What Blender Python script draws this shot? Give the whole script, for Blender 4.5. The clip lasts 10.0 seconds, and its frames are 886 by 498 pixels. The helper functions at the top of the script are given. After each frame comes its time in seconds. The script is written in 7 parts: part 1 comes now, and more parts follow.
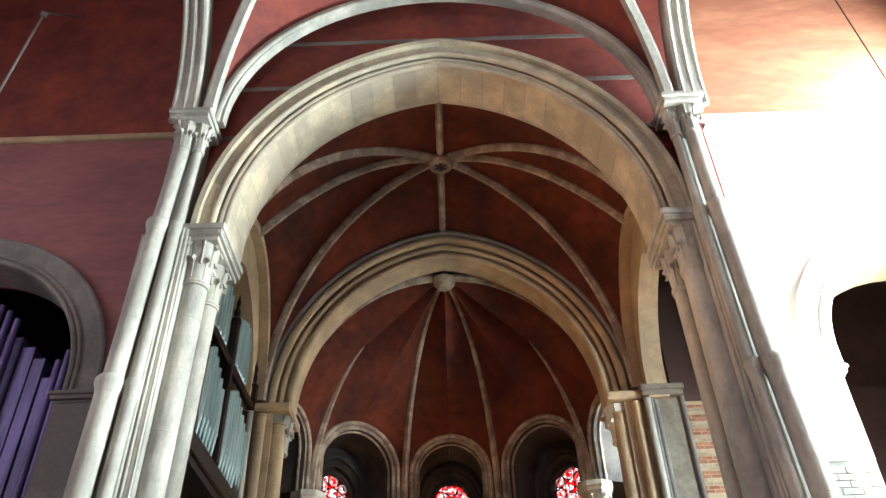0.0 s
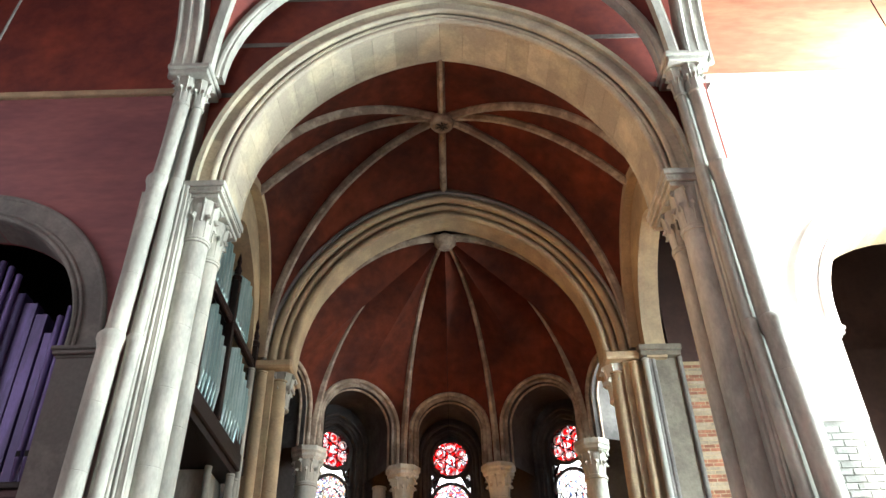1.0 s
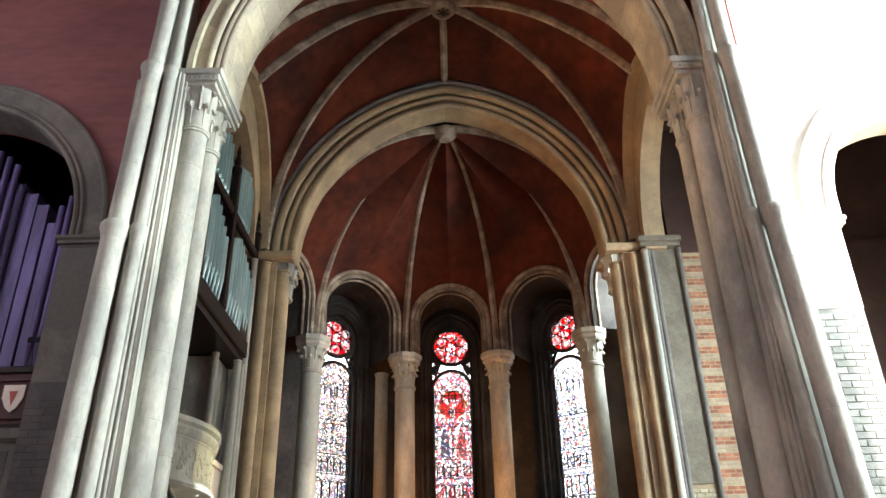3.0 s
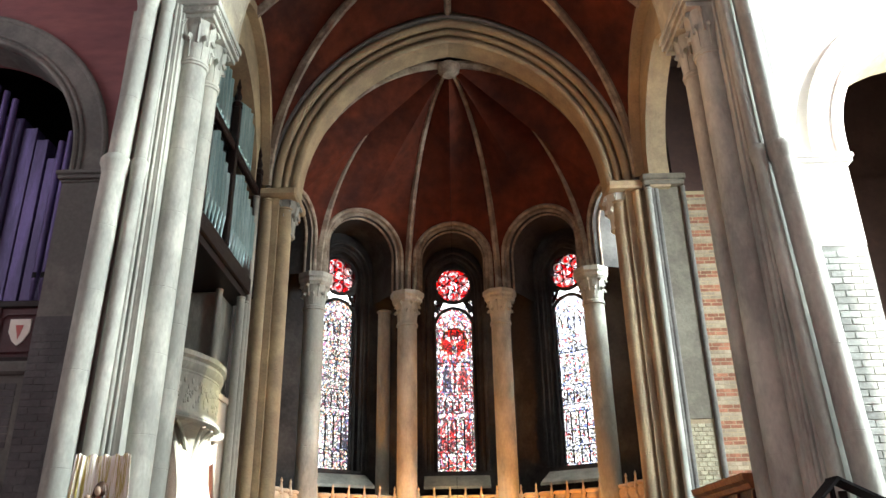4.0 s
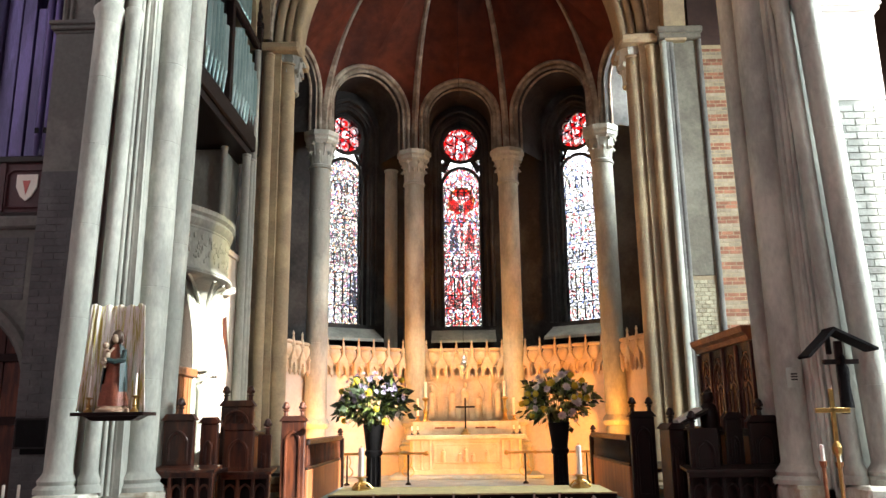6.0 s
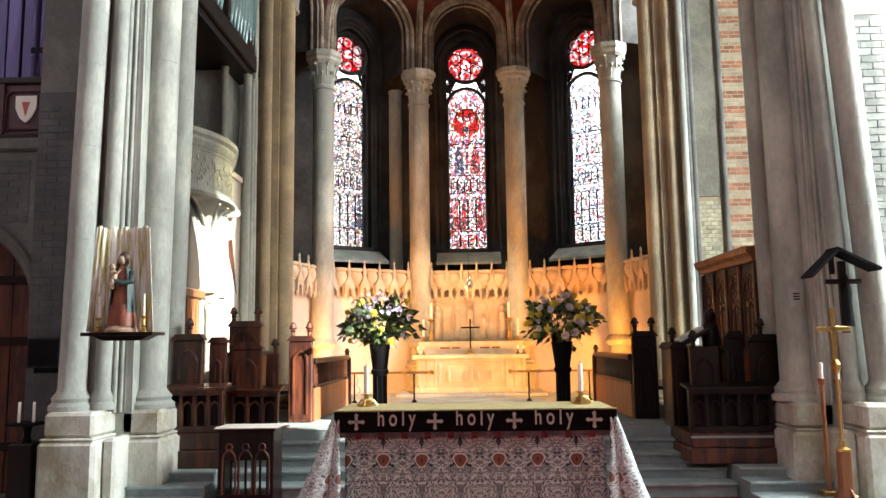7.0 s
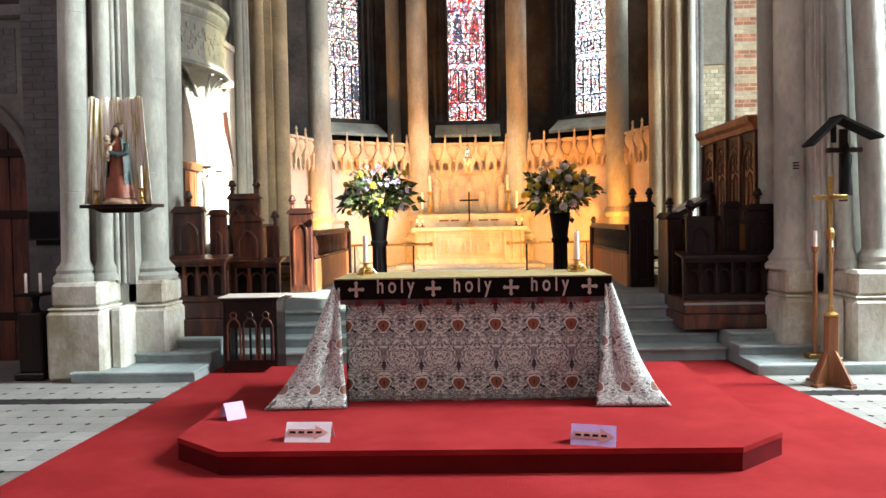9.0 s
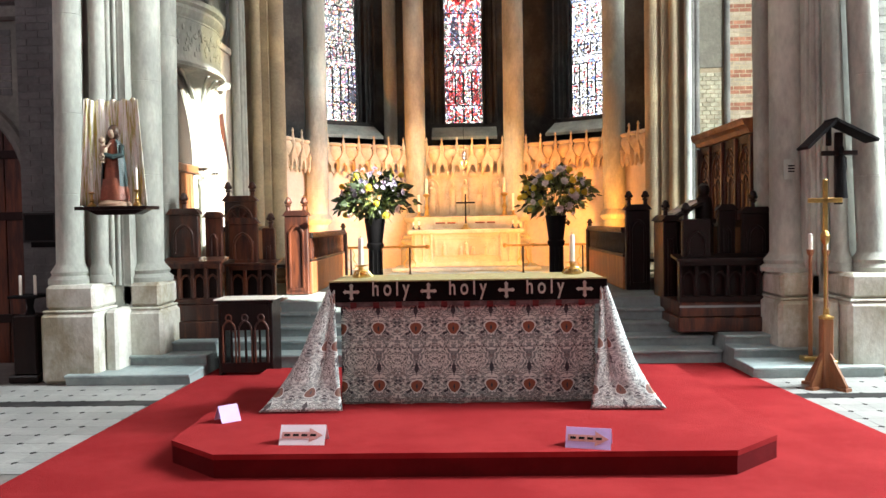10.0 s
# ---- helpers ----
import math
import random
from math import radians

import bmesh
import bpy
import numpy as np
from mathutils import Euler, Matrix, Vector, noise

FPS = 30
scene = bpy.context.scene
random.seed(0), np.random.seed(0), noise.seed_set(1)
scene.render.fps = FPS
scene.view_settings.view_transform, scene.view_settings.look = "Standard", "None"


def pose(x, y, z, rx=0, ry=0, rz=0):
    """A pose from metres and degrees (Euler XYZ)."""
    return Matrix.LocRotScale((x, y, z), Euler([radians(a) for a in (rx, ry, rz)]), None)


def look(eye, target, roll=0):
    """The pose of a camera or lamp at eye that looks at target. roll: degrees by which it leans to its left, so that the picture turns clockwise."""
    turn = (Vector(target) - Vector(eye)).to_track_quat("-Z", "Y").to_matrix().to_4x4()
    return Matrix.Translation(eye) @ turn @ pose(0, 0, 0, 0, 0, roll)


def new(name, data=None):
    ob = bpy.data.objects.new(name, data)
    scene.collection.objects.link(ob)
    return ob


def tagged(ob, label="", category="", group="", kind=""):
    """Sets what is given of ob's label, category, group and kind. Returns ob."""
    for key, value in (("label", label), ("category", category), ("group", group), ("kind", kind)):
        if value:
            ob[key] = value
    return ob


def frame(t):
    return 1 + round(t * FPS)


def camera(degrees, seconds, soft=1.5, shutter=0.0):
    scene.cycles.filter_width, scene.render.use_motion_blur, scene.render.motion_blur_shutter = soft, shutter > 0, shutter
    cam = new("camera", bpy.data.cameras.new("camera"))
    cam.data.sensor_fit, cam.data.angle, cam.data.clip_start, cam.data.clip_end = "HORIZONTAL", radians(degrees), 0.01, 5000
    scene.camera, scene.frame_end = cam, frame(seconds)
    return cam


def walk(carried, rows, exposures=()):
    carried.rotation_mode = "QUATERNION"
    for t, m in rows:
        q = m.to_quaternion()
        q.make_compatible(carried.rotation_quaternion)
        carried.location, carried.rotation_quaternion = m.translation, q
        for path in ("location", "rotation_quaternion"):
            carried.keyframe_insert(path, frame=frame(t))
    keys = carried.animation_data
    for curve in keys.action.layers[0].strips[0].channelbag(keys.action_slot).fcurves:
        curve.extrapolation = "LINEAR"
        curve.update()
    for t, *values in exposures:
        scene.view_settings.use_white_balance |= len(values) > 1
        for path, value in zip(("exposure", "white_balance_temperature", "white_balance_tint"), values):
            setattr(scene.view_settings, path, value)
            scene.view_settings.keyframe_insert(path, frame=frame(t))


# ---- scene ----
SUN_POWER, SKY_S, FILL_N, FILL_W = 24.0, 2750.0, 200.0, 740.0
WARM, WARM_C, GLOW = 880.0, 360.0, 5.0
# ---- camera ----
cam = camera(59.6, 10.0)
ROWS = [
    (0.0, -0.031, -0.220, 1.892, -0.11, 37.79, -1.99),
    (0.5, -0.023, -0.218, 1.889, -0.01, 37.12, -1.80),
    (1.0, -0.025, -0.204, 1.876, 0.08, 34.89, -1.44),
    (1.5, -0.022, -0.186, 1.856, 0.10, 32.74, -1.28),
    (2.0, -0.027, -0.178, 1.839, 0.11, 31.15, -1.32),
    (2.5, -0.045, -0.176, 1.832, 0.18, 29.23, -1.39),
    (4.0, -0.075, -0.111, 1.793, 0.49, 22.72, -1.04),
    (4.5, -0.061, -0.093, 1.778, 0.65, 20.26, -0.90),
    (5.0, -0.057, -0.072, 1.758, 0.84, 17.54, -0.88),
    (5.5, -0.060, -0.055, 1.735, 1.02, 15.20, -0.81),
    (7.0, -0.029, -0.016, 1.695, 1.82, 6.99, -0.81),
    (7.5, -0.025, -0.015, 1.691, 1.94, 4.20, -0.93),
    (8.0, -0.023, -0.007, 1.668, 1.87, 1.57, -1.02),
    (8.5, -0.006, -0.005, 1.650, 1.99, -0.40, -1.08),
    (9.0, -0.014, -0.004, 1.649, 1.94, -2.24, -1.07),
    (9.5, 0.001, 0.006, 1.644, 1.87, -3.13, -1.09),
    (10.0, 0.000, 0.000, 1.650, 1.72, -2.07, -1.00),
]


def eye_pose(x, y, z, yaw, pitch, roll):
    d = Vector((-math.sin(math.radians(yaw)) * math.cos(math.radians(pitch)), math.cos(math.radians(yaw)) * math.cos(math.radians(pitch)), math.sin(math.radians(pitch))))
    e = Vector((x, y, z))
    return look(e, e + d, ROLL_SIGN * roll)


ROLL_SIGN = 1
walk(cam, [(r[0], eye_pose(*r[1:])) for r in ROWS], exposures=((0.0, 0.42), (2.5, 0.36), (4.0, 0.17), (7.0, 0.21), (8.5, 0.3), (10.0, 0.4)))

# ---- world and light ----
world = bpy.data.worlds.new("sky")
scene.world = world
world.use_nodes = True
wn = world.node_tree.nodes
sky = wn.new("ShaderNodeTexSky")
sky.sky_type = 'NISHITA'
sky.sun_disc = False
sky.sun_elevation = math.radians(25)
sky.sun_rotation = math.radians(119)
wn["Background"].inputs["Strength"].default_value = 0.12
world.node_tree.links.new(sky.outputs[0], wn["Background"].inputs[0])


def lamp(name, kind, m, power, color, size=None, size_y=None, angle=None, spot=None, blend=0.6):
    d = bpy.data.lights.new(name, kind)
    d.energy = power
    d.color = color
    if kind == 'AREA':
        d.shape = 'RECTANGLE'
        d.size, d.size_y = size, size_y
    if kind == 'SUN':
        d.angle = math.radians(angle)
    if kind == 'SPOT':
        d.spot_size = math.radians(spot)
        d.spot_blend = blend
        d.shadow_soft_size = size
    ob = new(name, d)
    ob.matrix_world = m
    return ob


# low sun through the two tall transept windows on the south side
lamp("sun", 'SUN', look(Vector((12.6, -7.0, 6.0)), Vector((0, 0, 0))), SUN_POWER, (1.0, 0.95, 0.86), angle=0.6)
# sky light in the openings of the transept windows
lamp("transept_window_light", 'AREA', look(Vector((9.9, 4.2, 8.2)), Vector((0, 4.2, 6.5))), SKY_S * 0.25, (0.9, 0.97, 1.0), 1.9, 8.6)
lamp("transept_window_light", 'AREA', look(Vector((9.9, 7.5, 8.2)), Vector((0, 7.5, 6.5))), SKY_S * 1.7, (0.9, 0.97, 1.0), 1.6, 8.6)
# fill lamps added on the north and west, where the walls have no windows
lamp("north_window_light", 'AREA', look(Vector((-9.9, 5.0, 8.0)), Vector((0, 5.0, 6.0))), FILL_N, (0.86, 0.94, 1.0), 3.0, 7.0)
lamp("nave_window_light", 'AREA', look(Vector((0, -12.4, 10.5)), Vector((0, 6, 6.0))), FILL_W, (0.93, 0.97, 1.0), 6.0, 8.0)
# daylight in the side window of the apse passage
lamp("apse_window_light", 'AREA', look(Vector((4.4, 15.3, 8.3)), Vector((0, 14.6, 6.4))), 260.0, (0.95, 1.0, 0.97), 1.0, 1.8)
# fill lamp added inside the chapel to brighten its brick wall
lamp("chapel_window_light", 'AREA', look(Vector((9.2, 11.6, 2.9)), Vector((4, 12.8, 2.0))), 95.0, (1.0, 0.97, 0.88), 1.4, 3.4)
# warm floodlight behind the north pier, turned up to the vault's south side
lamp("vault_floodlight", 'SPOT', look(Vector((-3.35, 9.95, 5.0)), Vector((3.3, 9.8, 10.6))), 900.0, (1.0, 0.47, 0.16), 0.1, spot=75, blend=1.0)
# warm floodlights low down behind the responds of the sanctuary arch
for sx in (-1, 1):
    lamp("altar_floodlight", 'SPOT', look(Vector((sx * 3.1, 14.25, 1.0)), Vector((sx * -0.6, 17.0, 2.5))), WARM, (1.0, 0.32, 0.04), 0.08, spot=132, blend=1.0)
lamp("altar_floodlight", 'SPOT', look(Vector((0.0, 14.3, 4.6)), Vector((0.0, 17.0, 1.5))), WARM_C, (1.0, 0.78, 0.5), 0.1, spot=85, blend=0.9)


# ---- materials ----
def mat(name, color, rough=0.7, metal=0.0, var=0.25, scale=3.0, grain=40.0, bump=0.25, second=None, mix_at=(0.45, 0.62), hue=0.0, island=0.0, obj_random=0.0, coat=0.0, stretch=(1, 1, 1), spec=0.5):
    """Base colour with stains at a large scale, grain at a small one and a fine relief."""
    m = bpy.data.materials.new(name)
    m.use_nodes = True
    nt = m.node_tree
    N, L = nt.nodes, nt.links
    p = N["Principled BSDF"]
    p.inputs["Roughness"].default_value = rough
    p.inputs["Metallic"].default_value = metal
    p.inputs["Specular IOR Level"].default_value = spec
    if coat:
        p.inputs["Coat Weight"].default_value = coat
    geo = N.new("ShaderNodeNewGeometry")
    mp = N.new("ShaderNodeMapping")
    mp.inputs["Scale"].default_value = stretch
    L.new(geo.outputs["Position"], mp.inputs[0])
    big = N.new("ShaderNodeTexNoise")
    big.inputs["Scale"].default_value = scale
    big.inputs["Detail"].default_value = 8
    big.inputs["Roughness"].default_value = 0.65
    L.new(mp.outputs[0], big.inputs["Vector"])
    fine = N.new("ShaderNodeTexNoise")
    fine.inputs["Scale"].default_value = grain
    fine.inputs["Detail"].default_value = 4
    L.new(mp.outputs[0], fine.inputs["Vector"])
    ramp = N.new("ShaderNodeValToRGB")
    ramp.color_ramp.elements[0].position, ramp.color_ramp.elements[1].position = mix_at
    c2 = second if second else tuple(min(1, c * (1 - var)) for c in color)
    ramp.color_ramp.elements[0].color = (*c2, 1)
    ramp.color_ramp.elements[1].color = (*color, 1)
    L.new(big.outputs[0], ramp.inputs[0])
    mx = N.new("ShaderNodeMix")
    mx.data_type = 'RGBA'
    mx.blend_type = 'MULTIPLY'
    mx.inputs[0].default_value = min(1.0, var * 1.6)
    L.new(ramp.outputs[0], mx.inputs[6])
    g2 = N.new("ShaderNodeValToRGB")
    g2.color_ramp.elements[0].position, g2.color_ramp.elements[1].position = 0.3, 0.7
    g2.color_ramp.elements[0].color = (0.6, 0.6, 0.6, 1)
    L.new(fine.outputs[0], g2.inputs[0])
    L.new(g2.outputs[0], mx.inputs[7])
    col = mx.outputs[2]
    if island or obj_random:
        hs = N.new("ShaderNodeHueSaturation")
        if obj_random:
            src = N.new("ShaderNodeObjectInfo").outputs["Random"]
        else:
            src = geo.outputs["Random Per Island"]
        k = island or obj_random
        mr = N.new("ShaderNodeMapRange")
        mr.inputs[3].default_value, mr.inputs[4].default_value = 1 - k, 1 + k
        L.new(src, mr.inputs[0])
        L.new(mr.outputs[0], hs.inputs["Value"])
        L.new(col, hs.inputs["Color"])
        col = hs.outputs[0]
    L.new(col, p.inputs["Base Color"])
    if bump:
        b = N.new("ShaderNodeBump")
        b.inputs["Strength"].default_value = bump
        b.inputs["Distance"].default_value = 0.02
        L.new(fine.outputs[0], b.inputs["Height"])
        L.new(b.outputs[0], p.inputs["Normal"])
    return m


M_STONE = mat("pale_limestone", (0.53, 0.555, 0.475), 0.75, var=0.24, scale=1.2, grain=25, second=(0.31, 0.33, 0.29), stretch=(1, 1, 0.45))
M_STONE_P = mat("pale_limestone_block", (0.53, 0.50, 0.35), 0.75, var=0.24, scale=1.4, grain=25, second=(0.36, 0.34, 0.26), obj_random=0.12)
M_PLINTH = mat("worn_plinth_stone", (0.62, 0.63, 0.56), 0.8, var=0.25, scale=1.7, grain=30, second=(0.33, 0.30, 0.21), mix_at=(0.4, 0.6), stretch=(1, 1, 0.7))
M_STONE_Y = mat("yellow_limestone", (0.45, 0.36, 0.21), 0.75, var=0.25, scale=1.2, grain=25, second=(0.30, 0.24, 0.15))
M_STONE_G = mat("grey_stone", (0.23, 0.225, 0.205), 0.8, var=0.3, scale=1.0, grain=20, second=(0.14, 0.14, 0.13), spec=0.25)
# near-black base: the apse passage's shade is part of this colour
M_STONE_D = mat("shaded_dark_stone", (0.07, 0.069, 0.066), 0.8, spec=0.15, var=0.35, scale=0.8, grain=14, second=(0.03, 0.03, 0.03))
M_RIB = mat("rib_stone", (0.42, 0.37, 0.28), 0.8, var=0.3, scale=2.5, grain=18, second=(0.2, 0.16, 0.12))
M_RED = mat("red_painted_plaster", (0.26, 0.055, 0.032), 0.85, var=0.35, scale=0.9, grain=6, bump=0.15, second=(0.13, 0.03, 0.026), mix_at=(0.38, 0.66))
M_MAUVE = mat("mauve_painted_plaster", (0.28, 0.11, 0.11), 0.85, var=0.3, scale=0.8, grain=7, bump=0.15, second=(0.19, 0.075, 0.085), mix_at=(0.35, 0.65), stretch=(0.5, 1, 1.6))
# this pale plaster also carries sun glare on the south side's brick and stone
M_PALE = mat("pale_plaster_with_glare", (0.78, 0.74, 0.70), 0.85, var=0.1, scale=0.8, grain=8, bump=0.1)
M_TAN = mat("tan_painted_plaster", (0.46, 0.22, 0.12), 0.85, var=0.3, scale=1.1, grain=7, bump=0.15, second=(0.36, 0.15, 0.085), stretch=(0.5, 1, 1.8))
M_VAULT = mat("red_brown_vault_plaster", (0.14, 0.034, 0.018), 0.85, spec=0.12, var=0.5, scale=0.9, grain=5, bump=0.15, second=(0.05, 0.018, 0.014), mix_at=(0.36, 0.66))
M_CREAM = mat("cream_plaster", (0.72, 0.64, 0.54), 0.8, var=0.15, scale=1.0, grain=15)
M_CARVED = mat("carved_cream_stone", (0.68, 0.58, 0.43), 0.7, var=0.14, scale=2.5, grain=45, second=(0.55, 0.44, 0.3))
M_STEP = mat("grey_green_step_stone", (0.36, 0.44, 0.43), 0.6, var=0.2, scale=1.6, grain=20, second=(0.25, 0.31, 0.31))
M_CARPET = mat("red_carpet", (0.335, 0.027, 0.029), 0.95, spec=0.1, var=0.22, scale=1.2, grain=220, bump=0.5, second=(0.275, 0.017, 0.02))
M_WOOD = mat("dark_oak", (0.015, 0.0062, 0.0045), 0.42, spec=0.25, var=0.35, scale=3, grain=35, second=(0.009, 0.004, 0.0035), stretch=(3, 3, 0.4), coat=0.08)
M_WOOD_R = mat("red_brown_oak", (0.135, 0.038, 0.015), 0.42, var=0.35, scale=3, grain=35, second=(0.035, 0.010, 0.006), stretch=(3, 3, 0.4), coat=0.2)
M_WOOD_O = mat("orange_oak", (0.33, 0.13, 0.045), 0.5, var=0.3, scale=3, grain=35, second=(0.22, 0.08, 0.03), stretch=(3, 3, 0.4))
M_BLACK = mat("black_paint", (0.007, 0.007, 0.008), 0.65, spec=0.12, var=0.3, scale=5, grain=50)
M_VELVET = mat("black_velvet", (0.008, 0.006, 0.006), 0.95, spec=0.08, var=0.3, scale=5, grain=120, bump=0.4)
M_BRASS = mat("aged_brass", (0.68, 0.46, 0.16), 0.32, 1.0, var=0.25, scale=6, grain=60, bump=0.1)
M_SILVER = mat("silver", (0.75, 0.74, 0.72), 0.25, 1.0, var=0.2, scale=8, grain=60, bump=0.1)
M_WAX = mat("white_wax", (0.82, 0.79, 0.70), 0.45, var=0.05, scale=6, grain=60, bump=0.05)
M_PAPER = mat("white_paper", (0.80, 0.74, 0.80), 0.8, var=0.06, scale=8, grain=80, bump=0.05)
M_LINE = mat("red_print", (0.55, 0.16, 0.14), 0.8, var=0.1)
# chamber and brown chapel plaster are darkened to hold the shade inside
M_DARKVOID = mat("shaded_interior_plaster", (0.022, 0.018, 0.016), 0.9, var=0.4, scale=1.0, grain=10)
M_CHAPEL = mat("shaded_brown_chapel_plaster", (0.07, 0.036, 0.027), 0.85, var=0.3, scale=1.2, grain=10)
M_OLIVE = mat("grey_olive_stone", (0.22, 0.21, 0.165), 0.8, var=0.3, scale=1.4, grain=20, second=(0.15, 0.14, 0.11), spec=0.25)
M_GOLDCLOTH = mat("gold_edged_cloth", (0.42, 0.36, 0.16), 0.7, var=0.3, scale=20, grain=120)



# ---- mesh helpers ----
class Geo:
    """Vertices and faces of one mesh."""

    def __init__(self):
        self.v, self.f = [], []

    def add(self, vs, fs):
        n = len(self.v)
        self.v += [tuple(p) for p in vs]
        self.f += [tuple(i + n for i in q) for q in fs]
        return self

    def box(self, x0, x1, y0, y1, z0, z1, b=0.0):
        if b <= 0:
            vs = [(x, y, z) for z in (z0, z1) for y in (y0, y1) for x in (x0, x1)]
            return self.add(vs, [(0, 2, 3, 1), (4, 5, 7, 6), (0, 1, 5, 4), (2, 6, 7, 3), (0, 4, 6, 2), (1, 3, 7, 5)])
        bm = bmesh.new()
        bmesh.ops.create_cube(bm, size=1.0, matrix=Matrix.Translation(((x0 + x1) / 2, (y0 + y1) / 2, (z0 + z1) / 2)) @ Matrix.Diagonal((x1 - x0, y1 - y0, z1 - z0, 1)))
        bmesh.ops.bevel(bm, geom=bm.edges[:], offset=b, segments=1, affect='EDGES')
        bm.verts.index_update()
        self.add([v.co.copy() for v in bm.verts], [[v.index for v in q.verts] for q in bm.faces])
        bm.free()
        return self

    def obox(self, m, sx, sy, sz):
        """A box of full sizes, centred, set by a matrix."""
        vs = [m @ Vector((x * sx / 2, y * sy / 2, z * sz / 2)) for z in (-1, 1) for y in (-1, 1) for x in (-1, 1)]
        return self.add(vs, [(0, 2, 3, 1), (4, 5, 7, 6), (0, 1, 5, 4), (2, 6, 7, 3), (0, 4, 6, 2), (1, 3, 7, 5)])

    def lathe(self, prof, cx=0, cy=0, n=16, a0=0.0, a1=None, m=None):
        full = a1 is None
        a1 = a0 + 2 * math.pi if full else a1
        k = n if full else n + 1
        vs, fs = [], []
        for r, z in prof:
            for i in range(k):
                a = a0 + (a1 - a0) * i / n
                p = Vector((cx + r * math.cos(a), cy + r * math.sin(a), z))
                vs.append(m @ p if m else p)
        for j in range(len(prof) - 1):
            for i in range(n):
                i2 = (i + 1) % k
                fs.append((j * k + i, j * k + i2, (j + 1) * k + i2, (j + 1) * k + i))
        if full:
            fs.append(tuple(reversed(range(k))))
            fs.append(tuple((len(prof) - 1) * k + i for i in range(k)))
        return self.add(vs, fs)

    def prism(self, poly, m, d):
        """A flat outline (u, v) pushed d along its normal, set by a matrix whose x, y are u, v."""
        n = len(poly)
        vs = [m @ Vector((u, v, 0)) for u, v in poly] + [m @ Vector((u, v, d)) for u, v in poly]
        fs = [tuple(reversed(range(n))), tuple(range(n, 2 * n))] + [(i, (i + 1) % n, n + (i + 1) % n, n + i) for i in range(n)]
        return self.add(vs, fs)

    def sweep(self, path, sect, ref=None, closed=False, caps=True):
        """A section of (side, out) points carried along a path. ref: the vector, or a function of the index, that out leans to."""
        n, k = len(path), len(sect)
        vs, fs = [], []
        for i in range(n):
            a, b = path[max(i - 1, 0)], path[min(i + 1, n - 1)]
            if closed:
                a, b = path[(i - 1) % n], path[(i + 1) % n]
            t = (Vector(b) - Vector(a)).normalized()
            o = Vector(ref(i) if callable(ref) else (ref or (0, 0, 1)))
            s = t.cross(o)
            if s.length < 1e-5:
                s = t.cross(Vector((1, 0.1, 0)))
            s.normalize()
            o = s.cross(t)
            for u, w in sect:
                vs.append(Vector(path[i]) + s * u + o * w)
        for i in range(n if closed else n - 1):
            j = (i + 1) % n
            for q in range(k):
                q2 = (q + 1) % k
                fs.append((i * k + q, i * k + q2, j * k + q2, j * k + q))
        if caps and not closed:
            fs.append(tuple(reversed(range(k))))
            fs.append(tuple((n - 1) * k + q for q in range(k)))
        return self.add(vs, fs)

    def ruled(self, a, b, nb=6, up=0.0):
        """The surface of lines from curve a to curve b, bowed upwards by up towards the last one."""
        vs, fs = [], []
        k = nb + 1
        for p, q in zip(a, b):
            for j in range(k):
                vs.append(Vector(p).lerp(Vector(q), j / nb) + Vector((0, 0, up * 4 * (j / nb) * (1 - j / nb) * (len(vs) // k / (len(a) - 1)) ** 2)))
        for i in range(len(a) - 1):
            for j in range(nb):
                fs.append((i * k + j, i * k + j + 1, (i + 1) * k + j + 1, (i + 1) * k + j))
        return self.add(vs, fs)

    def ball(self, c, r, n=8, sx=1, sy=1, sz=1):
        prof = [(max(1e-4, r * math.sin(math.pi * i / n)), -r * math.cos(math.pi * i / n)) for i in range(n + 1)]
        return self.lathe(prof, n=n + 2, m=Matrix.Translation(c) @ Matrix.Diagonal((sx, sy, sz, 1)))

    def mesh(self, name, material=None, smooth=False):
        me = bpy.data.meshes.new(name)
        me.from_pydata(self.v, [], self.f)
        if material:
            me.materials.append(material)
        bm = bmesh.new()
        bm.from_mesh(me)
        bmesh.ops.recalc_face_normals(bm, faces=bm.faces)
        bm.to_mesh(me)
        bm.free()
        if smooth:
            me.shade_smooth()
            me.set_sharp_from_angle(angle=math.radians(38))
        return me


def part(name, g, material, parent, label="", smooth=False):
    """One mesh object under a thing or a part."""
    ob = new(name, g.mesh(name, material, smooth))
    ob.parent = parent
    if parent is not None and parent.matrix_world != Matrix.Identity(4):
        ob.matrix_parent_inverse = Matrix.Identity(4)
    if label:
        tagged(ob, label)
    return ob


def struct(name, g, material, label, category, smooth=False):
    ob = new(name, g.mesh(name, material, smooth))
    return tagged(ob, label, category, kind="structure")


def thing(name, label, category, at=(0, 0, 0), group="", kind="", rz=0):
    ob = new(name)
    ob.matrix_world = pose(*at, 0, 0, rz)
    return tagged(ob, label, category, group, kind)


def solid(name, g, material, label, category, group="", kind="", smooth=False):
    ob = new(name, g.mesh(name, material, smooth))
    return tagged(ob, label, category, group, kind)


def arch(half, spring, c, off=0.0, n=24):
    """A pointed arch as (x, z), left foot to right foot: arcs struck from centres c beyond the middle, widened by off."""
    r = half + c + off
    top = math.acos(c / r) if c < r else 0
    left = [(c - r * math.cos(top * i / n), spring + r * math.sin(top * i / n)) for i in range(n + 1)]
    return left + [(-x, z) for x, z in reversed(left[:-1])]


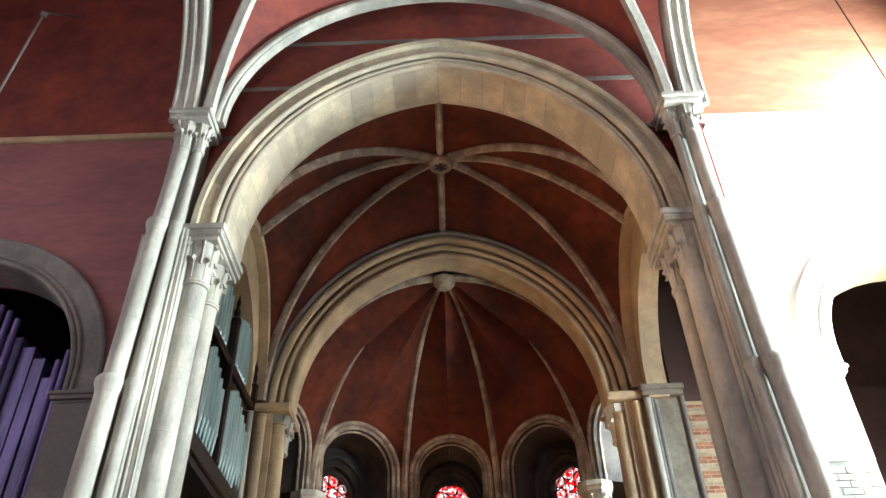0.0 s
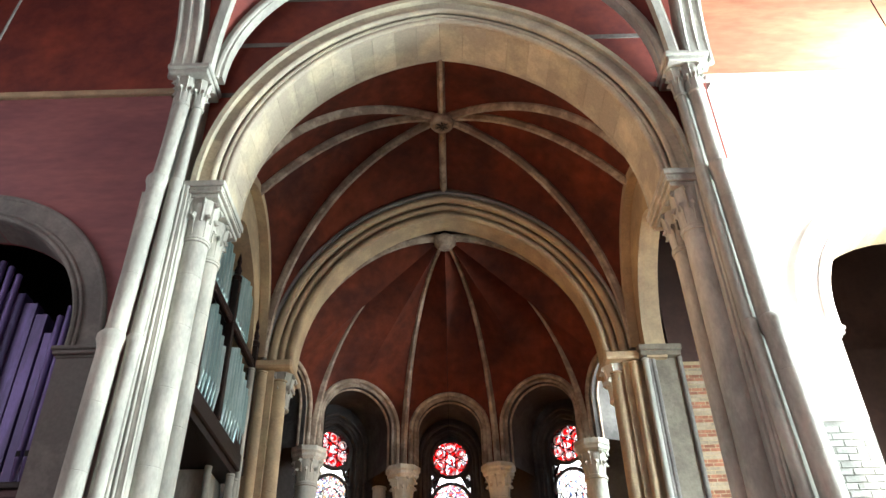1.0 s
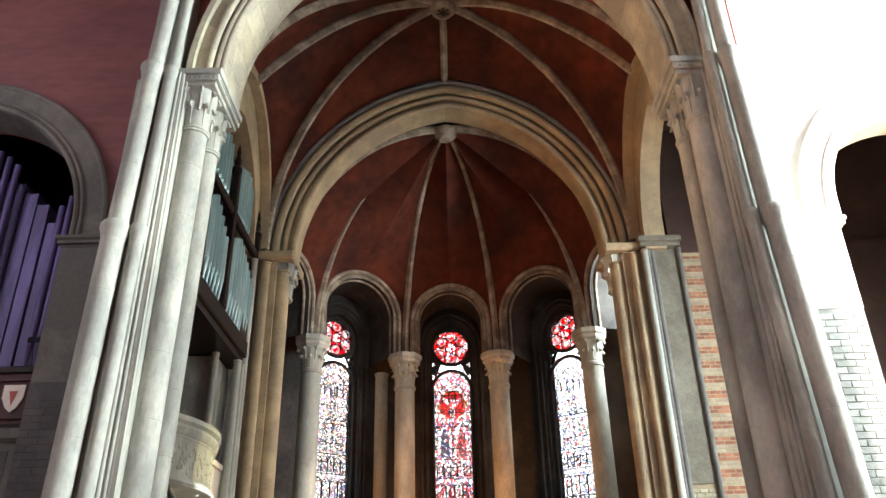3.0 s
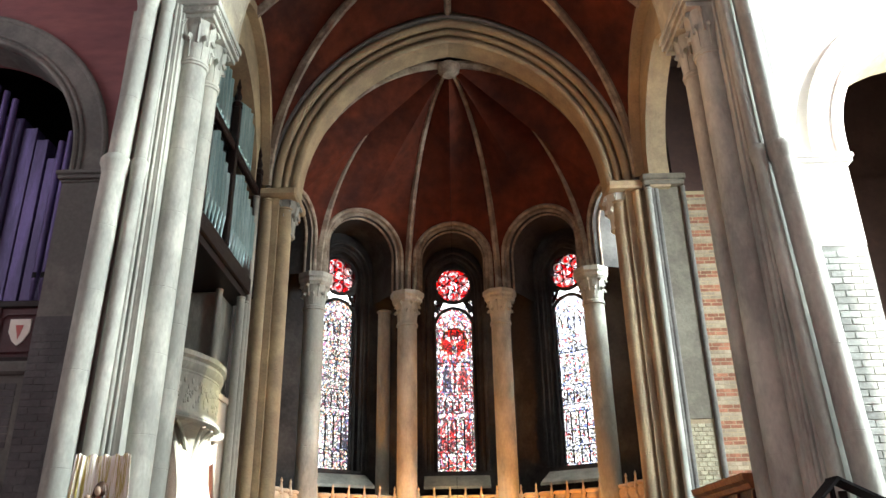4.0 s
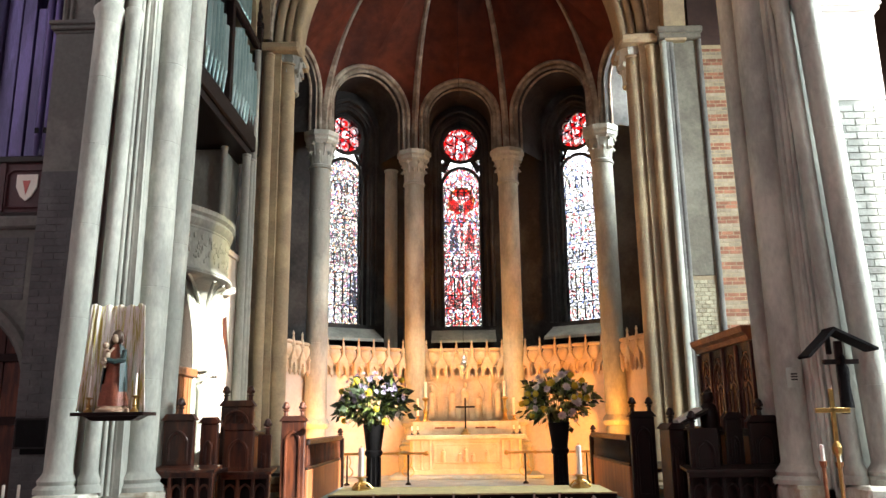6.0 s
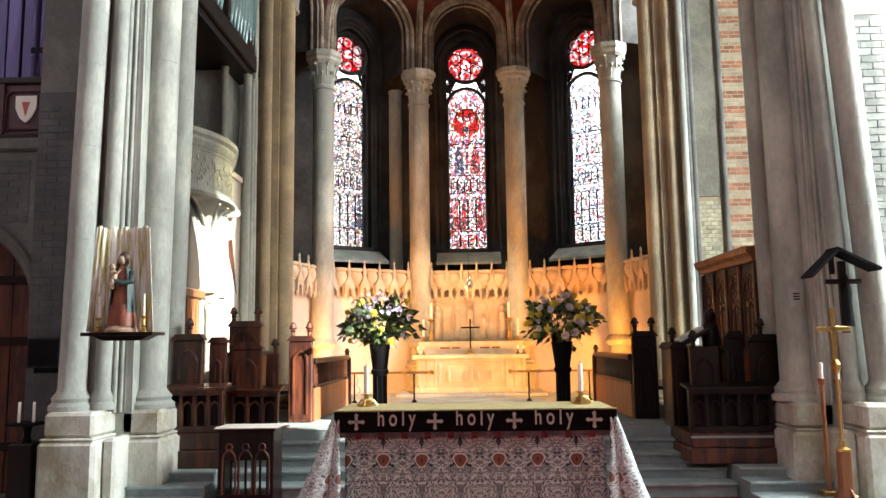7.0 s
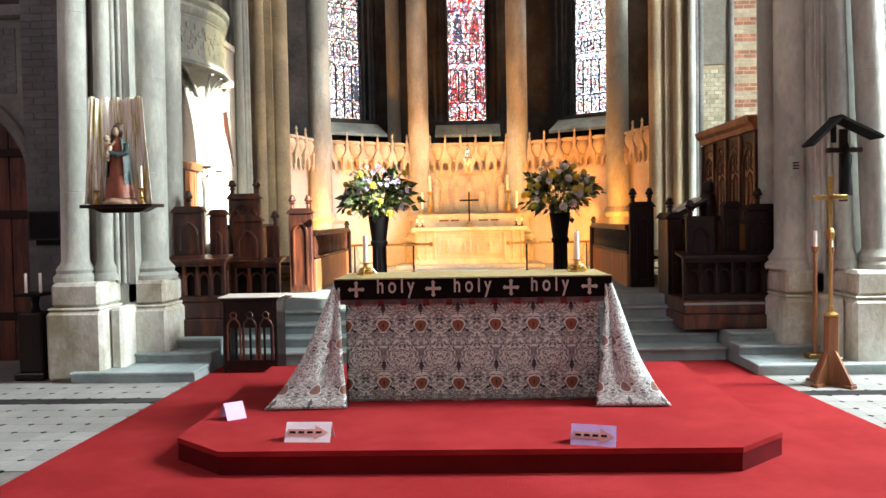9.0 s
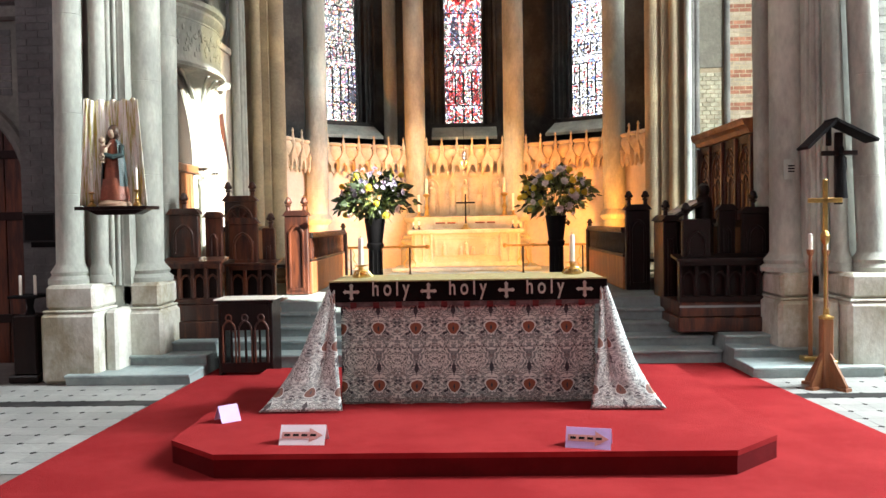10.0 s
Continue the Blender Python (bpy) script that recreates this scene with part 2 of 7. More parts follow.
def arc_up(p0, p1, n=16, bulge=0.55, start_up=1.0):
    """A rib from its foot, rising steeply, to a crown where it lies flat: a quarter of an ellipse."""
    p0, p1 = Vector(p0), Vector(p1)
    out = []
    for i in range(n + 1):
        a = math.pi / 2 * i / n
        h = 1 - math.cos(a)
        out.append(Vector((p0.x + (p1.x - p0.x) * h, p0.y + (p1.y - p0.y) * h, p0.z + (p1.z - p0.z) * math.sin(a))))
    return out


def bow(p0, p1, up, n=14):
    """A shallow bowed rib between two points."""
    return [Vector(p0).lerp(Vector(p1), i / n) + Vector((0, 0, up * 4 * (i / n) * (1 - i / n))) for i in range(n + 1)]


def resample(path, n):
    path = [Vector(p) for p in path]
    d = [0]
    for a, b in zip(path, path[1:]):
        d.append(d[-1] + (b - a).length)
    out, j = [], 0
    for i in range(n + 1):
        s = d[-1] * i / n
        while j < len(path) - 2 and d[j + 1] < s:
            j += 1
        u = (s - d[j]) / max(1e-9, d[j + 1] - d[j])
        out.append(path[j].lerp(path[j + 1], min(1, max(0, u))))
    return out


def circ(r, n=8, cu=0, cw=0):
    return [(cu + r * math.cos(2 * math.pi * i / n), cw + r * math.sin(2 * math.pi * i / n)) for i in range(n)]


XZ = Matrix(((1, 0, 0, 0), (0, 0, -1, 0), (0, 1, 0, 0), (0, 0, 0, 1)))  # u to x, v to z, push towards -y


def xz_at(y):
    return Matrix.Translation((0, y, 0)) @ XZ


YZ = Matrix(((0, 0, 1, 0), (1, 0, 0, 0), (0, 1, 0, 0), (0, 0, 0, 1)))   # u to y, v to z, push towards +x


def yz_at(x):
    return Matrix.Translation((x, 0, 0)) @ YZ


def wall_with_arch(g, m, u0, u1, v0, v1, half, spring, c, uc, d, n=20):
    """A wall slab u0..u1, v0..v1, d thick, with an arched opening that reaches its foot, centred on uc."""
    a = arch(half, spring, c, 0, n)
    inner = [(uc - half, v0)] + [(uc + x, z) for x, z in a] + [(uc + half, v0)]
    k = len(inner)
    outer = []
    for i, (u, v) in enumerate(inner):
        f = i / (k - 1)
        if f < 0.25:
            outer.append((u0, v0 + (v1 - v0) * f / 0.25))
        elif f < 0.75:
            outer.append((u0 + (u1 - u0) * (f - 0.25) / 0.5, v1))
        else:
            outer.append((u1, v1 + (v0 - v1) * (f - 0.75) / 0.25))
    vs = [m @ Vector((u, v, w)) for w in (0, d) for ring in (inner, outer) for u, v in ring]
    fs = []
    for i in range(k - 1):
        fs.append((i, i + 1, k + i + 1, k + i))
        fs.append((2 * k + i, 3 * k + i, 3 * k + i + 1, 2 * k + i + 1))
        fs.append((i, 2 * k + i, 2 * k + i + 1, i + 1))
        fs.append((k + i, k + i + 1, 3 * k + i + 1, 3 * k + i))
    for i in (0, k - 1):
        fs.append((i, k + i, 3 * k + i, 2 * k + i))
    return g.add(vs, fs)


random.seed(7)

# ---- floor, platform and steps ----
floor = struct("floor", Geo().box(-10.3, 10.3, -12.6, 9.95, -0.3, -0.004), M_STONE_G, "grey stone church floor", "floor")
carpet = solid("carpet", Geo().prism([(-3.3, -3.0), (3.2, -3.0), (3.1, 5.7), (2.85, 8.7), (-2.85, 8.7)], Matrix.Identity(4), 0.012), M_CARPET, "bright red carpet laid over the church floor", "carpet")
plat = thing("altar_platform", "low red carpeted platform under the nave altar", "platform")
PL = [(-1.66, 4.9), (1.7, 4.9), (2.08, 5.24), (2.08, 7.82), (-2.06, 7.82), (-2.06, 5.24)]
part("carpeted_top", Geo().prism(PL, Matrix.Translation((0, 0, 0.132)), 0.036), M_CARPET, plat)
# riser's carpet is darkened; the shade on its front is put into the colour
part("carpeted_riser", Geo().prism([(u * 0.998, 6.4 + (v - 6.4) * 0.998) for u, v in PL], Matrix.Translation((0, 0, 0.0125)), 0.119), mat("shaded_carpet_edge", (0.15, 0.009, 0.012), 0.95, spec=0.1, var=0.25, scale=2.0, grain=220, bump=0.5), plat)

STEPS = [(-2.87, 2.87, 8.74, 9.08, 0.0, 0.15), (-2.87, 2.87, 9.07, 9.4, 0.0, 0.265), (-2.87, 2.87, 9.38, 9.69, 0.0, 0.385), (-3.3, 3.3, 9.68, 9.99, 0.0, 0.515), (-3.3, 3.3, 9.98, 10.4, 0.0, 0.64)]
for sx in (-1, 1):
    for y, y1, z in ((7.86, 8.41, 0.115), (8.4, 8.71, 0.22), (8.7, 9.7, 0.32)):
        STEPS.append((*sorted((sx * 2.875, sx * 4.2)), y, y1, 0.0, z))
for xa, xb, y, y1, zb, z in STEPS:
    st = thing("step", "grey-green stone chancel step with worn edges", "step", group="chancel steps", kind="structure")
    part("riser", Geo().box(xa + 0.01, xb - 0.01, y + 0.02, y1 + 0.015, zb, z - 0.035), M_STEP, st)
    k = max(1, int((xb - xa) / 1.2))
    for j in range(k):
        x0, x1 = xa + (xb - xa) * j / k, xa + (xb - xa) * (j + 1) / k
        part("tread", Geo().box(x0 + 0.003, x1 - 0.003, y - 0.01, y1 + 0.012, z - 0.034, z, 0.008), M_STEP, st)
CH = 0.64
struct("choir_floor", Geo().box(-8.6, 8.6, 9.9, 20.0, 0.3, CH - 0.004), M_STEP, "pale stone floor of the choir and sanctuary", "floor")

# ---- clustered piers of the chancel arch ----
M_SHAFT = M_STONE


def shaft(x, y, r, z0, z1, n=18, base=True, neck=True):
    pr = []
    if base:
        pr += [(r * 1.55, z0), (r * 1.55, z0 + 0.05), (r * 1.3, z0 + 0.09), (r * 1.38, z0 + 0.13), (r * 1.1, z0 + 0.19)]
    pr += [(r, z0 + 0.22 if base else z0)]
    if r > 0.09:
        # bed joints between the drums
        zj, k = z0 + 0.75 + (x * 7.3 + y * 3.1) % 0.5, 0
        while zj < z1 - 0.5:
            pr += [(r, zj - 0.004), (r - 0.004, zj), (r, zj + 0.004)]
            k += 1
            zj += 0.78 + 0.3 * ((k * 0.618 + x) % 1.0)
    pr += [(r * 0.985, z1 - 0.05)]
    if neck:
        pr += [(r * 1.12, z1 - 0.04), (r * 1.12, z1 - 0.01)]
    pr += [(r, z1)]
    return Geo().lathe(pr, x, y, n)


def ring_band(x, y, r, z, n=18):
    return Geo().lathe([(r * 0.98, z - 0.16), (r * 1.08, z - 0.1), (r * 1.12, z - 0.06), (r * 1.27, z), (r * 1.27, z + 0.05), (r * 1.1, z + 0.09), (r * 0.98, z + 0.11)], x, y, n)


def foliage(g, x, y, z0, z1, r0, r1, n=9, seed=1, arc=(0, 2 * math.pi)):
    """Two tiers of carved leaves curling out of a capital's bell."""
    rnd = random.Random(seed)
    for tier in range(2):
        za = z0 + (z1 - z0) * (0.02 + 0.38 * tier)
        zb = za + (z1 - z0) * 0.56
        for i in range(n):
            a = arc[0] + (arc[1] - arc[0]) * (i + 0.5 * tier) / n + rnd.uniform(-0.06, 0.06)
            ra = r0 + (r1 - r0) * (0.1 + 0.3 * tier)
            rb = r0 + (r1 - r0) * (0.75 + 0.3 * tier)
            w = 2.6 * (ra + rb) / 2 / n
            pts = []
            for k in range(6):
                f = k / 5
                rr = ra + (rb - ra) * f ** 1.6
                zz = za + (zb - za) * math.sin(f * math.pi * 0.58) / math.sin(math.pi * 0.58) * (1 if f < 0.85 else 0.93)
                if k == 5:
                    rr += 0.02
                    zz -= (zb - za) * 0.16
                pts.append((x + rr * math.cos(a), y + rr * math.sin(a), zz))
            ws = [0.5, 0.75, 1, 1.05, 0.8, 0.35]
            vs, fs = [], []
            for k, p in enumerate(pts):
                tx, ty = -math.sin(a) * w * ws[k] / 2, math.cos(a) * w * ws[k] / 2
                ox, oy = math.cos(a) * 0.035, math.sin(a) * 0.035
                vs += [(p[0] - tx - ox, p[1] - ty - oy, p[2]), (p[0], p[1], p[2] + 0.012), (p[0] + tx - ox, p[1] + ty - oy, p[2]), (p[0] - 1.6 * ox, p[1] - 1.6 * oy, p[2] - 0.02)]
            for k in range(5):
                b = 4 * k
                fs += [(b, b + 1, b + 5, b + 4), (b + 1, b + 2, b + 6, b + 5), (b + 2, b + 3, b + 7, b + 6), (b + 3, b, b + 4, b + 7)]
            fs += [(0, 3, 2, 1), (20, 21, 22, 23)]
            g.add(vs, fs)
    return g


def capital(parent, x, y, r, z0, z1, n=8, seed=1, w=1.9):
    bell = Geo().lathe([(r, z0 - 0.02), (r * 1.15, z0), (r * 1.15, z0 + 0.03), (r * 1.02, z0 + 0.05), (r * 1.15, z0 + (z1 - z0) * 0.6), (r * w * 0.85, z1 - 0.02), (r * w * 0.85, z1)], x, y, 16)
    cap = part("capital", bell, M_STONE, parent, "carved foliate stone capital", smooth=True)
    part("carved_leaves", foliage(Geo(), x, y, z0 + 0.04, z1, r * 1.02, r * w, n, seed), M_STONE, cap)
    return cap


def leaning(g, dx, z0, z1):
    """The same mesh, leaning by dx from height z0 to z1."""
    g.v = [(x + dx * (z - z0) / (z1 - z0), y, z) for x, y, z in g.v]
    return g


# outer shaft and its companion: (foot, head) away from the middle in the three storeys between the rings
OUTER = {-1: ((4.325, 4.21), (4.20, 4.13), (4.12, 4.05)), 1: ((4.31, 4.06), (4.03, 3.98), (3.98, 3.97))}
INNER = {-1: ((4.03, 3.95), (3.95, 3.90), (3.88, 3.83)), 1: ((4.01, 3.81), (3.79, 3.75), (3.75, 3.74))}
COLUMN = {-1: ((3.69, 3.60), (3.68, 3.57)), 1: ((3.62, 3.60), (3.62, 3.57))}


def pier(sx):
    p = thing("clustered_pier", "tall pale limestone clustered pier with ringed shafts and foliate capitals", "pier", group="chancel arch piers", kind="structure")
    X = lambda v: sx * v

    def bx(g, a, b, y0, y1, z0, z1, bv=0.0):
        return g.box(min(X(a), X(b)), max(X(a), X(b)), y0, y1, z0, z1, bv)

    def ls(xs, y, r, z0, z1, n=18, base=True, neck=True):
        return leaning(shaft(X(xs[0]), y, r, z0, z1, n, base, neck), X(xs[1] - xs[0]), z0, z1)
    # stepped plinths with chamfered upper courses
    for a, b, y0, y1, zb, zm, zt in ((3.92, 4.45, 8.0, 8.6, 0.0, 0.78, 1.04), (3.42, 3.86, 8.5, 9.75, 0.1, 0.75, 1.02)):
        part("plinth", bx(Geo(), a - 0.04, b + 0.04, y0 - 0.05, y1, zb, zm - 0.03, 0.04), M_PLINTH, p)
        part("plinth", bx(Geo(), a - 0.02, b + 0.02, y0 - 0.03, y1, zm - 0.03, zm, 0.012), M_PLINTH, p)
        part("plinth", bx(Geo(), a, b, y0, y1, zm, zt, 0.035), M_PLINTH, p)
    part("plinth", bx(Geo(), 3.74, 3.875, 8.12, 8.6, 0.0, 0.76, 0.03), M_PLINTH, p)
    # core behind the shafts
    part("core", bx(Geo(), 3.74, 4.40 if sx < 0 else 4.28, 8.5, 9.7, 0.0, 9.1), M_STONE, p)
    part("core", bx(Geo(), 3.84, 4.3 if sx < 0 else 4.2, 8.52, 8.9, 9.1, 11.5), M_STONE, p)
    storeys = ((1.04, 6.55, True, 0.148, 0.088), (6.57, 9.12, False, 0.133, 0.08), (9.14, 10.72, False, 0.122, 0.075))
    for k, (z0, z1, base, r0, r1) in enumerate(storeys):
        part("shaft", ls(OUTER[sx][k], 8.32 + 0.02 * k, r0, z0, z1, base=base), M_SHAFT, p, smooth=True)
        part("shaft", ls(INNER[sx][k], 8.40 + 0.01 * k, r1, z0, z1, base=base), M_SHAFT, p, smooth=True)
    for k, z in ((0, 6.55), (1, 9.12)):
        part("shaft_ring", ring_band(X(OUTER[sx][k][1]), 8.32 + 0.02 * k, storeys[k][3] * 0.98, z), M_STONE, p, smooth=True)
        part("shaft_ring", ring_band(X(INNER[sx][k][1]), 8.40 + 0.01 * k, storeys[k][4], z), M_STONE, p, smooth=True)
    # angle mouldings between the shafts and the columns
    sh_ = 0.0 if sx < 0 else -0.04
    for xa, xb, yy, r, zt in ((3.915, 3.845, 8.44, 0.028, 10.9), (3.865, 3.80, 8.49, 0.022, 9.2), (3.825, 3.765, 8.53, 0.034, 9.2)):
        part("moulding", leaning(Geo().lathe([(r, 1.0), (r, zt)], X(xa + sh_), yy, 10), X(xb - xa), 1.0, 9.2), M_STONE, p, smooth=True)
    part("moulding", leaning(bx(Geo(), 3.755 + sh_, 3.80 + sh_, 8.555, 8.8, 1.0, 9.1, 0.006), X(-0.05), 1.0, 9.1), M_STONE, p)
    # the pair of columns that carry the arch
    c1, c2 = COLUMN[sx]
    part("column", ls(c1, 8.84, 0.183, 1.02, 8.36, 24), M_SHAFT, p, smooth=True)
    part("column", ls(c2, 9.36, 0.162, 1.02, 8.36, 24), M_SHAFT, p, smooth=True)
    capital(p, X(c1[1]), 8.84, 0.185, 8.36, 9.04, 8, 3, 1.65)
    capital(p, X(c2[1]), 9.36, 0.165, 8.36, 9.04, 8, 4, 1.7)
    ab = Geo()
    for k, (gx, z0, z1) in enumerate(((0.0, 9.03, 9.1), (0.05, 9.1, 9.2), (0.08, 9.2, 9.3))):
        bx(ab, 3.3 - gx, 3.84 + gx * 0.3, 8.58 - gx, 9.72, z0, z1, 0.01)
    abo = part("abacus", ab, M_STONE, p, "moulded abacus with carved diaper band")
    dg = Geo()
    for i in range(16):
        y = 8.62 + i * 0.066
        dg.obox(Matrix.Translation((X(3.243), y, 9.15)) @ Matrix.Rotation(math.radians(45), 4, 'X'), 0.02, 0.034, 0.034)
    for i in range(8):
        dg.obox(Matrix.Translation((X(3.3 + i * 0.068), 8.525, 9.15)) @ Matrix.Rotation(math.radians(45), 4, 'Y'), 0.034, 0.02, 0.034)
    part("diaper_band", dg, M_STONE, abo)
    # upper capital under the crossing ribs
    xo, xi = OUTER[sx][2][1], INNER[sx][2][1]
    capital(p, X(xo), 8.36, 0.122, 10.66, 11.2, 8, 5, 1.75)
    capital(p, X(xi), 8.42, 0.09, 10.66, 11.2, 7, 6, 2.0)
    g = Geo()
    bx(g, xi - 0.16, xo + 0.22, 8.12, 8.8, 11.19, 11.28, 0.012)
    bx(g, xi - 0.2, xo + 0.26, 8.08, 8.8, 11.28, 11.38, 0.02)
    part("abacus", g, M_STONE, p)
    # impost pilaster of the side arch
    # south pilaster and impost are sunlit brick, their glare put into a pale colour
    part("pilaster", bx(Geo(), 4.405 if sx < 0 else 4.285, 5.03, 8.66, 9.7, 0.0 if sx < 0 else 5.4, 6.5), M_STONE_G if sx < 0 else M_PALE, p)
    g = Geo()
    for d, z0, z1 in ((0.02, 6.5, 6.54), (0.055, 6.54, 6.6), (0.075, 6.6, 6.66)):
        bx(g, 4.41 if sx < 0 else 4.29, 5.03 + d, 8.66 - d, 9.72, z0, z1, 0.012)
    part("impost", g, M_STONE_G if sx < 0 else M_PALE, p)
    return p


pier(-1)
pier(1)

# ---- chancel arch ----
ca = thing("chancel_arch", "wide pointed chancel arch of pale limestone voussoirs", "arch", kind="structure")
HALF, SPR, CC = 3.28, 9.32, 0.5


def voussoirs(parent, off0, off1, y0, y1, n, material, gap=0.0025):
    a, b = arch(HALF, SPR, CC, off0, n), arch(HALF, SPR, CC, off1, n)
    for i in range(2 * n):
        q = [Vector((*a[i], 0)), Vector((*a[i + 1], 0)), Vector((*b[i + 1], 0)), Vector((*b[i], 0))]
        c = sum(q, Vector()) / 4
        e = (q[1] - q[0]).normalized()
        q[0] += e * gap
        q[3] += e * gap
        q[1] -= e * gap
        q[2] -= e * gap
        part("voussoir", Geo().prism([(p.x, p.y) for p in q], xz_at(y1), y1 - y0), material, parent)




def arch_roll(parent, name, off, y, sect, material, half=HALF, spr=SPR, c=CC, n=36, label=""):
    pts = [Vector((x, y, z)) for x, z in arch(half, spr, c, off, n)]
    mid = Vector((0, y, spr))
    return part(name, Geo().sweep(pts, sect, ref=lambda i: pts[i] - mid), material, parent, label, smooth=True)


voussoirs(ca, 0.0, 0.24, 8.80, 9.62, 13, M_STONE_P)
voussoirs(ca, 0.242, 0.44, 8.66, 8.9, 13, M_STONE_P)
arch_roll(ca, "roll_moulding", 0.03, 8.78, circ(0.055, 10), M_STONE_P)
arch_roll(ca, "roll_moulding", 0.1, 8.74, circ(0.04, 8), M_STONE_P)
arch_roll(ca, "roll_moulding", 0.2, 8.68, circ(0.055, 10), M_STONE_P)
arch_roll(ca, "hood_moulding", 0.44, 8.62, [(-0.06, -0.05), (0.06, -0.05), (0.07, 0.03), (0.0, 0.07), (-0.07, 0.03)], M_STONE_P)
arch_roll(ca, "roll_moulding", 0.03, 9.64, circ(0.05, 8), M_STONE_P)

# ---- walls round the chancel arch ----
g = Geo()
wall_with_arch(g, xz_at(9.3), -4.41, 4.41, 9.1, 16.4, HALF + 0.24, 9.32, CC, 0.0, 0.42, 24)
struct("wall_arch", g, M_RED, "dark red painted plaster wall above the chancel arch", "wall")
for z, w0, w1 in ((12.68, 1.9, 3.9), (13.92, 0.0, 3.0), (11.45, 2.9, 3.9)):
    for sx in (-1, 1):
        a, b = sorted((sx * w0, sx * w1))
        struct("trim_band", Geo().box(a, b, 8.868, 8.9, z - 0.05, z + 0.05), M_STONE_G, "grey stone band in the red wall", "trim")

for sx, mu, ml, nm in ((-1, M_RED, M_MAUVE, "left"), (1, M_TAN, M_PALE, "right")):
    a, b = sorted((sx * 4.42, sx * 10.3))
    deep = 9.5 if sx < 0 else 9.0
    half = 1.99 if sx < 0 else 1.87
    # south arch is whitened for glare, its soffit yellowed for bounced light
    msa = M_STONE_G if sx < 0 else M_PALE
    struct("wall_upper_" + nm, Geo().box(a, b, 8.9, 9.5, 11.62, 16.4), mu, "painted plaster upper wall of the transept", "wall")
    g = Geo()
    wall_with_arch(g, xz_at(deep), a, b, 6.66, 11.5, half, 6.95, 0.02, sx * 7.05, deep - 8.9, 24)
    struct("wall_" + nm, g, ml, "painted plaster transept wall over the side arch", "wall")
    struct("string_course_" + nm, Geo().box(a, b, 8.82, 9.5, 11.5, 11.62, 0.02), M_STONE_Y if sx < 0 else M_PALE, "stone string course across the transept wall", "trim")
    va = thing("side_arch", "round side arch of grey stone voussoirs" if sx < 0 else "round side arch coloured white for sun glare", "arch", group="side arches", kind="structure")
    A0, A1 = arch(half, 6.95, 0.02, 0.0, 10), arch(half, 6.95, 0.02, 0.41, 10)
    A0 = [(A0[0][0], 6.66)] + A0 + [(A0[-1][0], 6.66)]
    A1 = [(A1[0][0], 6.66)] + A1 + [(A1[-1][0], 6.66)]
    for i in range(len(A0) - 1):
        q = [A0[i], A0[i + 1], A1[i + 1], A1[i]]
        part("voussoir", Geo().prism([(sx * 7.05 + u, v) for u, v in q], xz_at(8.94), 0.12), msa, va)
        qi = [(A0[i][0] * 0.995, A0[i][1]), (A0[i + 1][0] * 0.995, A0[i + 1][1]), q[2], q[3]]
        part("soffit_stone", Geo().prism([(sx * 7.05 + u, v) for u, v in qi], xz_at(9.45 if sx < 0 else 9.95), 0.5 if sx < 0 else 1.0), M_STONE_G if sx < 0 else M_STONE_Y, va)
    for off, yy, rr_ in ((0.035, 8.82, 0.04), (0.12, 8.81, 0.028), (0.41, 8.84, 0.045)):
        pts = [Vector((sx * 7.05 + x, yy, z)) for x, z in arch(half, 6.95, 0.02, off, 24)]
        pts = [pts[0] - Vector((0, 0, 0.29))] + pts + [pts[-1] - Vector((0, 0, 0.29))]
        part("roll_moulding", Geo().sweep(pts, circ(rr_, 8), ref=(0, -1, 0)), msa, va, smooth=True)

# ---- chancel vault ----
BOSS = Vector((0, 11.35, 13.25))
WX = 3.62
YF, YB = 9.62, 13.2
RIBSEC = [(-0.075, 0.02), (-0.075, -0.05), (-0.03, -0.13), (0.03, -0.13), (0.075, -0.05), (0.075, 0.02)]
cv = thing("chancel_vault", "red-brown painted rib vault over the choir with stone ribs", "vault", kind="structure")
FRONT = [Vector((x, YF, z)) for x, z in arch(HALF + 0.1, SPR, CC, 0.0, 24)]
A2H, A2S, A2C, A2Y = 3.05, 8.7, 0.55, 13.2
BACK = [Vector((x, YB, z)) for x, z in arch(A2H + 0.45, A2S + 0.1, 0.62, 0.0, 24)]
N = 20
for sx in (-1, 1):
    for yb, curve in ((YF, FRONT), (YB, BACK)):
        foot = Vector((sx * WX, yb, 8.75))
        diag = arc_up(foot, BOSS, N)
        half = curve[:25] if sx < 0 else list(reversed(curve[24:]))
        half = resample([foot] + half, N)
        webs = Geo().ruled(resample(diag, N), half, 6)
        part("web", webs, M_VAULT, cv, smooth=True)
        crown = Vector((sx * WX, (YF + YB) / 2, 11.45))
        side = resample(arc_up(foot, crown, N), N)
        webs = Geo().ruled(resample(diag, N), side, 8, 0.62)
        part("web", webs, M_VAULT, cv, smooth=True)
        part("diagonal_rib", Geo().sweep(diag, RIBSEC), M_RIB, cv, smooth=False)
        part("wall_rib", Geo().sweep(arc_up(foot, crown, N), [(-0.09, -0.09), (0.09, -0.09), (0.09, 0.09), (-0.09, 0.09)], ref=(sx, 0, 0)), M_STONE_Y, cv)
    rid = bow(Vector((sx * WX, (YF + YB) / 2, 11.45)), BOSS, 0.62, 14)
    part("ridge_rib", Geo().sweep(rid, RIBSEC), M_RIB, cv)
part("ridge_rib", Geo().sweep([BOSS, Vector((0, 10.5, 13.22)), FRONT[24]], RIBSEC, ref=(0, 0, 1)), M_RIB, cv)
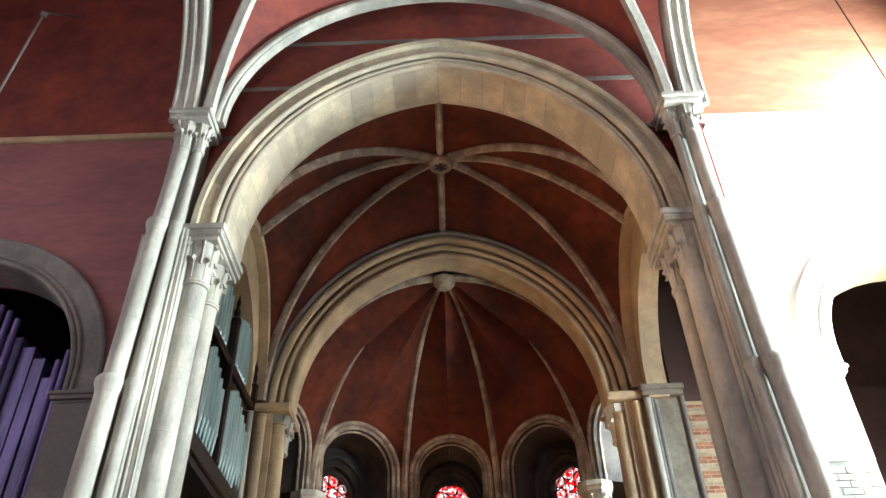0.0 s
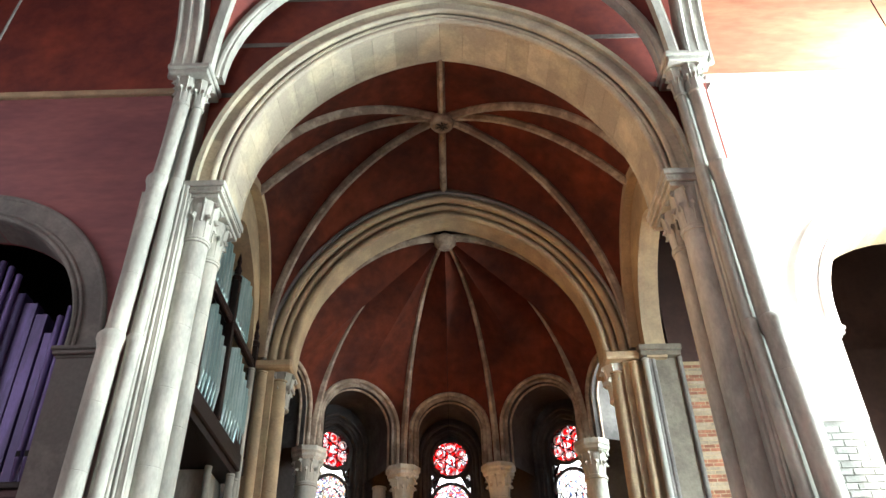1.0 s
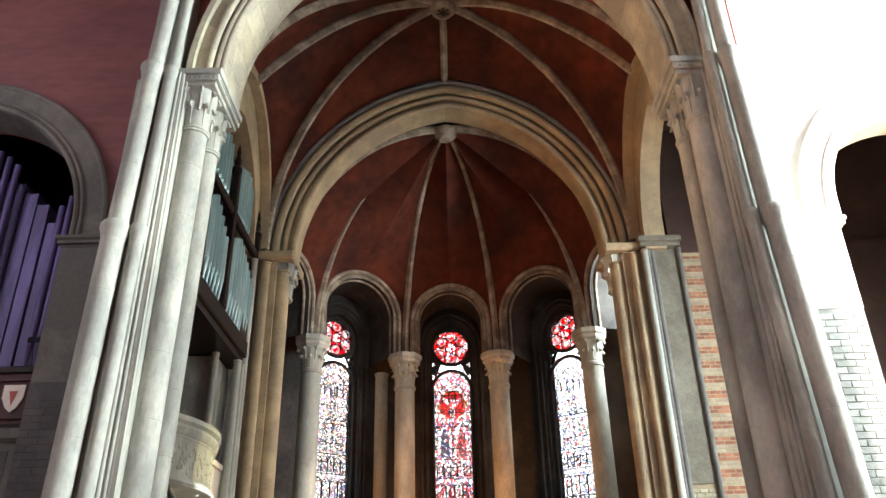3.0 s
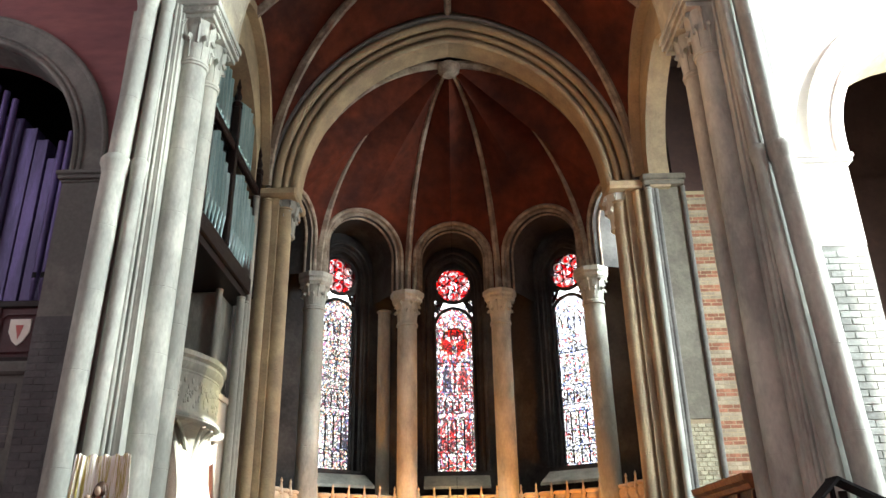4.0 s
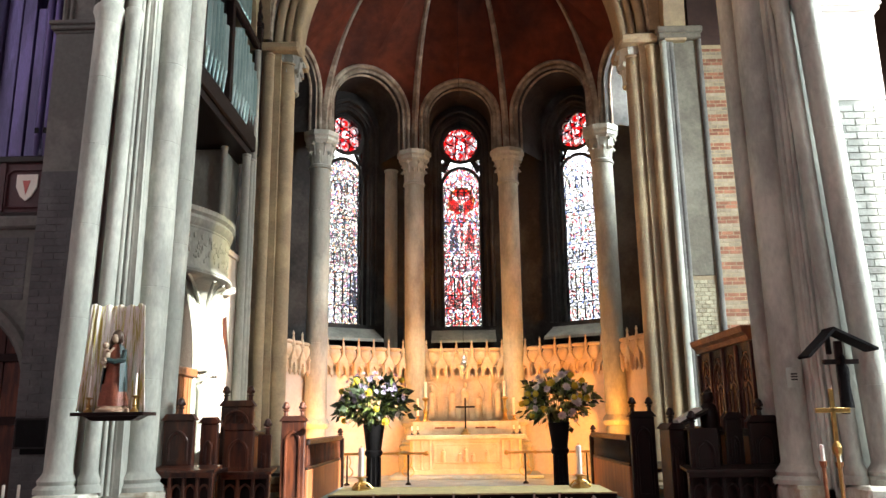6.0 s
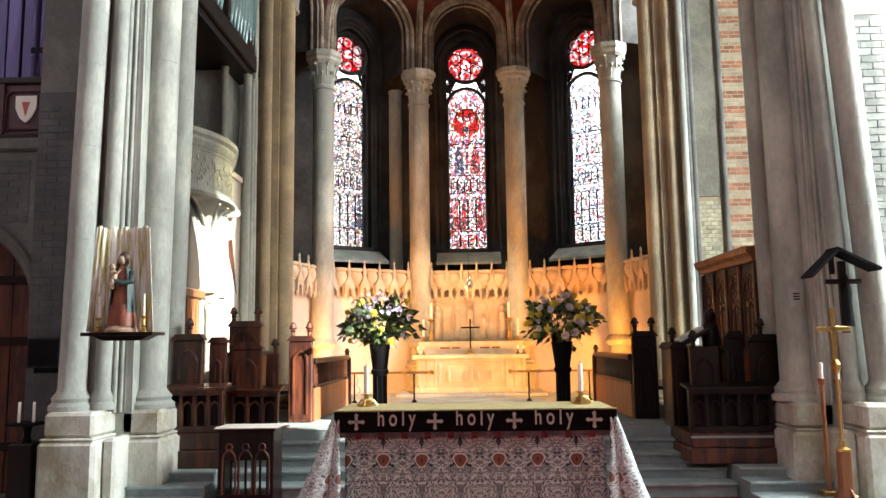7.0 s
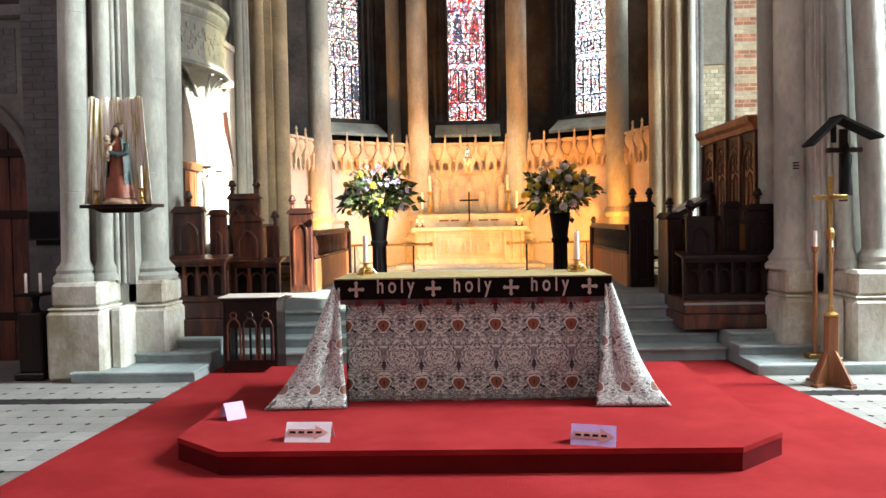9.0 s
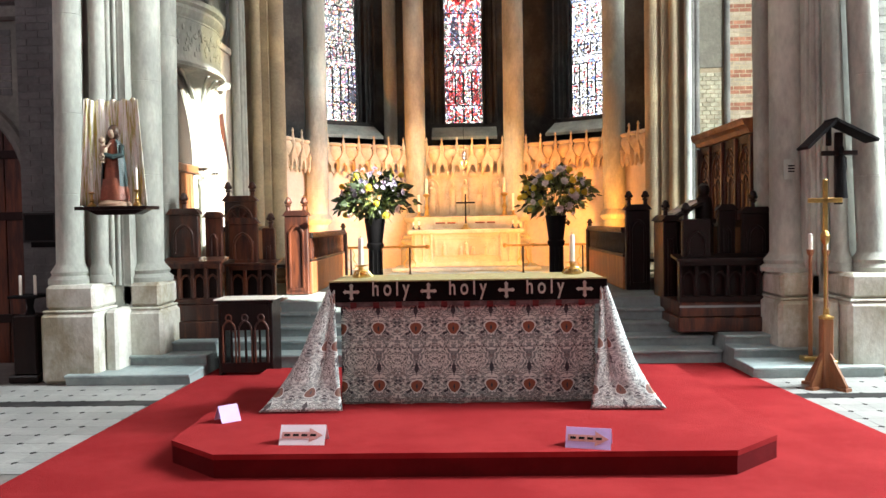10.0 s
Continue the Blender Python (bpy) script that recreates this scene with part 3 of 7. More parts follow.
part("ridge_rib", Geo().sweep([BOSS, Vector((0, 12.3, 13.05)), BACK[24]], RIBSEC, ref=(0, 0, 1)), M_RIB, cv)
bo = Geo().lathe([(0.02, 12.99), (0.07, 12.99), (0.09, 13.02), (0.13, 13.02), (0.15, 12.98), (0.2, 12.98), (0.24, 13.03), (0.25, 13.1), (0.2, 13.2)], 0, 11.35, 20)
boss = part("boss", bo, M_RIB, cv, "round carved stone boss with a pierced centre", smooth=True)
part("boss_flower", foliage(Geo(), 0, 11.35, 12.93, 13.0, 0.02, 0.13, 6, 9), M_STONE_D, boss)

# ---- sanctuary arch ----
sa = thing("sanctuary_arch", "moulded pointed arch of yellow-grey stone before the apse", "arch", kind="structure")
g = Geo()
wall_with_arch(g, xz_at(13.95), -4.6, 4.6, 8.3, 15.0, A2H, A2S, A2C, 0.0, 0.5, 24)
part("arch_wall", g, M_STONE_Y, sa)
arch_roll(sa, "roll_moulding", 0.04, 13.42, circ(0.07, 10), M_STONE_Y, A2H, A2S, A2C)
arch_roll(sa, "roll_moulding", 0.2, 13.36, circ(0.06, 10), M_STONE_Y, A2H, A2S, A2C)
arch_roll(sa, "roll_moulding", 0.36, 13.28, circ(0.085, 10), M_STONE_Y, A2H, A2S, A2C)
arch_roll(sa, "hood_moulding", 0.5, 13.22, circ(0.05, 8), M_STONE_G, A2H, A2S, A2C)
for sx in (-1, 1):
    rp = thing("arch_respond", "yellow-grey stone respond with slender shafts and a corbel capital", "respond", group="sanctuary arch responds", kind="structure")
    a, b = sorted((sx * 3.3, sx * 3.75))
    part("core", Geo().box(a, b, 13.1, 14.0, CH, 8.5), M_STONE_Y, rp)
    part("shaft", shaft(sx * 3.22, 13.3, 0.15, CH, 8.3), M_STONE_Y, rp, smooth=True)
    part("shaft", shaft(sx * 3.5, 13.05, 0.09, CH, 8.4), M_STONE_Y, rp, smooth=True)
    part("shaft", shaft(sx * 3.68, 12.9, 0.06, CH, 8.4), M_STONE, rp, smooth=True)
    capital(rp, sx * 3.2, 13.4, 0.16, 7.75, 8.45, 8, 11, 1.8)
    a, b = sorted((sx * 2.95, sx * 3.85))
    part("abacus", Geo().box(a, b, 12.95, 14.0, 8.45, 8.62, 0.04), M_STONE_Y, rp)

# ---- apse: columns, arches, vault, outer wall and windows ----
AC = Vector((0, 13.68, 0))
COLS = [(-3.5, 14.05), (-3.02, 15.8), (-1.085, 17.1), (1.085, 17.1), (3.02, 15.8), (3.5, 14.05)]
CAPZ = 7.86
for i, (x, y) in enumerate(COLS[1:5]):
    co = thing("apse_column", "slender round stone column with a foliate capital in the apse", "column", group="apse columns", kind="structure")
    part("shaft", shaft(x, y, 0.225, CH + 0.55, 7.1, 20), M_STONE, co, smooth=True)
    part("pedestal", Geo().lathe([(0.36, CH), (0.36, CH + 0.4), (0.3, CH + 0.5), (0.3, CH + 0.56)], x, y, 8), M_STONE, co)
    part("shaft_ring", Geo().lathe([(0.22, 1.62), (0.28, 1.66), (0.3, 1.72), (0.26, 1.8), (0.22, 1.84)], x, y, 20), M_STONE, co, smooth=True)
    capital(co, x, y, 0.21, 7.1, 7.62, 8, 20 + i, 1.55)
    ang = math.atan2(y - AC.y, x)
    part("abacus", Geo().lathe([(0.3, 7.6), (0.36, 7.66), (0.36, 7.72), (0.4, 7.76), (0.4, 7.86)], n=8, m=Matrix.Translation((x, y, 0)) @ Matrix.Rotation(ang + math.pi / 8, 4, 'Z')), M_STONE, co)
APB = Vector((0, 14.25, 12.3))
ap = thing("apse_vault", "red-brown painted apse half-dome with radiating stone ribs", "vault", kind="structure")
ribs = []
for x, y in COLS:
    foot = Vector((x, y, CAPZ))
    c2 = arc_up(foot, APB, 22)
    ribs.append(c2)
    part("rib", Geo().sweep(c2, RIBSEC), M_RIB, ap)
BAYS = []
for i in range(5):
    p0, p1 = Vector((*COLS[i], CAPZ)), Vector((*COLS[i + 1], CAPZ))
    w = (p1 - p0).length / 2 - 0.03
    mid, e = (p0 + p1) / 2, (p1 - p0).normalized()
    nrm = Vector((e.y, -e.x, 0))
    if nrm.dot(mid - Vector((0, AC.y, CAPZ))) < 0:
        nrm = -nrm
    sp = 0.87
    cur = [mid + e * x + Vector((0, 0, z)) for x, z in arch(w - 0.12, sp, 0.02, 0.0, 16)]
    cur = [p0 + e * 0.03, mid - e * (w - 0.12)] + cur + [mid + e * (w - 0.12), p1 - e * 0.03]
    k = len(cur) // 2
    left, right = cur[:k + 1], list(reversed(cur[k:]))
    webs = Geo().ruled(resample(ribs[i], 20), resample(left, 20), 5)
    webs.ruled(resample(ribs[i + 1], 20), resample(right, 20), 5)
    part("web", webs, M_VAULT, ap, smooth=True)
    BAYS.append((mid, e, nrm, w))
    ba = thing("apse_bay_arch", "round stone arch between two apse columns", "arch", group="apse arches", kind="structure")
    for off, d, r in ((-0.14, -0.03, 0.05), (-0.225, 0.05, 0.045), (-0.29, 0.13, 0.035)):
        pts = [mid + e * x + Vector((0, 0, z)) + nrm * d for x, z in arch(w + off, sp, 0.02, 0.0, 16)]
        pts = [pts[0] - Vector((0, 0, sp))] + pts + [pts[-1] - Vector((0, 0, sp))]
        part("roll_moulding", Geo().sweep(pts, circ(r, 8), ref=lambda i: nrm), M_RIB, ba, smooth=True)
    # barrel over the passage behind the arch
    a = [mid - e * (w - 0.29)] + [mid + e * x + Vector((0, 0, z)) for x, z in arch(w - 0.29, sp, 0.02, 0.0, 16)] + [mid + e * (w - 0.29)]
    b = [p + nrm * 1.5 for p in a]
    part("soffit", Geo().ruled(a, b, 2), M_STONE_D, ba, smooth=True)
    a2 = [mid - e * (w - 0.1)] + [mid + e * x + Vector((0, 0, z)) for x, z in arch(w - 0.1, sp, 0.02, 0.0, 16)] + [mid + e * (w - 0.1)]
    part("face", Geo().ruled([p + nrm * 0.04 for p in a], [p + nrm * 0.04 for p in a2], 1), M_RIB, ba)
part("boss", Geo().lathe([(0.03, 11.98), (0.14, 11.98), (0.24, 12.08), (0.26, 12.2), (0.1, 12.35)], APB.x, APB.y, 16), M_RIB, ap, smooth=True)


def glass(name, cols, scale, lead=0.02, pale=0.0):
    """Leaded stained glass: cells of coloured, clear glass that let the light of the sky behind through."""
    m = bpy.data.materials.new(name)
    m.use_nodes = True
    nt = m.node_tree
    N, L = nt.nodes, nt.links
    N.remove(N["Principled BSDF"])
    geo = N.new("ShaderNodeNewGeometry")
    mp = N.new("ShaderNodeMapping")
    mp.inputs["Scale"].default_value = (1, 1, 0.75)
    L.new(geo.outputs["Position"], mp.inputs[0])
    vo = N.new("ShaderNodeTexVoronoi")
    vo.inputs["Scale"].default_value = scale
    L.new(mp.outputs[0], vo.inputs["Vector"])
    ed = N.new("ShaderNodeTexVoronoi")
    ed.feature = 'DISTANCE_TO_EDGE'
    ed.inputs["Scale"].default_value = scale
    L.new(mp.outputs[0], ed.inputs["Vector"])
    sep = N.new("ShaderNodeSeparateColor")
    L.new(vo.outputs["Color"], sep.inputs[0])
    rp = N.new("ShaderNodeValToRGB")
    rp.color_ramp.interpolation = 'CONSTANT'
    els = rp.color_ramp.elements
    for i, c in enumerate(cols):
        e = els[i] if i < 2 else els.new(i / len(cols))
        e.position = i / len(cols)
        e.color = (*c, 1)
    L.new(sep.outputs[0], rp.inputs[0])
    ns = N.new("ShaderNodeTexNoise")
    ns.inputs["Scale"].default_value = 30
    L.new(geo.outputs["Position"], ns.inputs["Vector"])
    r2 = N.new("ShaderNodeValToRGB")
    r2.color_ramp.elements[0].color = (0.25, 0.25, 0.25, 1)
    r2.color_ramp.elements[0].position, r2.color_ramp.elements[1].position = 0.38, 0.55
    L.new(ns.outputs[0], r2.inputs[0])
    mx = N.new("ShaderNodeMix")
    mx.data_type = 'RGBA'
    mx.blend_type = 'MULTIPLY'
    mx.inputs[0].default_value = 0.9
    L.new(rp.outputs[0], mx.inputs[6])
    L.new(r2.outputs[0], mx.inputs[7])
    st = N.new("ShaderNodeMath")
    st.operation = 'GREATER_THAN'
    st.inputs[1].default_value = lead
    L.new(ed.outputs["Distance"], st.inputs[0])
    m2 = N.new("ShaderNodeMix")
    m2.data_type = 'RGBA'
    m2.inputs[6].default_value = (0.01, 0.01, 0.012, 1)
    L.new(st.outputs[0], m2.inputs[0])
    L.new(mx.outputs[2], m2.inputs[7])
    tr = N.new("ShaderNodeBsdfTransparent")
    L.new(m2.outputs[2], tr.inputs[0])
    gl = N.new("ShaderNodeBsdfGlossy")
    gl.inputs["Roughness"].default_value = 0.2
    ms = N.new("ShaderNodeMixShader")
    ms.inputs[0].default_value = 0.04
    L.new(tr.outputs[0], ms.inputs[1])
    L.new(gl.outputs[0], ms.inputs[2])
    L.new(ms.outputs[0], N["Material Output"].inputs[0])
    return m


WHT, PAL, BLU, RED, GRN, GLD, PUR = (0.95, 0.95, 0.97), (0.78, 0.76, 0.70), (0.07, 0.10, 0.42), (0.62, 0.03, 0.03), (0.10, 0.2, 0.16), (0.75, 0.45, 0.14), (0.28, 0.16, 0.36)
G_C = glass("stained_glass_mixed", (WHT, (0.8, 0.25, 0.22), PAL, (0.75, 0.5, 0.6), WHT, PAL, (0.45, 0.45, 0.62), WHT, (0.9, 0.3, 0.28), (0.85, 0.4, 0.35)), 26, 0.03)
G_L = glass("stained_glass_blue", (WHT, (0.4, 0.42, 0.55), PAL, PAL, (0.65, 0.45, 0.55), WHT, (0.8, 0.6, 0.45), PAL, (0.75, 0.5, 0.5), (0.4, 0.45, 0.45)), 28, 0.03)
# right window: glass paled in place of a brighter sky behind it
G_R = glass("stained_glass_pale_glare", (WHT, WHT, PAL, WHT, (0.6, 0.65, 0.85), WHT, (0.95, 0.6, 0.6), WHT, WHT, WHT), 22, 0.02)
G_RED = glass("ruby_glass", ((0.8, 0.06, 0.06), (0.95, 0.6, 0.6), (0.85, 0.05, 0.05), WHT, (0.7, 0.03, 0.06), (0.95, 0.75, 0.72)), 18)
G_ROSE = glass("rose_red_glass", ((0.75, 0.16, 0.14), (0.85, 0.5, 0.48), (0.6, 0.1, 0.1), (0.95, 0.8, 0.78)), 20, 0.01)
G_DEEP = glass("deep_blue_glass", ((0.12, 0.14, 0.30), (0.4, 0.38, 0.6), (0.30, 0.32, 0.38), (0.8, 0.8, 0.85)), 20, 0.01)
G_RUBY = glass("deep_ruby_glass", ((0.98, 0.10, 0.07), (0.9, 0.06, 0.06), (1.0, 0.16, 0.12)), 12, 0.008)
G_GOLD = glass("amber_glass", ((0.9, 0.62, 0.2), (0.85, 0.5, 0.15)), 16, 0.01)
G_OPAL = glass("opal_glass", ((1, 1, 1), (0.95, 0.93, 0.88), (1, 1, 1)), 18, 0.008)
G_BORDER = glass("border_glass", (WHT, PAL, WHT, WHT, RED), 20)
M_GLOW = bpy.data.materials.new("bright_sky")
M_GLOW.use_nodes = True
_n = M_GLOW.node_tree.nodes
_n.remove(_n["Principled BSDF"])
_e = _n.new("ShaderNodeEmission")
_e.inputs[0].default_value = (0.93, 0.97, 1.0, 1)
_e.inputs[1].default_value = GLOW
M_GLOW.node_tree.links.new(_e.outputs[0], _n["Material Output"].inputs[0])

SILL, LSPR, ROSEZ, ROSER, WHALF = 3.93, 7.42, 8.53, 0.47, 0.53


def disc(r, n=20):
    return [(r * math.cos(2 * math.pi * i / n), r * math.sin(2 * math.pi * i / n)) for i in range(n)]


def stained_window(m, glass_main, name, label, tint):
    """A tall lancet under a foiled roundel. m: x along the wall, y up, z into the church."""
    w = thing(name, label, "window", kind="structure")
    la = [(-0.47, SILL)] + arch(0.47, LSPR, 0.02, 0.0, 10) + [(0.47, SILL)]
    part("pane", Geo().prism(la, m @ Matrix.Translation((0, 0, 0.0)), 0.006), glass_main, w, "tall lancet of painted and leaded glass")
    # borders of small white beads, and saddle bars
    for sx in (-1, 1):
        part("border", Geo().box(0, 0.04, 0, LSPR - SILL, 0, 0.004), G_BORDER, w).matrix_local = m @ Matrix.Translation((sx * 0.435 - 0.02, SILL, 0.008))
        part("lead_line", Geo().box(-0.006, 0.006, 0, LSPR - SILL, 0, 0.012), M_BLACK, w).matrix_local = m @ Matrix.Translation((sx * 0.405, SILL, 0.008))
    for k in range(8):
        part("saddle_bar", Geo().box(-0.47, 0.47, -0.008, 0.008, 0, 0.015), M_BLACK, w).matrix_local = m @ Matrix.Translation((0, SILL + 0.43 * (k + 0.8), 0.01))
    # registers of plain draped forms under canopies
    accent = G_ROSE if tint is G_ROSE else G_OPAL
    rnd = random.Random(len(name) + ord(name[-1]))
    up = m.to_3x3() @ Vector((0, 0, 1))

    def form(cx, z, h, wd, material):
        pr = [(-0.5, 0), (-0.42, 0.35), (-0.34, 0.62), (-0.4, 0.74), (-0.16, 0.82), (-0.17, 0.94), (0, 1.0), (0.17, 0.94), (0.16, 0.82), (0.4, 0.74), (0.34, 0.62), (0.42, 0.35), (0.5, 0)]
        part("glass_form", Geo().prism([(cx + wd * u, z + h * v) for u, v in reversed(pr)], m @ Matrix.Translation((0, 0, 0.012)), 0.004), material, w)
    for z0, cnt, h, cols in ((SILL + 0.05, 4, 0.34, (G_OPAL, G_OPAL)), (SILL + 0.47, 4, 0.8, (tint, G_OPAL, accent, G_OPAL)), (SILL + 1.4, 5, 0.3, (G_OPAL, G_BORDER)), (SILL + 1.84, 2, 0.72, (G_DEEP if accent is G_ROSE else tint, accent)), (SILL + 2.62, 1, 0.7, (G_OPAL, G_OPAL))):
        st = 0.78 / cnt
        for k in range(cnt):
            cx = -0.39 + st * (k + 0.5)
            form(cx, z0, h, min(0.26, st * 0.8), cols[(k + rnd.randint(0, 1)) % len(cols)])
            pts = [m @ Vector((cx + x, z0 + h * 0.86 + y, 0.02)) for x, y in [(-st * 0.45, -h * 0.86)] + arch(st * 0.45, 0, st * 0.2, 0, 6) + [(st * 0.45, -h * 0.86)]]
            part("canopy_lead", Geo().sweep(pts, circ(0.012, 5), ref=up), M_BLACK, w)
        part("lead_line", Geo().box(-0.4, 0.4, -0.012, 0.012, 0, 0.012), M_BLACK, w).matrix_local = m @ Matrix.Translation((0, z0 - 0.03, 0.01))
    for k in range(5):
        pts = [m @ Vector((-0.32 + 0.16 * k + x, LSPR - 0.12 + y, 0.02)) for x, y in [(-0.07, -0.22)] + arch(0.07, 0, 0.05, 0, 5) + [(0.07, -0.22)]]
        part("canopy_lead", Geo().sweep(pts, circ(0.01, 5), ref=up), M_BLACK, w)
    # roundel with six foils
    mr = m @ Matrix.Translation((0, ROSEZ, 0))
    part("pane", Geo().prism(disc(ROSER, 28), mr, 0.006), G_RED, w, "ruby roundel")
    for k in range(6):
        a = math.pi / 2 + k * math.pi / 3
        mf = mr @ Matrix.Translation((0.29 * math.cos(a), 0.29 * math.sin(a), 0))
        pts = [mf @ Vector((0.135 * math.cos(t * math.pi / 8), 0.135 * math.sin(t * math.pi / 8), 0.015)) for t in range(16)]
        part("foil_lead", Geo().sweep(pts, circ(0.014, 5), ref=m.to_3x3() @ Vector((0, 0, 1)), closed=True), M_BLACK, w)
        pts = [mf @ Vector((0.09 * math.cos(t * math.pi / 8), 0.09 * math.sin(t * math.pi / 8), 0.012)) for t in range(16)]
        part("foil_ring", Geo().sweep(pts, circ(0.018, 5), ref=m.to_3x3() @ Vector((0, 0, 1)), closed=True), M_PAPER, w)
    pts = [mr @ Vector((0.13 * math.cos(t * math.pi / 8), 0.13 * math.sin(t * math.pi / 8), 0.015)) for t in range(16)]
    part("foil_lead", Geo().sweep(pts, circ(0.014, 5), ref=m.to_3x3() @ Vector((0, 0, 1)), closed=True), M_BLACK, w)
    # corner lights
    for sx in (-1, 1):
        part("pane", Geo().prism([(sx * 0.47, 7.66), (sx * 0.47, 8.16), (sx * 0.22, 7.93)], m, 0.006), G_BORDER, w)
    # stone tracery
    fr = [m @ Vector((ROSER * math.cos(t * math.pi / 14), ROSEZ + ROSER * math.sin(t * math.pi / 14), 0.03)) for t in range(28)]
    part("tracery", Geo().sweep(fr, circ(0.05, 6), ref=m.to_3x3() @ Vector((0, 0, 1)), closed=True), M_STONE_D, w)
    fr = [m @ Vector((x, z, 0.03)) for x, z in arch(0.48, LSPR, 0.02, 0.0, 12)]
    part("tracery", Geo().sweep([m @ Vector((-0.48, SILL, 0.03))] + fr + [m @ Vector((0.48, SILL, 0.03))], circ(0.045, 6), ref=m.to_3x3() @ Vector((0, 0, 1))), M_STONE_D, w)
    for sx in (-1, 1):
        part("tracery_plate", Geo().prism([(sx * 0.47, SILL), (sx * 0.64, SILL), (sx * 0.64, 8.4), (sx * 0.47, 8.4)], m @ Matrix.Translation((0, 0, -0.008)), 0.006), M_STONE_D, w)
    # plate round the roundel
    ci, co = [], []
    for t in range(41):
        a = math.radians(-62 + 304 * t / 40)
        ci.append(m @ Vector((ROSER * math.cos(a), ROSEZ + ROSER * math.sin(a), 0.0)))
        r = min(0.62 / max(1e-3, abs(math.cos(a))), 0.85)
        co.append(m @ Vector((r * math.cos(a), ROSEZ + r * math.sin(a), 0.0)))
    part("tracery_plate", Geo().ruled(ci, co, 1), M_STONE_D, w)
    return w


# passage walls, reveals and tracery take the near-black stone that carries shade
oc = thing("wall_apse", "outer wall of the apse passage, stone coloured dark for shade", "wall", kind="structure")
WM = []
for i, (mid, e, nrm, w) in enumerate(BAYS):
    o = Vector((mid.x, mid.y, 0)) + nrm * 1.3
    if e.x < 0:
        e = -e
    m = Matrix((( e.x, 0, -nrm.x, o.x), (e.y, 0, -nrm.y, o.y), (0, 1, 0, 0), (0, 0, 0, 1)))
    WM.append(m)
    has = i in (1, 2, 3, 4)
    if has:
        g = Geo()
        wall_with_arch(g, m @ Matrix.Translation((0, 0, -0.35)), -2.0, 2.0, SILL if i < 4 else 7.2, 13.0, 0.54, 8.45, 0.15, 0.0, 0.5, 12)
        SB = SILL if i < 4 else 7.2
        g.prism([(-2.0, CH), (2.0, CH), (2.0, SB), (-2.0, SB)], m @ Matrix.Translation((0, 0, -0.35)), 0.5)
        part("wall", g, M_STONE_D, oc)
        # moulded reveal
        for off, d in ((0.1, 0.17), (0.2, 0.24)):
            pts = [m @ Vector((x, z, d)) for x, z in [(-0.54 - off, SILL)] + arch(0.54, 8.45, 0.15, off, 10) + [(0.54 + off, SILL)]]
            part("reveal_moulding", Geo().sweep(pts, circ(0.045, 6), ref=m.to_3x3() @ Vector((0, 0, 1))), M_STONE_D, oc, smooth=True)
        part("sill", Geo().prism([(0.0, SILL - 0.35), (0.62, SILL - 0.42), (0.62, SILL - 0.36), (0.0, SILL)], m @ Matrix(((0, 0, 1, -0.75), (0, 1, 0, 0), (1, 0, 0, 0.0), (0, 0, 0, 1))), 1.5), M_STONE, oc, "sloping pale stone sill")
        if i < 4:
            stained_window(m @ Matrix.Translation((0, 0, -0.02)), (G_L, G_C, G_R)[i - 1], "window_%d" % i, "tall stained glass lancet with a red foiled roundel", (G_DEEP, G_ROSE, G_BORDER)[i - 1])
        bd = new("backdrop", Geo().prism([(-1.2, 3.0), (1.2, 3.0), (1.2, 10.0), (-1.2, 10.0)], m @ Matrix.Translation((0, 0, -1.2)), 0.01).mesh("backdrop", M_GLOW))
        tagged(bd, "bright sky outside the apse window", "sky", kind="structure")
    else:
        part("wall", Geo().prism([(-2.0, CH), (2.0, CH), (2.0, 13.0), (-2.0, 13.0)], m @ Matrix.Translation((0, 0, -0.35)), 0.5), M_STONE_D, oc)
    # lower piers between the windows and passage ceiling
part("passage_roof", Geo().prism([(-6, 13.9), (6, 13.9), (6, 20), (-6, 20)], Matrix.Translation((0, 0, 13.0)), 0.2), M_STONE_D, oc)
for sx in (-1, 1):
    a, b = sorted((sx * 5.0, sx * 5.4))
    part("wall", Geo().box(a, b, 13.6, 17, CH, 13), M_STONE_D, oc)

for x_, y_ in ((-1.66, 17.55),):
    part("wall_shaft", shaft(x_, y_, 0.15, CH, 7.6, 16), M_STONE, oc, "pale stone wall shaft between the windows", smooth=True)

# figure in the middle window: a plain red glory with a pale upright form
fm = WM[2] @ Matrix.Translation((0, 0, 0.0))
mw = bpy.data.objects["window_2"]
def glory(name, a0, a1, inner):
    pts = [(0.29 * math.cos(math.radians(a0 + (a1 - a0) * t / 12)), 7.04 + 0.33 * math.sin(math.radians(a0 + (a1 - a0) * t / 12))) for t in range(13)]
    part(name, Geo().prism(pts + inner, fm @ Matrix.Translation((0, 0, 0.004)), 0.004), G_RUBY, mw, "ruby field of the glory")


glory("glory", 35, 145, [(-0.17, 7.22), (-0.06, 7.1), (-0.05, 7.2), (0.05, 7.2), (0.06, 7.1), (0.17, 7.22)])
glory("glory", 155, 260, [(-0.05, 6.75), (-0.055, 6.95), (-0.22, 7.17)])
glory("glory", -80, 25, [(0.22, 7.17), (0.055, 6.95), (0.05, 6.75)])
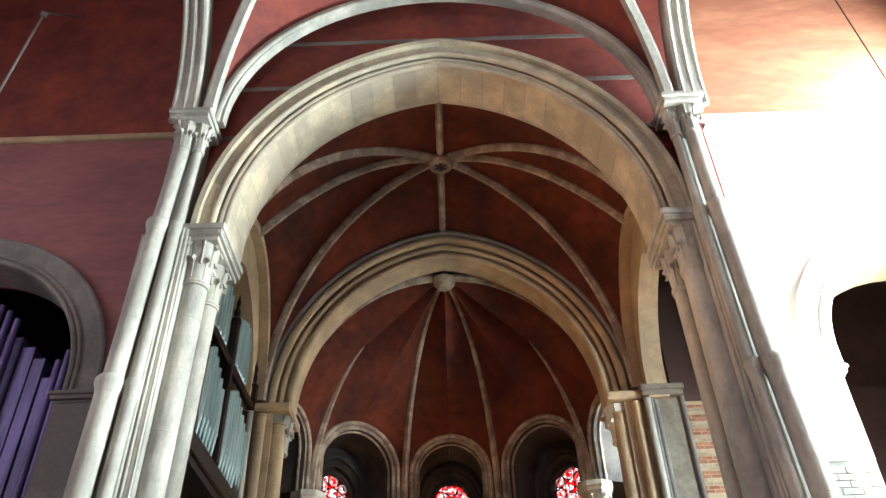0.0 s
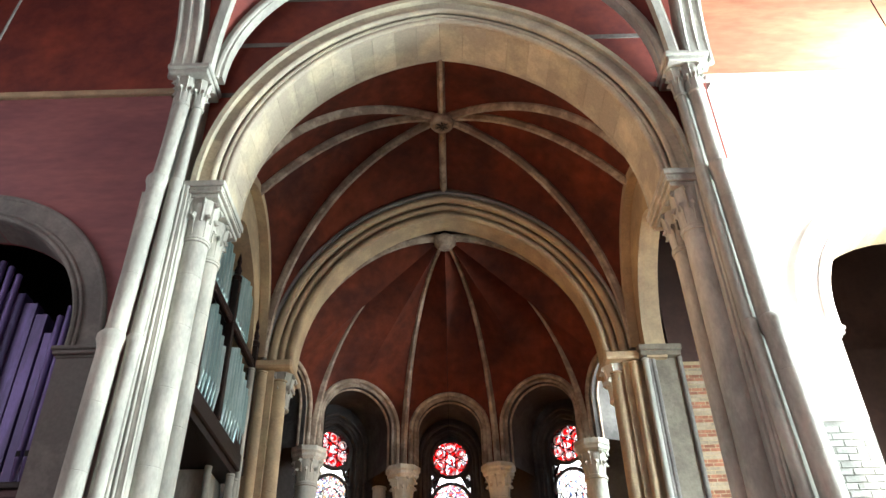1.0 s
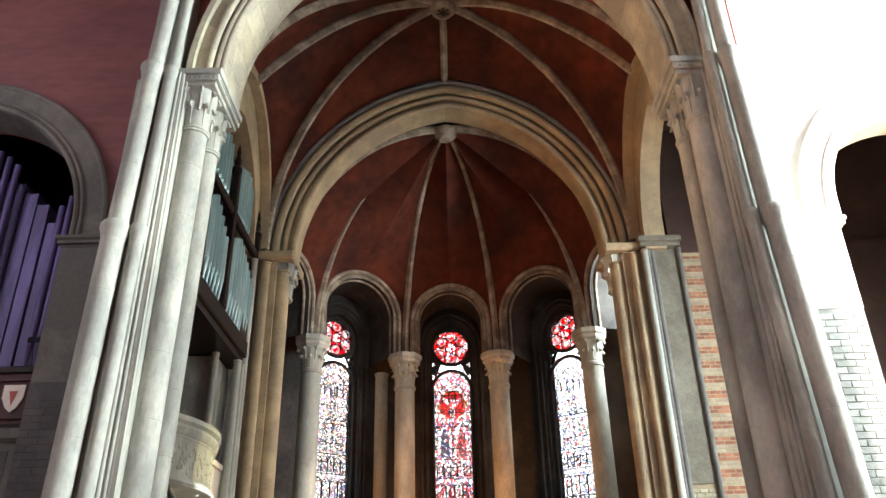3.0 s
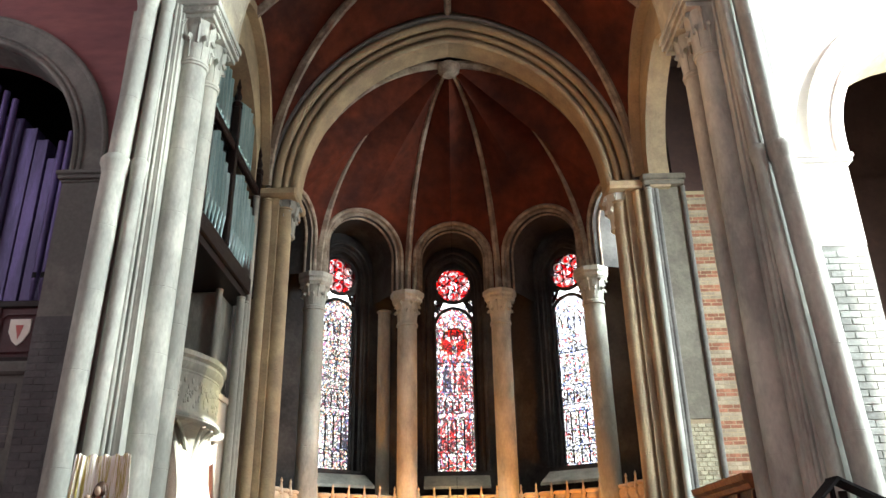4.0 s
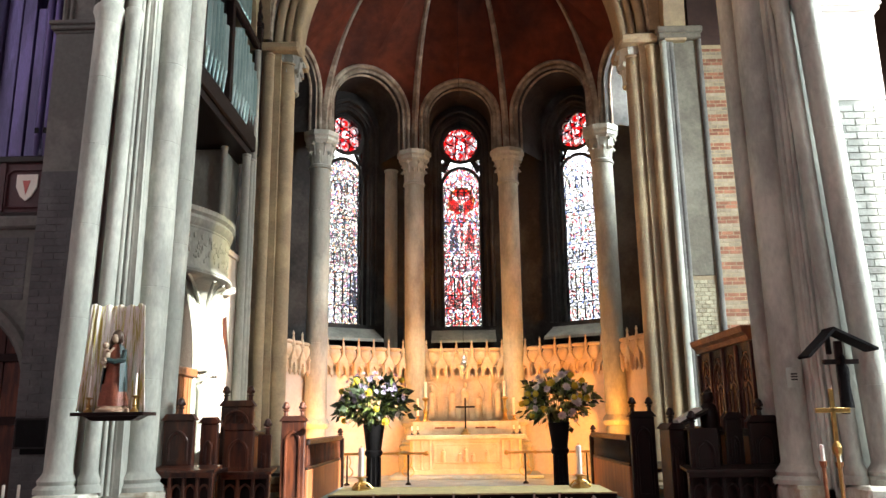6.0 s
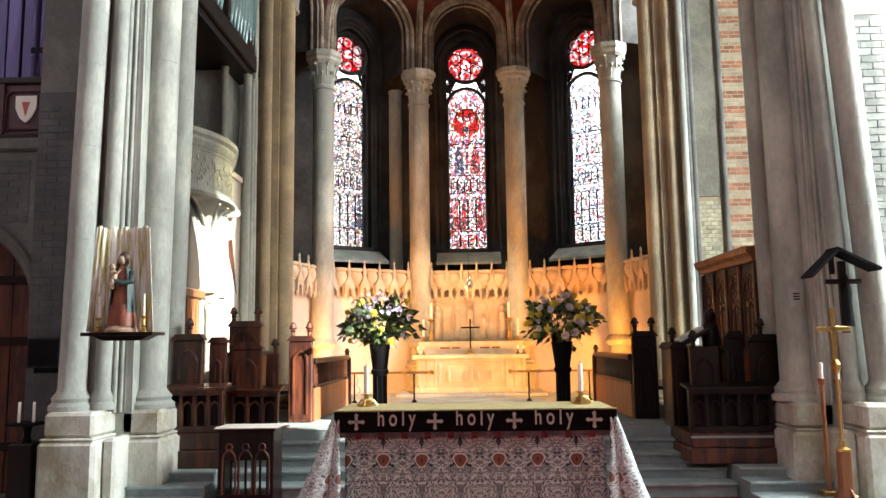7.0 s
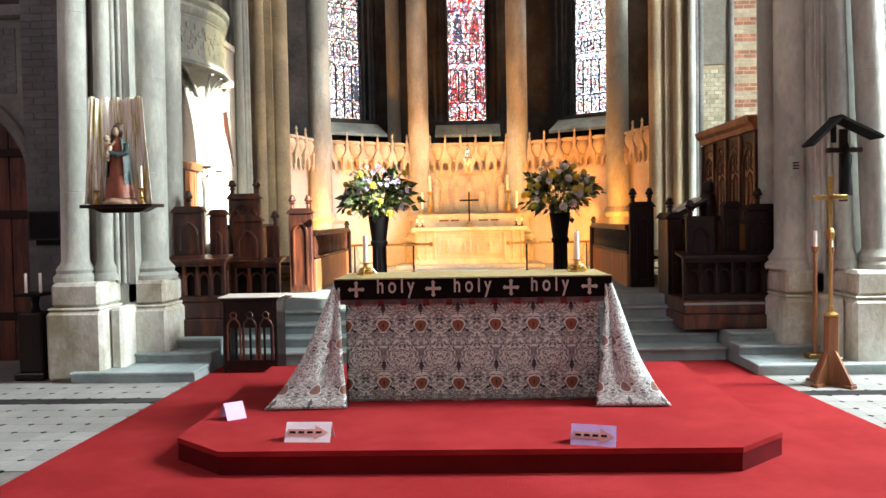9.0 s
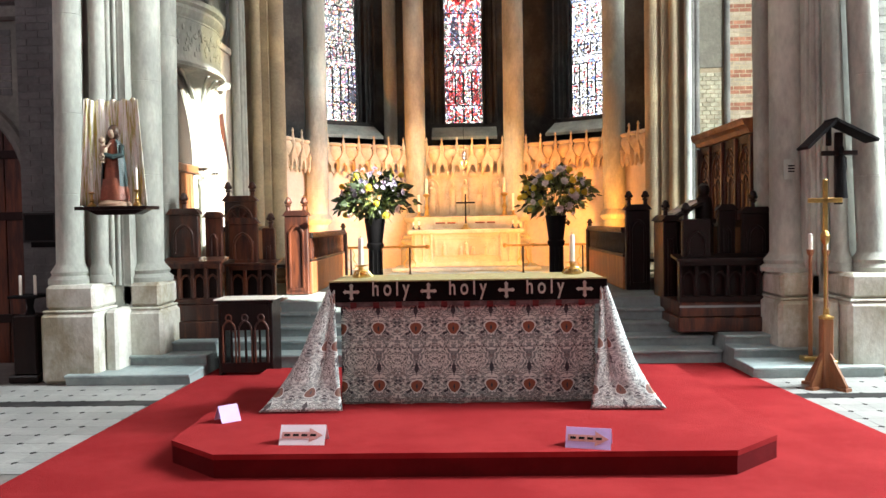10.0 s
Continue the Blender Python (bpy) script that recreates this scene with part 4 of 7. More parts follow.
for s0 in (0.32, 1.75):
    rim_ = [fm @ Vector((0.31 * math.cos(math.pi * (s0 + 0.93 * t / 12)), 7.04 + 0.35 * math.sin(math.pi * (s0 + 0.93 * t / 12)), 0.014)) for t in range(13)]
    part("glory_rim", Geo().sweep(rim_, circ(0.022, 5), ref=(0, -1, 0)), G_GOLD, mw, "golden rim of the glory")

# ---- chancel side walls ----
for sx, nm in ((-1, "north"), (1, "south")):
    g = Geo()
    a, b = sorted((sx * 3.72, sx * 4.3))
    if sx < 0:
        g.box(-4.6, -4.1, 9.7, 11.9, CH, 4.0)
        g.box(-4.6, -3.8, 11.9, 13.1, CH, 4.45)
        g.box(-4.6, -3.76, 11.88, 13.1, 4.4, 4.5, 0.012)
        struct("wall_chancel_pilaster", Geo().box(-4.6, -4.0, 12.3, 13.15, 4.5, 6.3, 0.03), M_STONE, "grey-green stone pilaster under the organ case", "wall")
        struct("wall_chancel_" + nm, g, M_CREAM, "pale plastered chancel wall under the organ", "wall")
        part_y = yz_at(-4.3)
    else:
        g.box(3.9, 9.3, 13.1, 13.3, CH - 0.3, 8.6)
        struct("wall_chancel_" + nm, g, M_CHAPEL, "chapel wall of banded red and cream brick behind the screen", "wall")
    g = Geo()
    wall_with_arch(g, yz_at(sx * 3.72 if sx > 0 else -4.1), 9.6, 13.2, 8.4, 14.0, 1.45, 8.75, 0.5, 11.4, 0.38, 14)
    struct("wall_chancel_upper_" + nm, g, M_STONE_Y, "yellow-grey stone wall arch of the chancel", "wall")

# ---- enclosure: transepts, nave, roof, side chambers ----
# outer walls and roofs are out of view, added to keep stray light out
struct("wall_west", Geo().box(-10.6, 10.6, -13.0, -12.6, -0.3, 16.4), M_MAUVE, "unseen plain painted west wall closing the nave", "wall")
struct("wall_north", Geo().box(-10.6, -10.3, -12.6, 9.5, -0.3, 16.4), M_MAUVE, "unseen plain painted north wall closing the nave", "wall")
# openings are sized to steer the sun onto balcony and transept wall
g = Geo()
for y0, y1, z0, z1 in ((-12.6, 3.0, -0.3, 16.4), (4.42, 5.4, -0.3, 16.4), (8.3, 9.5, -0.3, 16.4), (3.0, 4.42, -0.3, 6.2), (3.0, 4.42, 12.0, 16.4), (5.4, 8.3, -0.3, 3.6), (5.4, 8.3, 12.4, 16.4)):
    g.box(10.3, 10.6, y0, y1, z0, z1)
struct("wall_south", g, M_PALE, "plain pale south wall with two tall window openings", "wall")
# unseen tinted pane added in the first south window's head, dimming the balcony's sun
G_HEAD = glass("sun_dimming_glass", ((0.50, 0.48, 0.38), (0.6, 0.56, 0.42), (0.4, 0.4, 0.36), (0.55, 0.5, 0.4)), 5, 0.01)
sw_ = thing("window_south", "dim tinted glass head of the tall south window", "window", kind="structure")
part("pane", Geo().box(10.44, 10.446, 3.0, 4.42, 10.65, 12.0), G_HEAD, sw_)
part("transom", Geo().box(10.42, 10.48, 3.0, 4.42, 10.6, 10.65), M_STONE, sw_)
# second south window: clear light, mullion, and unseen dark pane added to block sun
G_DARK = glass("sun_blocking_glass", ((0.05, 0.06, 0.05), (0.08, 0.07, 0.05), (0.06, 0.05, 0.06)), 5, 0.01)
sw2 = thing("window_south_second", "tall south window with a mullion and one dark glazed light", "window", kind="structure")
part("pane", Geo().box(10.44, 10.446, 7.0, 8.3, 3.6, 12.4), G_DARK, sw2)
part("mullion", Geo().box(10.4, 10.5, 6.9, 7.0, 3.6, 12.4), M_STONE, sw2)
struct("ceiling", Geo().box(-10.6, 10.6, -13.0, 9.5, 16.4, 16.7), M_RED, "unseen dark red ceiling closing the crossing", "ceiling")
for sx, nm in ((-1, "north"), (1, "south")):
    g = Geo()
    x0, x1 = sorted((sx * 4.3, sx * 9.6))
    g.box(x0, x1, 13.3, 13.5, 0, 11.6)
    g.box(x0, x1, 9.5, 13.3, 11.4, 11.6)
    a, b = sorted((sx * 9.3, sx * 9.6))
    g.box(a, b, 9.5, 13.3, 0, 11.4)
    struct("wall_chamber_" + nm, g, M_DARKVOID if sx < 0 else M_CHAPEL, "side chamber walls behind the arch, coloured dark for shade", "wall")
struct("roof_chancel", Geo().box(-4.7, 4.7, 9.6, 14.2, 14.6, 14.8), M_DARKVOID, "unseen plain roof closing off the vault", "ceiling")

def damask(name, base, vine, fruit, dark, per=0.32, rough=0.85):
    """A woven cloth whose mirrored foliage repeats across and up, with red fruits."""
    m = bpy.data.materials.new(name)
    m.use_nodes = True
    nt = m.node_tree
    N, L = nt.nodes, nt.links
    p = N["Principled BSDF"]
    p.inputs["Roughness"].default_value = rough
    tc = N.new("ShaderNodeTexCoord")
    sp = N.new("ShaderNodeSeparateXYZ")
    L.new(tc.outputs["UV"], sp.inputs[0])

    def op(kind, a, b=None, c=None):
        n = N.new("ShaderNodeMath")
        n.operation = kind
        for i, q in enumerate((a, b, c)):
            if q is None:
                continue
            if isinstance(q, (int, float)):
                n.inputs[i].default_value = q
            else:
                L.new(q, n.inputs[i])
        return n.outputs[0]
    u = op('PINGPONG', sp.outputs[0], per / 2)
    row = op('FLOORED_MODULO', sp.outputs[1], per * 1.55)
    cb = N.new("ShaderNodeCombineXYZ")
    L.new(u, cb.inputs[0])
    L.new(row, cb.inputs[1])
    n1 = N.new("ShaderNodeTexNoise")
    n1.inputs["Scale"].default_value = 14
    n1.inputs["Detail"].default_value = 2
    n1.inputs["Distortion"].default_value = 2.2
    L.new(cb.outputs[0], n1.inputs["Vector"])
    band = op('ABSOLUTE', op('SUBTRACT', n1.outputs[0], 0.5))
    vines = op('LESS_THAN', band, 0.036)
    n2 = N.new("ShaderNodeTexNoise")
    n2.inputs["Scale"].default_value = 26
    n2.inputs["Detail"].default_value = 2
    n2.inputs["Distortion"].default_value = 1.2
    L.new(cb.outputs[0], n2.inputs["Vector"])
    darks = op('GREATER_THAN', n2.outputs[0], 0.585)
    n3 = N.new("ShaderNodeTexNoise")
    n3.inputs["Scale"].default_value = 12
    L.new(cb.outputs[0], n3.inputs["Vector"])
    rose = op('GREATER_THAN', n3.outputs[0], 0.56)
    # a heart-shaped fruit in each repeat
    dv = op('SUBTRACT', row, per * 0.5)
    tilt = op('MULTIPLY', op('ADD', dv, 0.02), 7.0)
    rr = op('SQRT', op('ADD', op('POWER', op('DIVIDE', op('MULTIPLY', u, 1.12), op('ADD', tilt, 0.95)), 2.0), op('POWER', dv, 2.0)))
    fr = op('LESS_THAN', rr, 0.047)
    rim = op('SUBTRACT', op('LESS_THAN', rr, 0.056), fr)
    # rosettes of pale rings between the fruits
    d2 = op('SUBTRACT', row, per * 1.275)
    r2 = op('SQRT', op('ADD', op('POWER', op('MULTIPLY', op('SUBTRACT', u, per / 2), 0.8), 2.0), op('POWER', d2, 2.0)))
    r2 = op('ADD', r2, op('MULTIPLY', op('SUBTRACT', n1.outputs[0], 0.5), 0.12))
    inside = op('LESS_THAN', r2, 0.07)
    ring = op('MULTIPLY', inside, op('GREATER_THAN', op('SINE', op('MULTIPLY', r2, 300.0)), 0.25))
    ground = op('MULTIPLY', op('SUBTRACT', inside, ring), op('GREATER_THAN', n2.outputs[0], 0.46))
    stem = op('LESS_THAN', op('ADD', op('MULTIPLY', u, 2.4), op('ABSOLUTE', op('SUBTRACT', row, per * 0.98))), 0.05)
    core = op('LESS_THAN', op('ADD', op('MULTIPLY', u, 3.0), op('ABSOLUTE', dv)), 0.026)

    def mixc(f, a, b):
        n = N.new("ShaderNodeMix")
        n.data_type = 'RGBA'
        L.new(f, n.inputs[0])
        for i, q in ((6, a), (7, b)):
            if isinstance(q, tuple):
                n.inputs[i].default_value = (*q, 1)
            else:
                L.new(q, n.inputs[i])
        return n.outputs[2]
    c = mixc(rose, base, tuple(0.78 * a + 0.22 * b for a, b in zip(base, (0.2, 0.1, 0.07))))
    c = mixc(darks, c, dark)
    c = mixc(vines, c, vine)
    c = mixc(ring, c, vine)
    c = mixc(ground, c, tuple(0.5 * q for q in base))
    c = mixc(stem, c, dark)
    c = mixc(rim, c, vine)
    c = mixc(fr, c, fruit)
    c = mixc(core, c, dark)
    L.new(c, p.inputs["Base Color"])
    wv = N.new("ShaderNodeTexNoise")
    wv.inputs["Scale"].default_value = 260
    L.new(tc.outputs["UV"], wv.inputs["Vector"])
    b = N.new("ShaderNodeBump")
    b.inputs["Strength"].default_value = 0.3
    b.inputs["Distance"].default_value = 0.004
    L.new(wv.outputs[0], b.inputs["Height"])
    L.new(b.outputs[0], p.inputs["Normal"])
    return m


M_DAMASK = damask("fruit_and_vine_cloth", (0.19, 0.25, 0.235), (0.58, 0.69, 0.62), (0.20, 0.085, 0.045), (0.03, 0.042, 0.05), 0.305)
M_DAMASK_S = damask("pale_vine_cloth", (0.34, 0.40, 0.385), (0.70, 0.78, 0.74), (0.24, 0.14, 0.11), (0.11, 0.11, 0.115), 0.28)


def cloth_grid(name, fn, nu, nv, material, parent, label="", su=1.0, sv=1.0, thick=0.006):
    """A sheet from fn(u, v), with UVs in metres, given a thickness."""
    me = bpy.data.meshes.new(name)
    vs = [fn(i / nu, j / nv) for j in range(nv + 1) for i in range(nu + 1)]
    fs = [(j * (nu + 1) + i, j * (nu + 1) + i + 1, (j + 1) * (nu + 1) + i + 1, (j + 1) * (nu + 1) + i) for j in range(nv) for i in range(nu)]
    me.from_pydata([tuple(v) for v in vs], [], fs)
    uv = me.uv_layers.new(name="UVMap")
    for lp in me.loops:
        uv.data[lp.index].uv = ((lp.vertex_index % (nu + 1)) / nu * su, (lp.vertex_index // (nu + 1)) / nv * sv)
    me.materials.append(material)
    me.shade_smooth()
    ob = new(name, me)
    ob.parent = parent
    md = ob.modifiers.new("thickness", 'SOLIDIFY')
    md.thickness = thick
    md.offset = 0
    if label:
        tagged(ob, label)
    return ob


def lettering(name, text, size, m, material, parent, extrude=0.003):
    cu = bpy.data.curves.new(name, 'FONT')
    cu.body = text
    cu.size = size
    cu.extrude = extrude
    cu.align_x = 'CENTER'
    cu.space_character = 1.5
    cu.offset = 0.0015
    tmp = bpy.data.objects.new(name, cu)
    scene.collection.objects.link(tmp)
    dg = bpy.context.evaluated_depsgraph_get()
    me = bpy.data.meshes.new_from_object(tmp.evaluated_get(dg))
    bpy.data.objects.remove(tmp)
    me.materials.clear()
    me.materials.append(material)
    ob = new(name, me)
    ob.parent = parent
    ob.matrix_local = m
    return ob


# ---- nave altar and what stands on it ----
altar = thing("nave_altar", "wooden nave altar on the red platform", "altar")
part("tabletop", Geo().box(-1.06, 1.06, 6.28, 6.98, 1.09, 1.15, 0.01), M_WOOD, altar)
for sx in (-1, 1):
    for y in (6.34, 6.86):
        part("leg", Geo().box(sx * 0.98 - 0.05, sx * 0.98 + 0.05, y, y + 0.08, 0.168, 1.09, 0.006), M_WOOD, altar)
fr = thing("altar_frontal", "patterned altar frontal woven with vines and red fruits", "altar cloth")
cloth_grid("front_panel", lambda u, v: Vector((-1.03 + 2.06 * u, 6.262 - 0.018 * v + 0.006 * math.sin(u * 22) * v, 1.10 - 0.925 * v - 0.008 * math.sin(u * 31) * v)), 60, 16, M_DAMASK, fr, "", 2.06, -0.93)
part("hem", Geo().box(-1.02, 1.02, 6.236, 6.246, 0.176, 0.188), M_STONE_G, fr)
tc_ = thing("altar_cloth", "green-gold altar cloth with a lettered black band and trailing ends", "altar cloth")
part("top_cloth", Geo().box(-1.11, 1.12, 6.245, 7.0, 1.155, 1.172, 0.006), M_GOLDCLOTH, tc_)
band = part("velvet_band", Geo().box(-1.115, 1.125, 6.222, 6.242, 1.005, 1.168, 0.004), M_VELVET, tc_, "black velvet band with silver gothic letters")
part("gold_edge", Geo().box(-1.115, 1.125, 6.215, 6.245, 1.168, 1.178), M_GOLDCLOTH, tc_)
part("fringe", Geo().box(-1.07, 1.08, 6.226, 6.24, 0.965, 1.004), mat("grey_red_fringe", (0.16, 0.12, 0.115), 0.9, var=0.5, scale=14, grain=160), tc_)
M_TASSEL = mat("dark_red_braid", (0.16, 0.02, 0.02), 0.9, var=0.4, scale=20, grain=120)
for k in range(11):
    part("tassel", Geo().box(-0.945 + 0.184 * k, -0.895 + 0.184 * k, 6.218, 6.226, 0.955, 1.003), M_TASSEL, band)
FR = Matrix(((1, 0, 0, 0), (0, 0, -1, 6.2205), (0, 1, 0, 0), (0, 0, 0, 1)))
M_THREAD = mat("silver_thread", (0.55, 0.52, 0.45), 0.55, 0.2, var=0.2, scale=30, grain=120)
for cx in (-0.617, 0.005, 0.627):
    lettering("lettering", "holy", 0.16, FR @ Matrix.Translation((cx, 1.057, 0)) @ Matrix.Diagonal((0.78, 1.15, 1, 1)), M_THREAD, band)
for cx in (-0.935, -0.31, 0.317, 0.945):
    g = Geo()
    g.obox(Matrix.Translation((cx, 6.219, 1.088)), 0.022, 0.006, 0.11)
    g.obox(Matrix.Translation((cx, 6.219, 1.088)), 0.11, 0.006, 0.022)
    for dx, dz in ((0.05, 0), (-0.05, 0), (0, 0.05), (0, -0.05)):
        g.obox(Matrix.Translation((cx + dx, 6.2185, 1.088 + dz)) @ Matrix.Rotation(math.radians(45), 4, 'Y'), 0.026, 0.006, 0.026)
    part("embroidered_cross", g, M_THREAD, band)
for sx in (-1, 1):
    def drape(u, v, sx=sx):
        top = Vector((sx * (1.075 + 0.045 * min(1, u * 2.2)), 6.235 + 0.5 * max(0, u - 0.35), 1.15))
        # hem runs from the frontal's foot out to the trailing corner and back along the side
        if u < 0.45:
            f = u / 0.45
            hem = Vector((sx * ((0.985 if sx < 0 else 0.94) + (0.655 if sx < 0 else 0.58) * f), 5.97 - 0.02 * f, 0.18))
        else:
            f = (u - 0.45) / 0.55
            hem = Vector((sx * ((1.64 if sx < 0 else 1.52) - 0.22 * f), 5.95 + 1.0 * f, 0.18))
        w = v ** 1.35
        p = top.lerp(hem, v)
        p.x = top.x + (hem.x - top.x) * (0.72 * v + 0.28 * v ** 3.2)
        p.y = top.y + (hem.y - top.y) * v ** 1.3
        p.z = 1.16 + (0.182 - 1.16) * (1 - (1 - v) ** 1.08)
        amp = 0.035 * math.sin(math.pi * min(1, v * 1.1))
        p += Vector((sx * amp * math.sin(u * 21), -amp * math.cos(u * 21) * 0.8, 0))
        return p
    cloth_grid("trailing_end", drape, 40, 30, M_DAMASK_S, tc_, "pale vine-patterned cloth end trailing on the platform", 1.3, 1.2)


def candlestick(x, y, z, h, hc, r, group, label, metal=M_BRASS):
    c = thing("candlestick", label, "candlestick", (x, y, z), group)
    st = Geo().lathe([(r * 3.2, 0), (r * 3.2, 0.012), (r * 1.8, 0.03), (r * 1.2, h * 0.3), (r * 1.9, h * 0.4), (r * 0.9, h * 0.55), (r * 0.9, h * 0.82), (r * 2.6, h * 0.92), (r * 2.6, h * 0.95), (r * 1.1, h)], 0, 0, 14)
    part("stem", st, metal, c, smooth=True)
    part("candle", Geo().lathe([(r * 0.95, h), (r * 0.93, h + hc - 0.008), (r * 0.6, h + hc), (0.002, h + hc - 0.004)], 0, 0, 12), M_WAX, c, "white wax candle", smooth=True)
    part("wick", Geo().lathe([(0.0025, h + hc - 0.006), (0.002, h + hc + 0.015)], 0, 0, 6), M_BLACK, c)
    return c


for x in (-0.92, 0.915):
    c = candlestick(x, 6.72, 1.173, 0.11, 0.235, 0.024, "altar candles", "brass candlestick with a white candle on the nave altar")
    for k in range(3):
        a = k * 2.1 + 0.4
        part("foot", Geo().sweep([Vector((0.02 * math.cos(a), 0.02 * math.sin(a), 0.06)), Vector((0.06 * math.cos(a), 0.06 * math.sin(a), 0.05)), Vector((0.1 * math.cos(a), 0.1 * math.sin(a), 0.006))], circ(0.008, 6)), M_BRASS, c)

# ---- folded cards on the platform ----
M_LILAC = mat("lilac_paper", (0.58, 0.44, 0.80), 0.8, var=0.06, scale=8, grain=80, bump=0.05)
for x, y, r, w, face in ((-1.12, 5.17, -2, 0.31, True), (0.78, 5.03, -14, 0.29, True), (-1.83, 5.77, 38, 0.15, False)):
    cd = thing("folded_card", ("folded white paper sign with a red arrow" if x < -1.0 else "folded lilac paper sign with a red arrow") if face else "small folded lilac paper sign standing on edge", "sign", (x, y, 0.1685), "paper signs", rz=r)
    for s in (-1, 1):
        g = Geo().obox(Matrix.Translation((0, s * 0.04, 0.058)) @ Matrix.Rotation(math.radians(s * 34), 4, 'X'), w, 0.003, 0.14)
        part("leaf", g, M_PAPER if x < -1.0 and face else M_LILAC, cd)
    mf = Matrix.Translation((0, -0.0445, 0.058)) @ Matrix.Rotation(math.radians(-34), 4, 'X') @ Matrix(((1, 0, 0, 0), (0, 0, -1, -0.0005), (0, 1, 0, 0), (0, 0, 0, 1)))
    if face:
        part("arrow", Geo().prism([(-w * 0.45, -0.022), (w * 0.15, -0.022), (w * 0.15, -0.05), (w * 0.45, 0), (w * 0.15, 0.05), (w * 0.15, 0.022), (-w * 0.45, 0.022)], mf, 0.0015), mat("pale_red_print", (0.62, 0.3, 0.28), 0.8, var=0.08), cd, "printed red arrow")
        for k in range(4):
            part("print_bar", Geo().prism([(-w * 0.4 + k * w * 0.19, -0.008), (-w * 0.27 + k * w * 0.19, -0.008), (-w * 0.27 + k * w * 0.19, 0.008), (-w * 0.4 + k * w * 0.19, 0.008)], mf @ Matrix.Translation((0, 0, 0.0016)), 0.001), M_BLACK, cd)


# ---- small traceried stand ----
def pointed_frame(g, m, half, z0, spring, c, r):
    pts = [m @ Vector((-half, z0, 0))] + [m @ Vector((x, z, 0)) for x, z in arch(half, spring, c, 0, 7)] + [m @ Vector((half, z0, 0))]
    return g.sweep(pts, circ(r, 6), ref=m.to_3x3() @ Vector((0, 0, 1)))


cs = thing("prayer_desk", "small dark oak desk with gothic panels and white cloth top", "desk", (-2.41, 8.5, 0.013))
cs.matrix_world = cs.matrix_world @ Matrix.Diagonal((0.93, 0.9, 0.98, 1))
part("top", Geo().box(-0.34, 0.34, -0.26, 0.2, 0.8, 0.835, 0.008), M_WOOD, cs)
part("top_cloth", Geo().box(-0.36, 0.37, -0.28, 0.2, 0.8355, 0.848, 0.004), M_WAX, cs, "white linen top cloth")
for sx in (-1, 1):
    part("side_panel", Geo().box(sx * 0.3 - 0.02, sx * 0.3 + 0.02, -0.24, 0.18, 0.0, 0.8, 0.006), M_WOOD, cs)
part("rail", Geo().box(-0.28, 0.28, -0.24, -0.2, 0.5, 0.8, 0.004), M_WOOD, cs)
part("rail", Geo().box(-0.28, 0.28, -0.24, -0.2, 0.03, 0.14, 0.004), M_WOOD, cs)
for k in range(7):
    part("mullion", Geo().box(-0.25 + k * 0.083 - 0.012, -0.25 + k * 0.083 + 0.012, -0.235, -0.205, 0.14, 0.5, 0.003), M_WOOD, cs)
for k in range(3):
    g = Geo()
    pointed_frame(g, Matrix.Translation((-0.19 + k * 0.19, -0.24, 0)) @ XZ, 0.075, 0.14, 0.5, 0.04, 0.012)
    pts = [Vector((-0.19 + k * 0.19 + 0.035 * math.cos(a * math.pi / 6), -0.243, 0.64 + 0.035 * math.sin(a * math.pi / 6))) for a in range(12)]
    g.sweep(pts, circ(0.01, 5), ref=(0, -1, 0), closed=True)
    part("tracery", g, M_WOOD_R, cs)


# ---- choir stalls ----
def poppyhead(g, x, y, z, r=0.055):
    g.lathe([(0.03, z), (0.026, z + 0.06), (0.05, z + 0.075), (0.03, z + 0.09)], x, y, 8)
    g.ball((x, y, z + 0.09 + r * 0.9), r, 8, 0.8, 1, 1.05)
    for a in range(4):
        g.ball((x + 0.6 * r * math.cos(a * 1.57), y + 0.6 * r * math.sin(a * 1.57), z + 0.1 + r * 0.4), r * 0.45, 6)
    return g


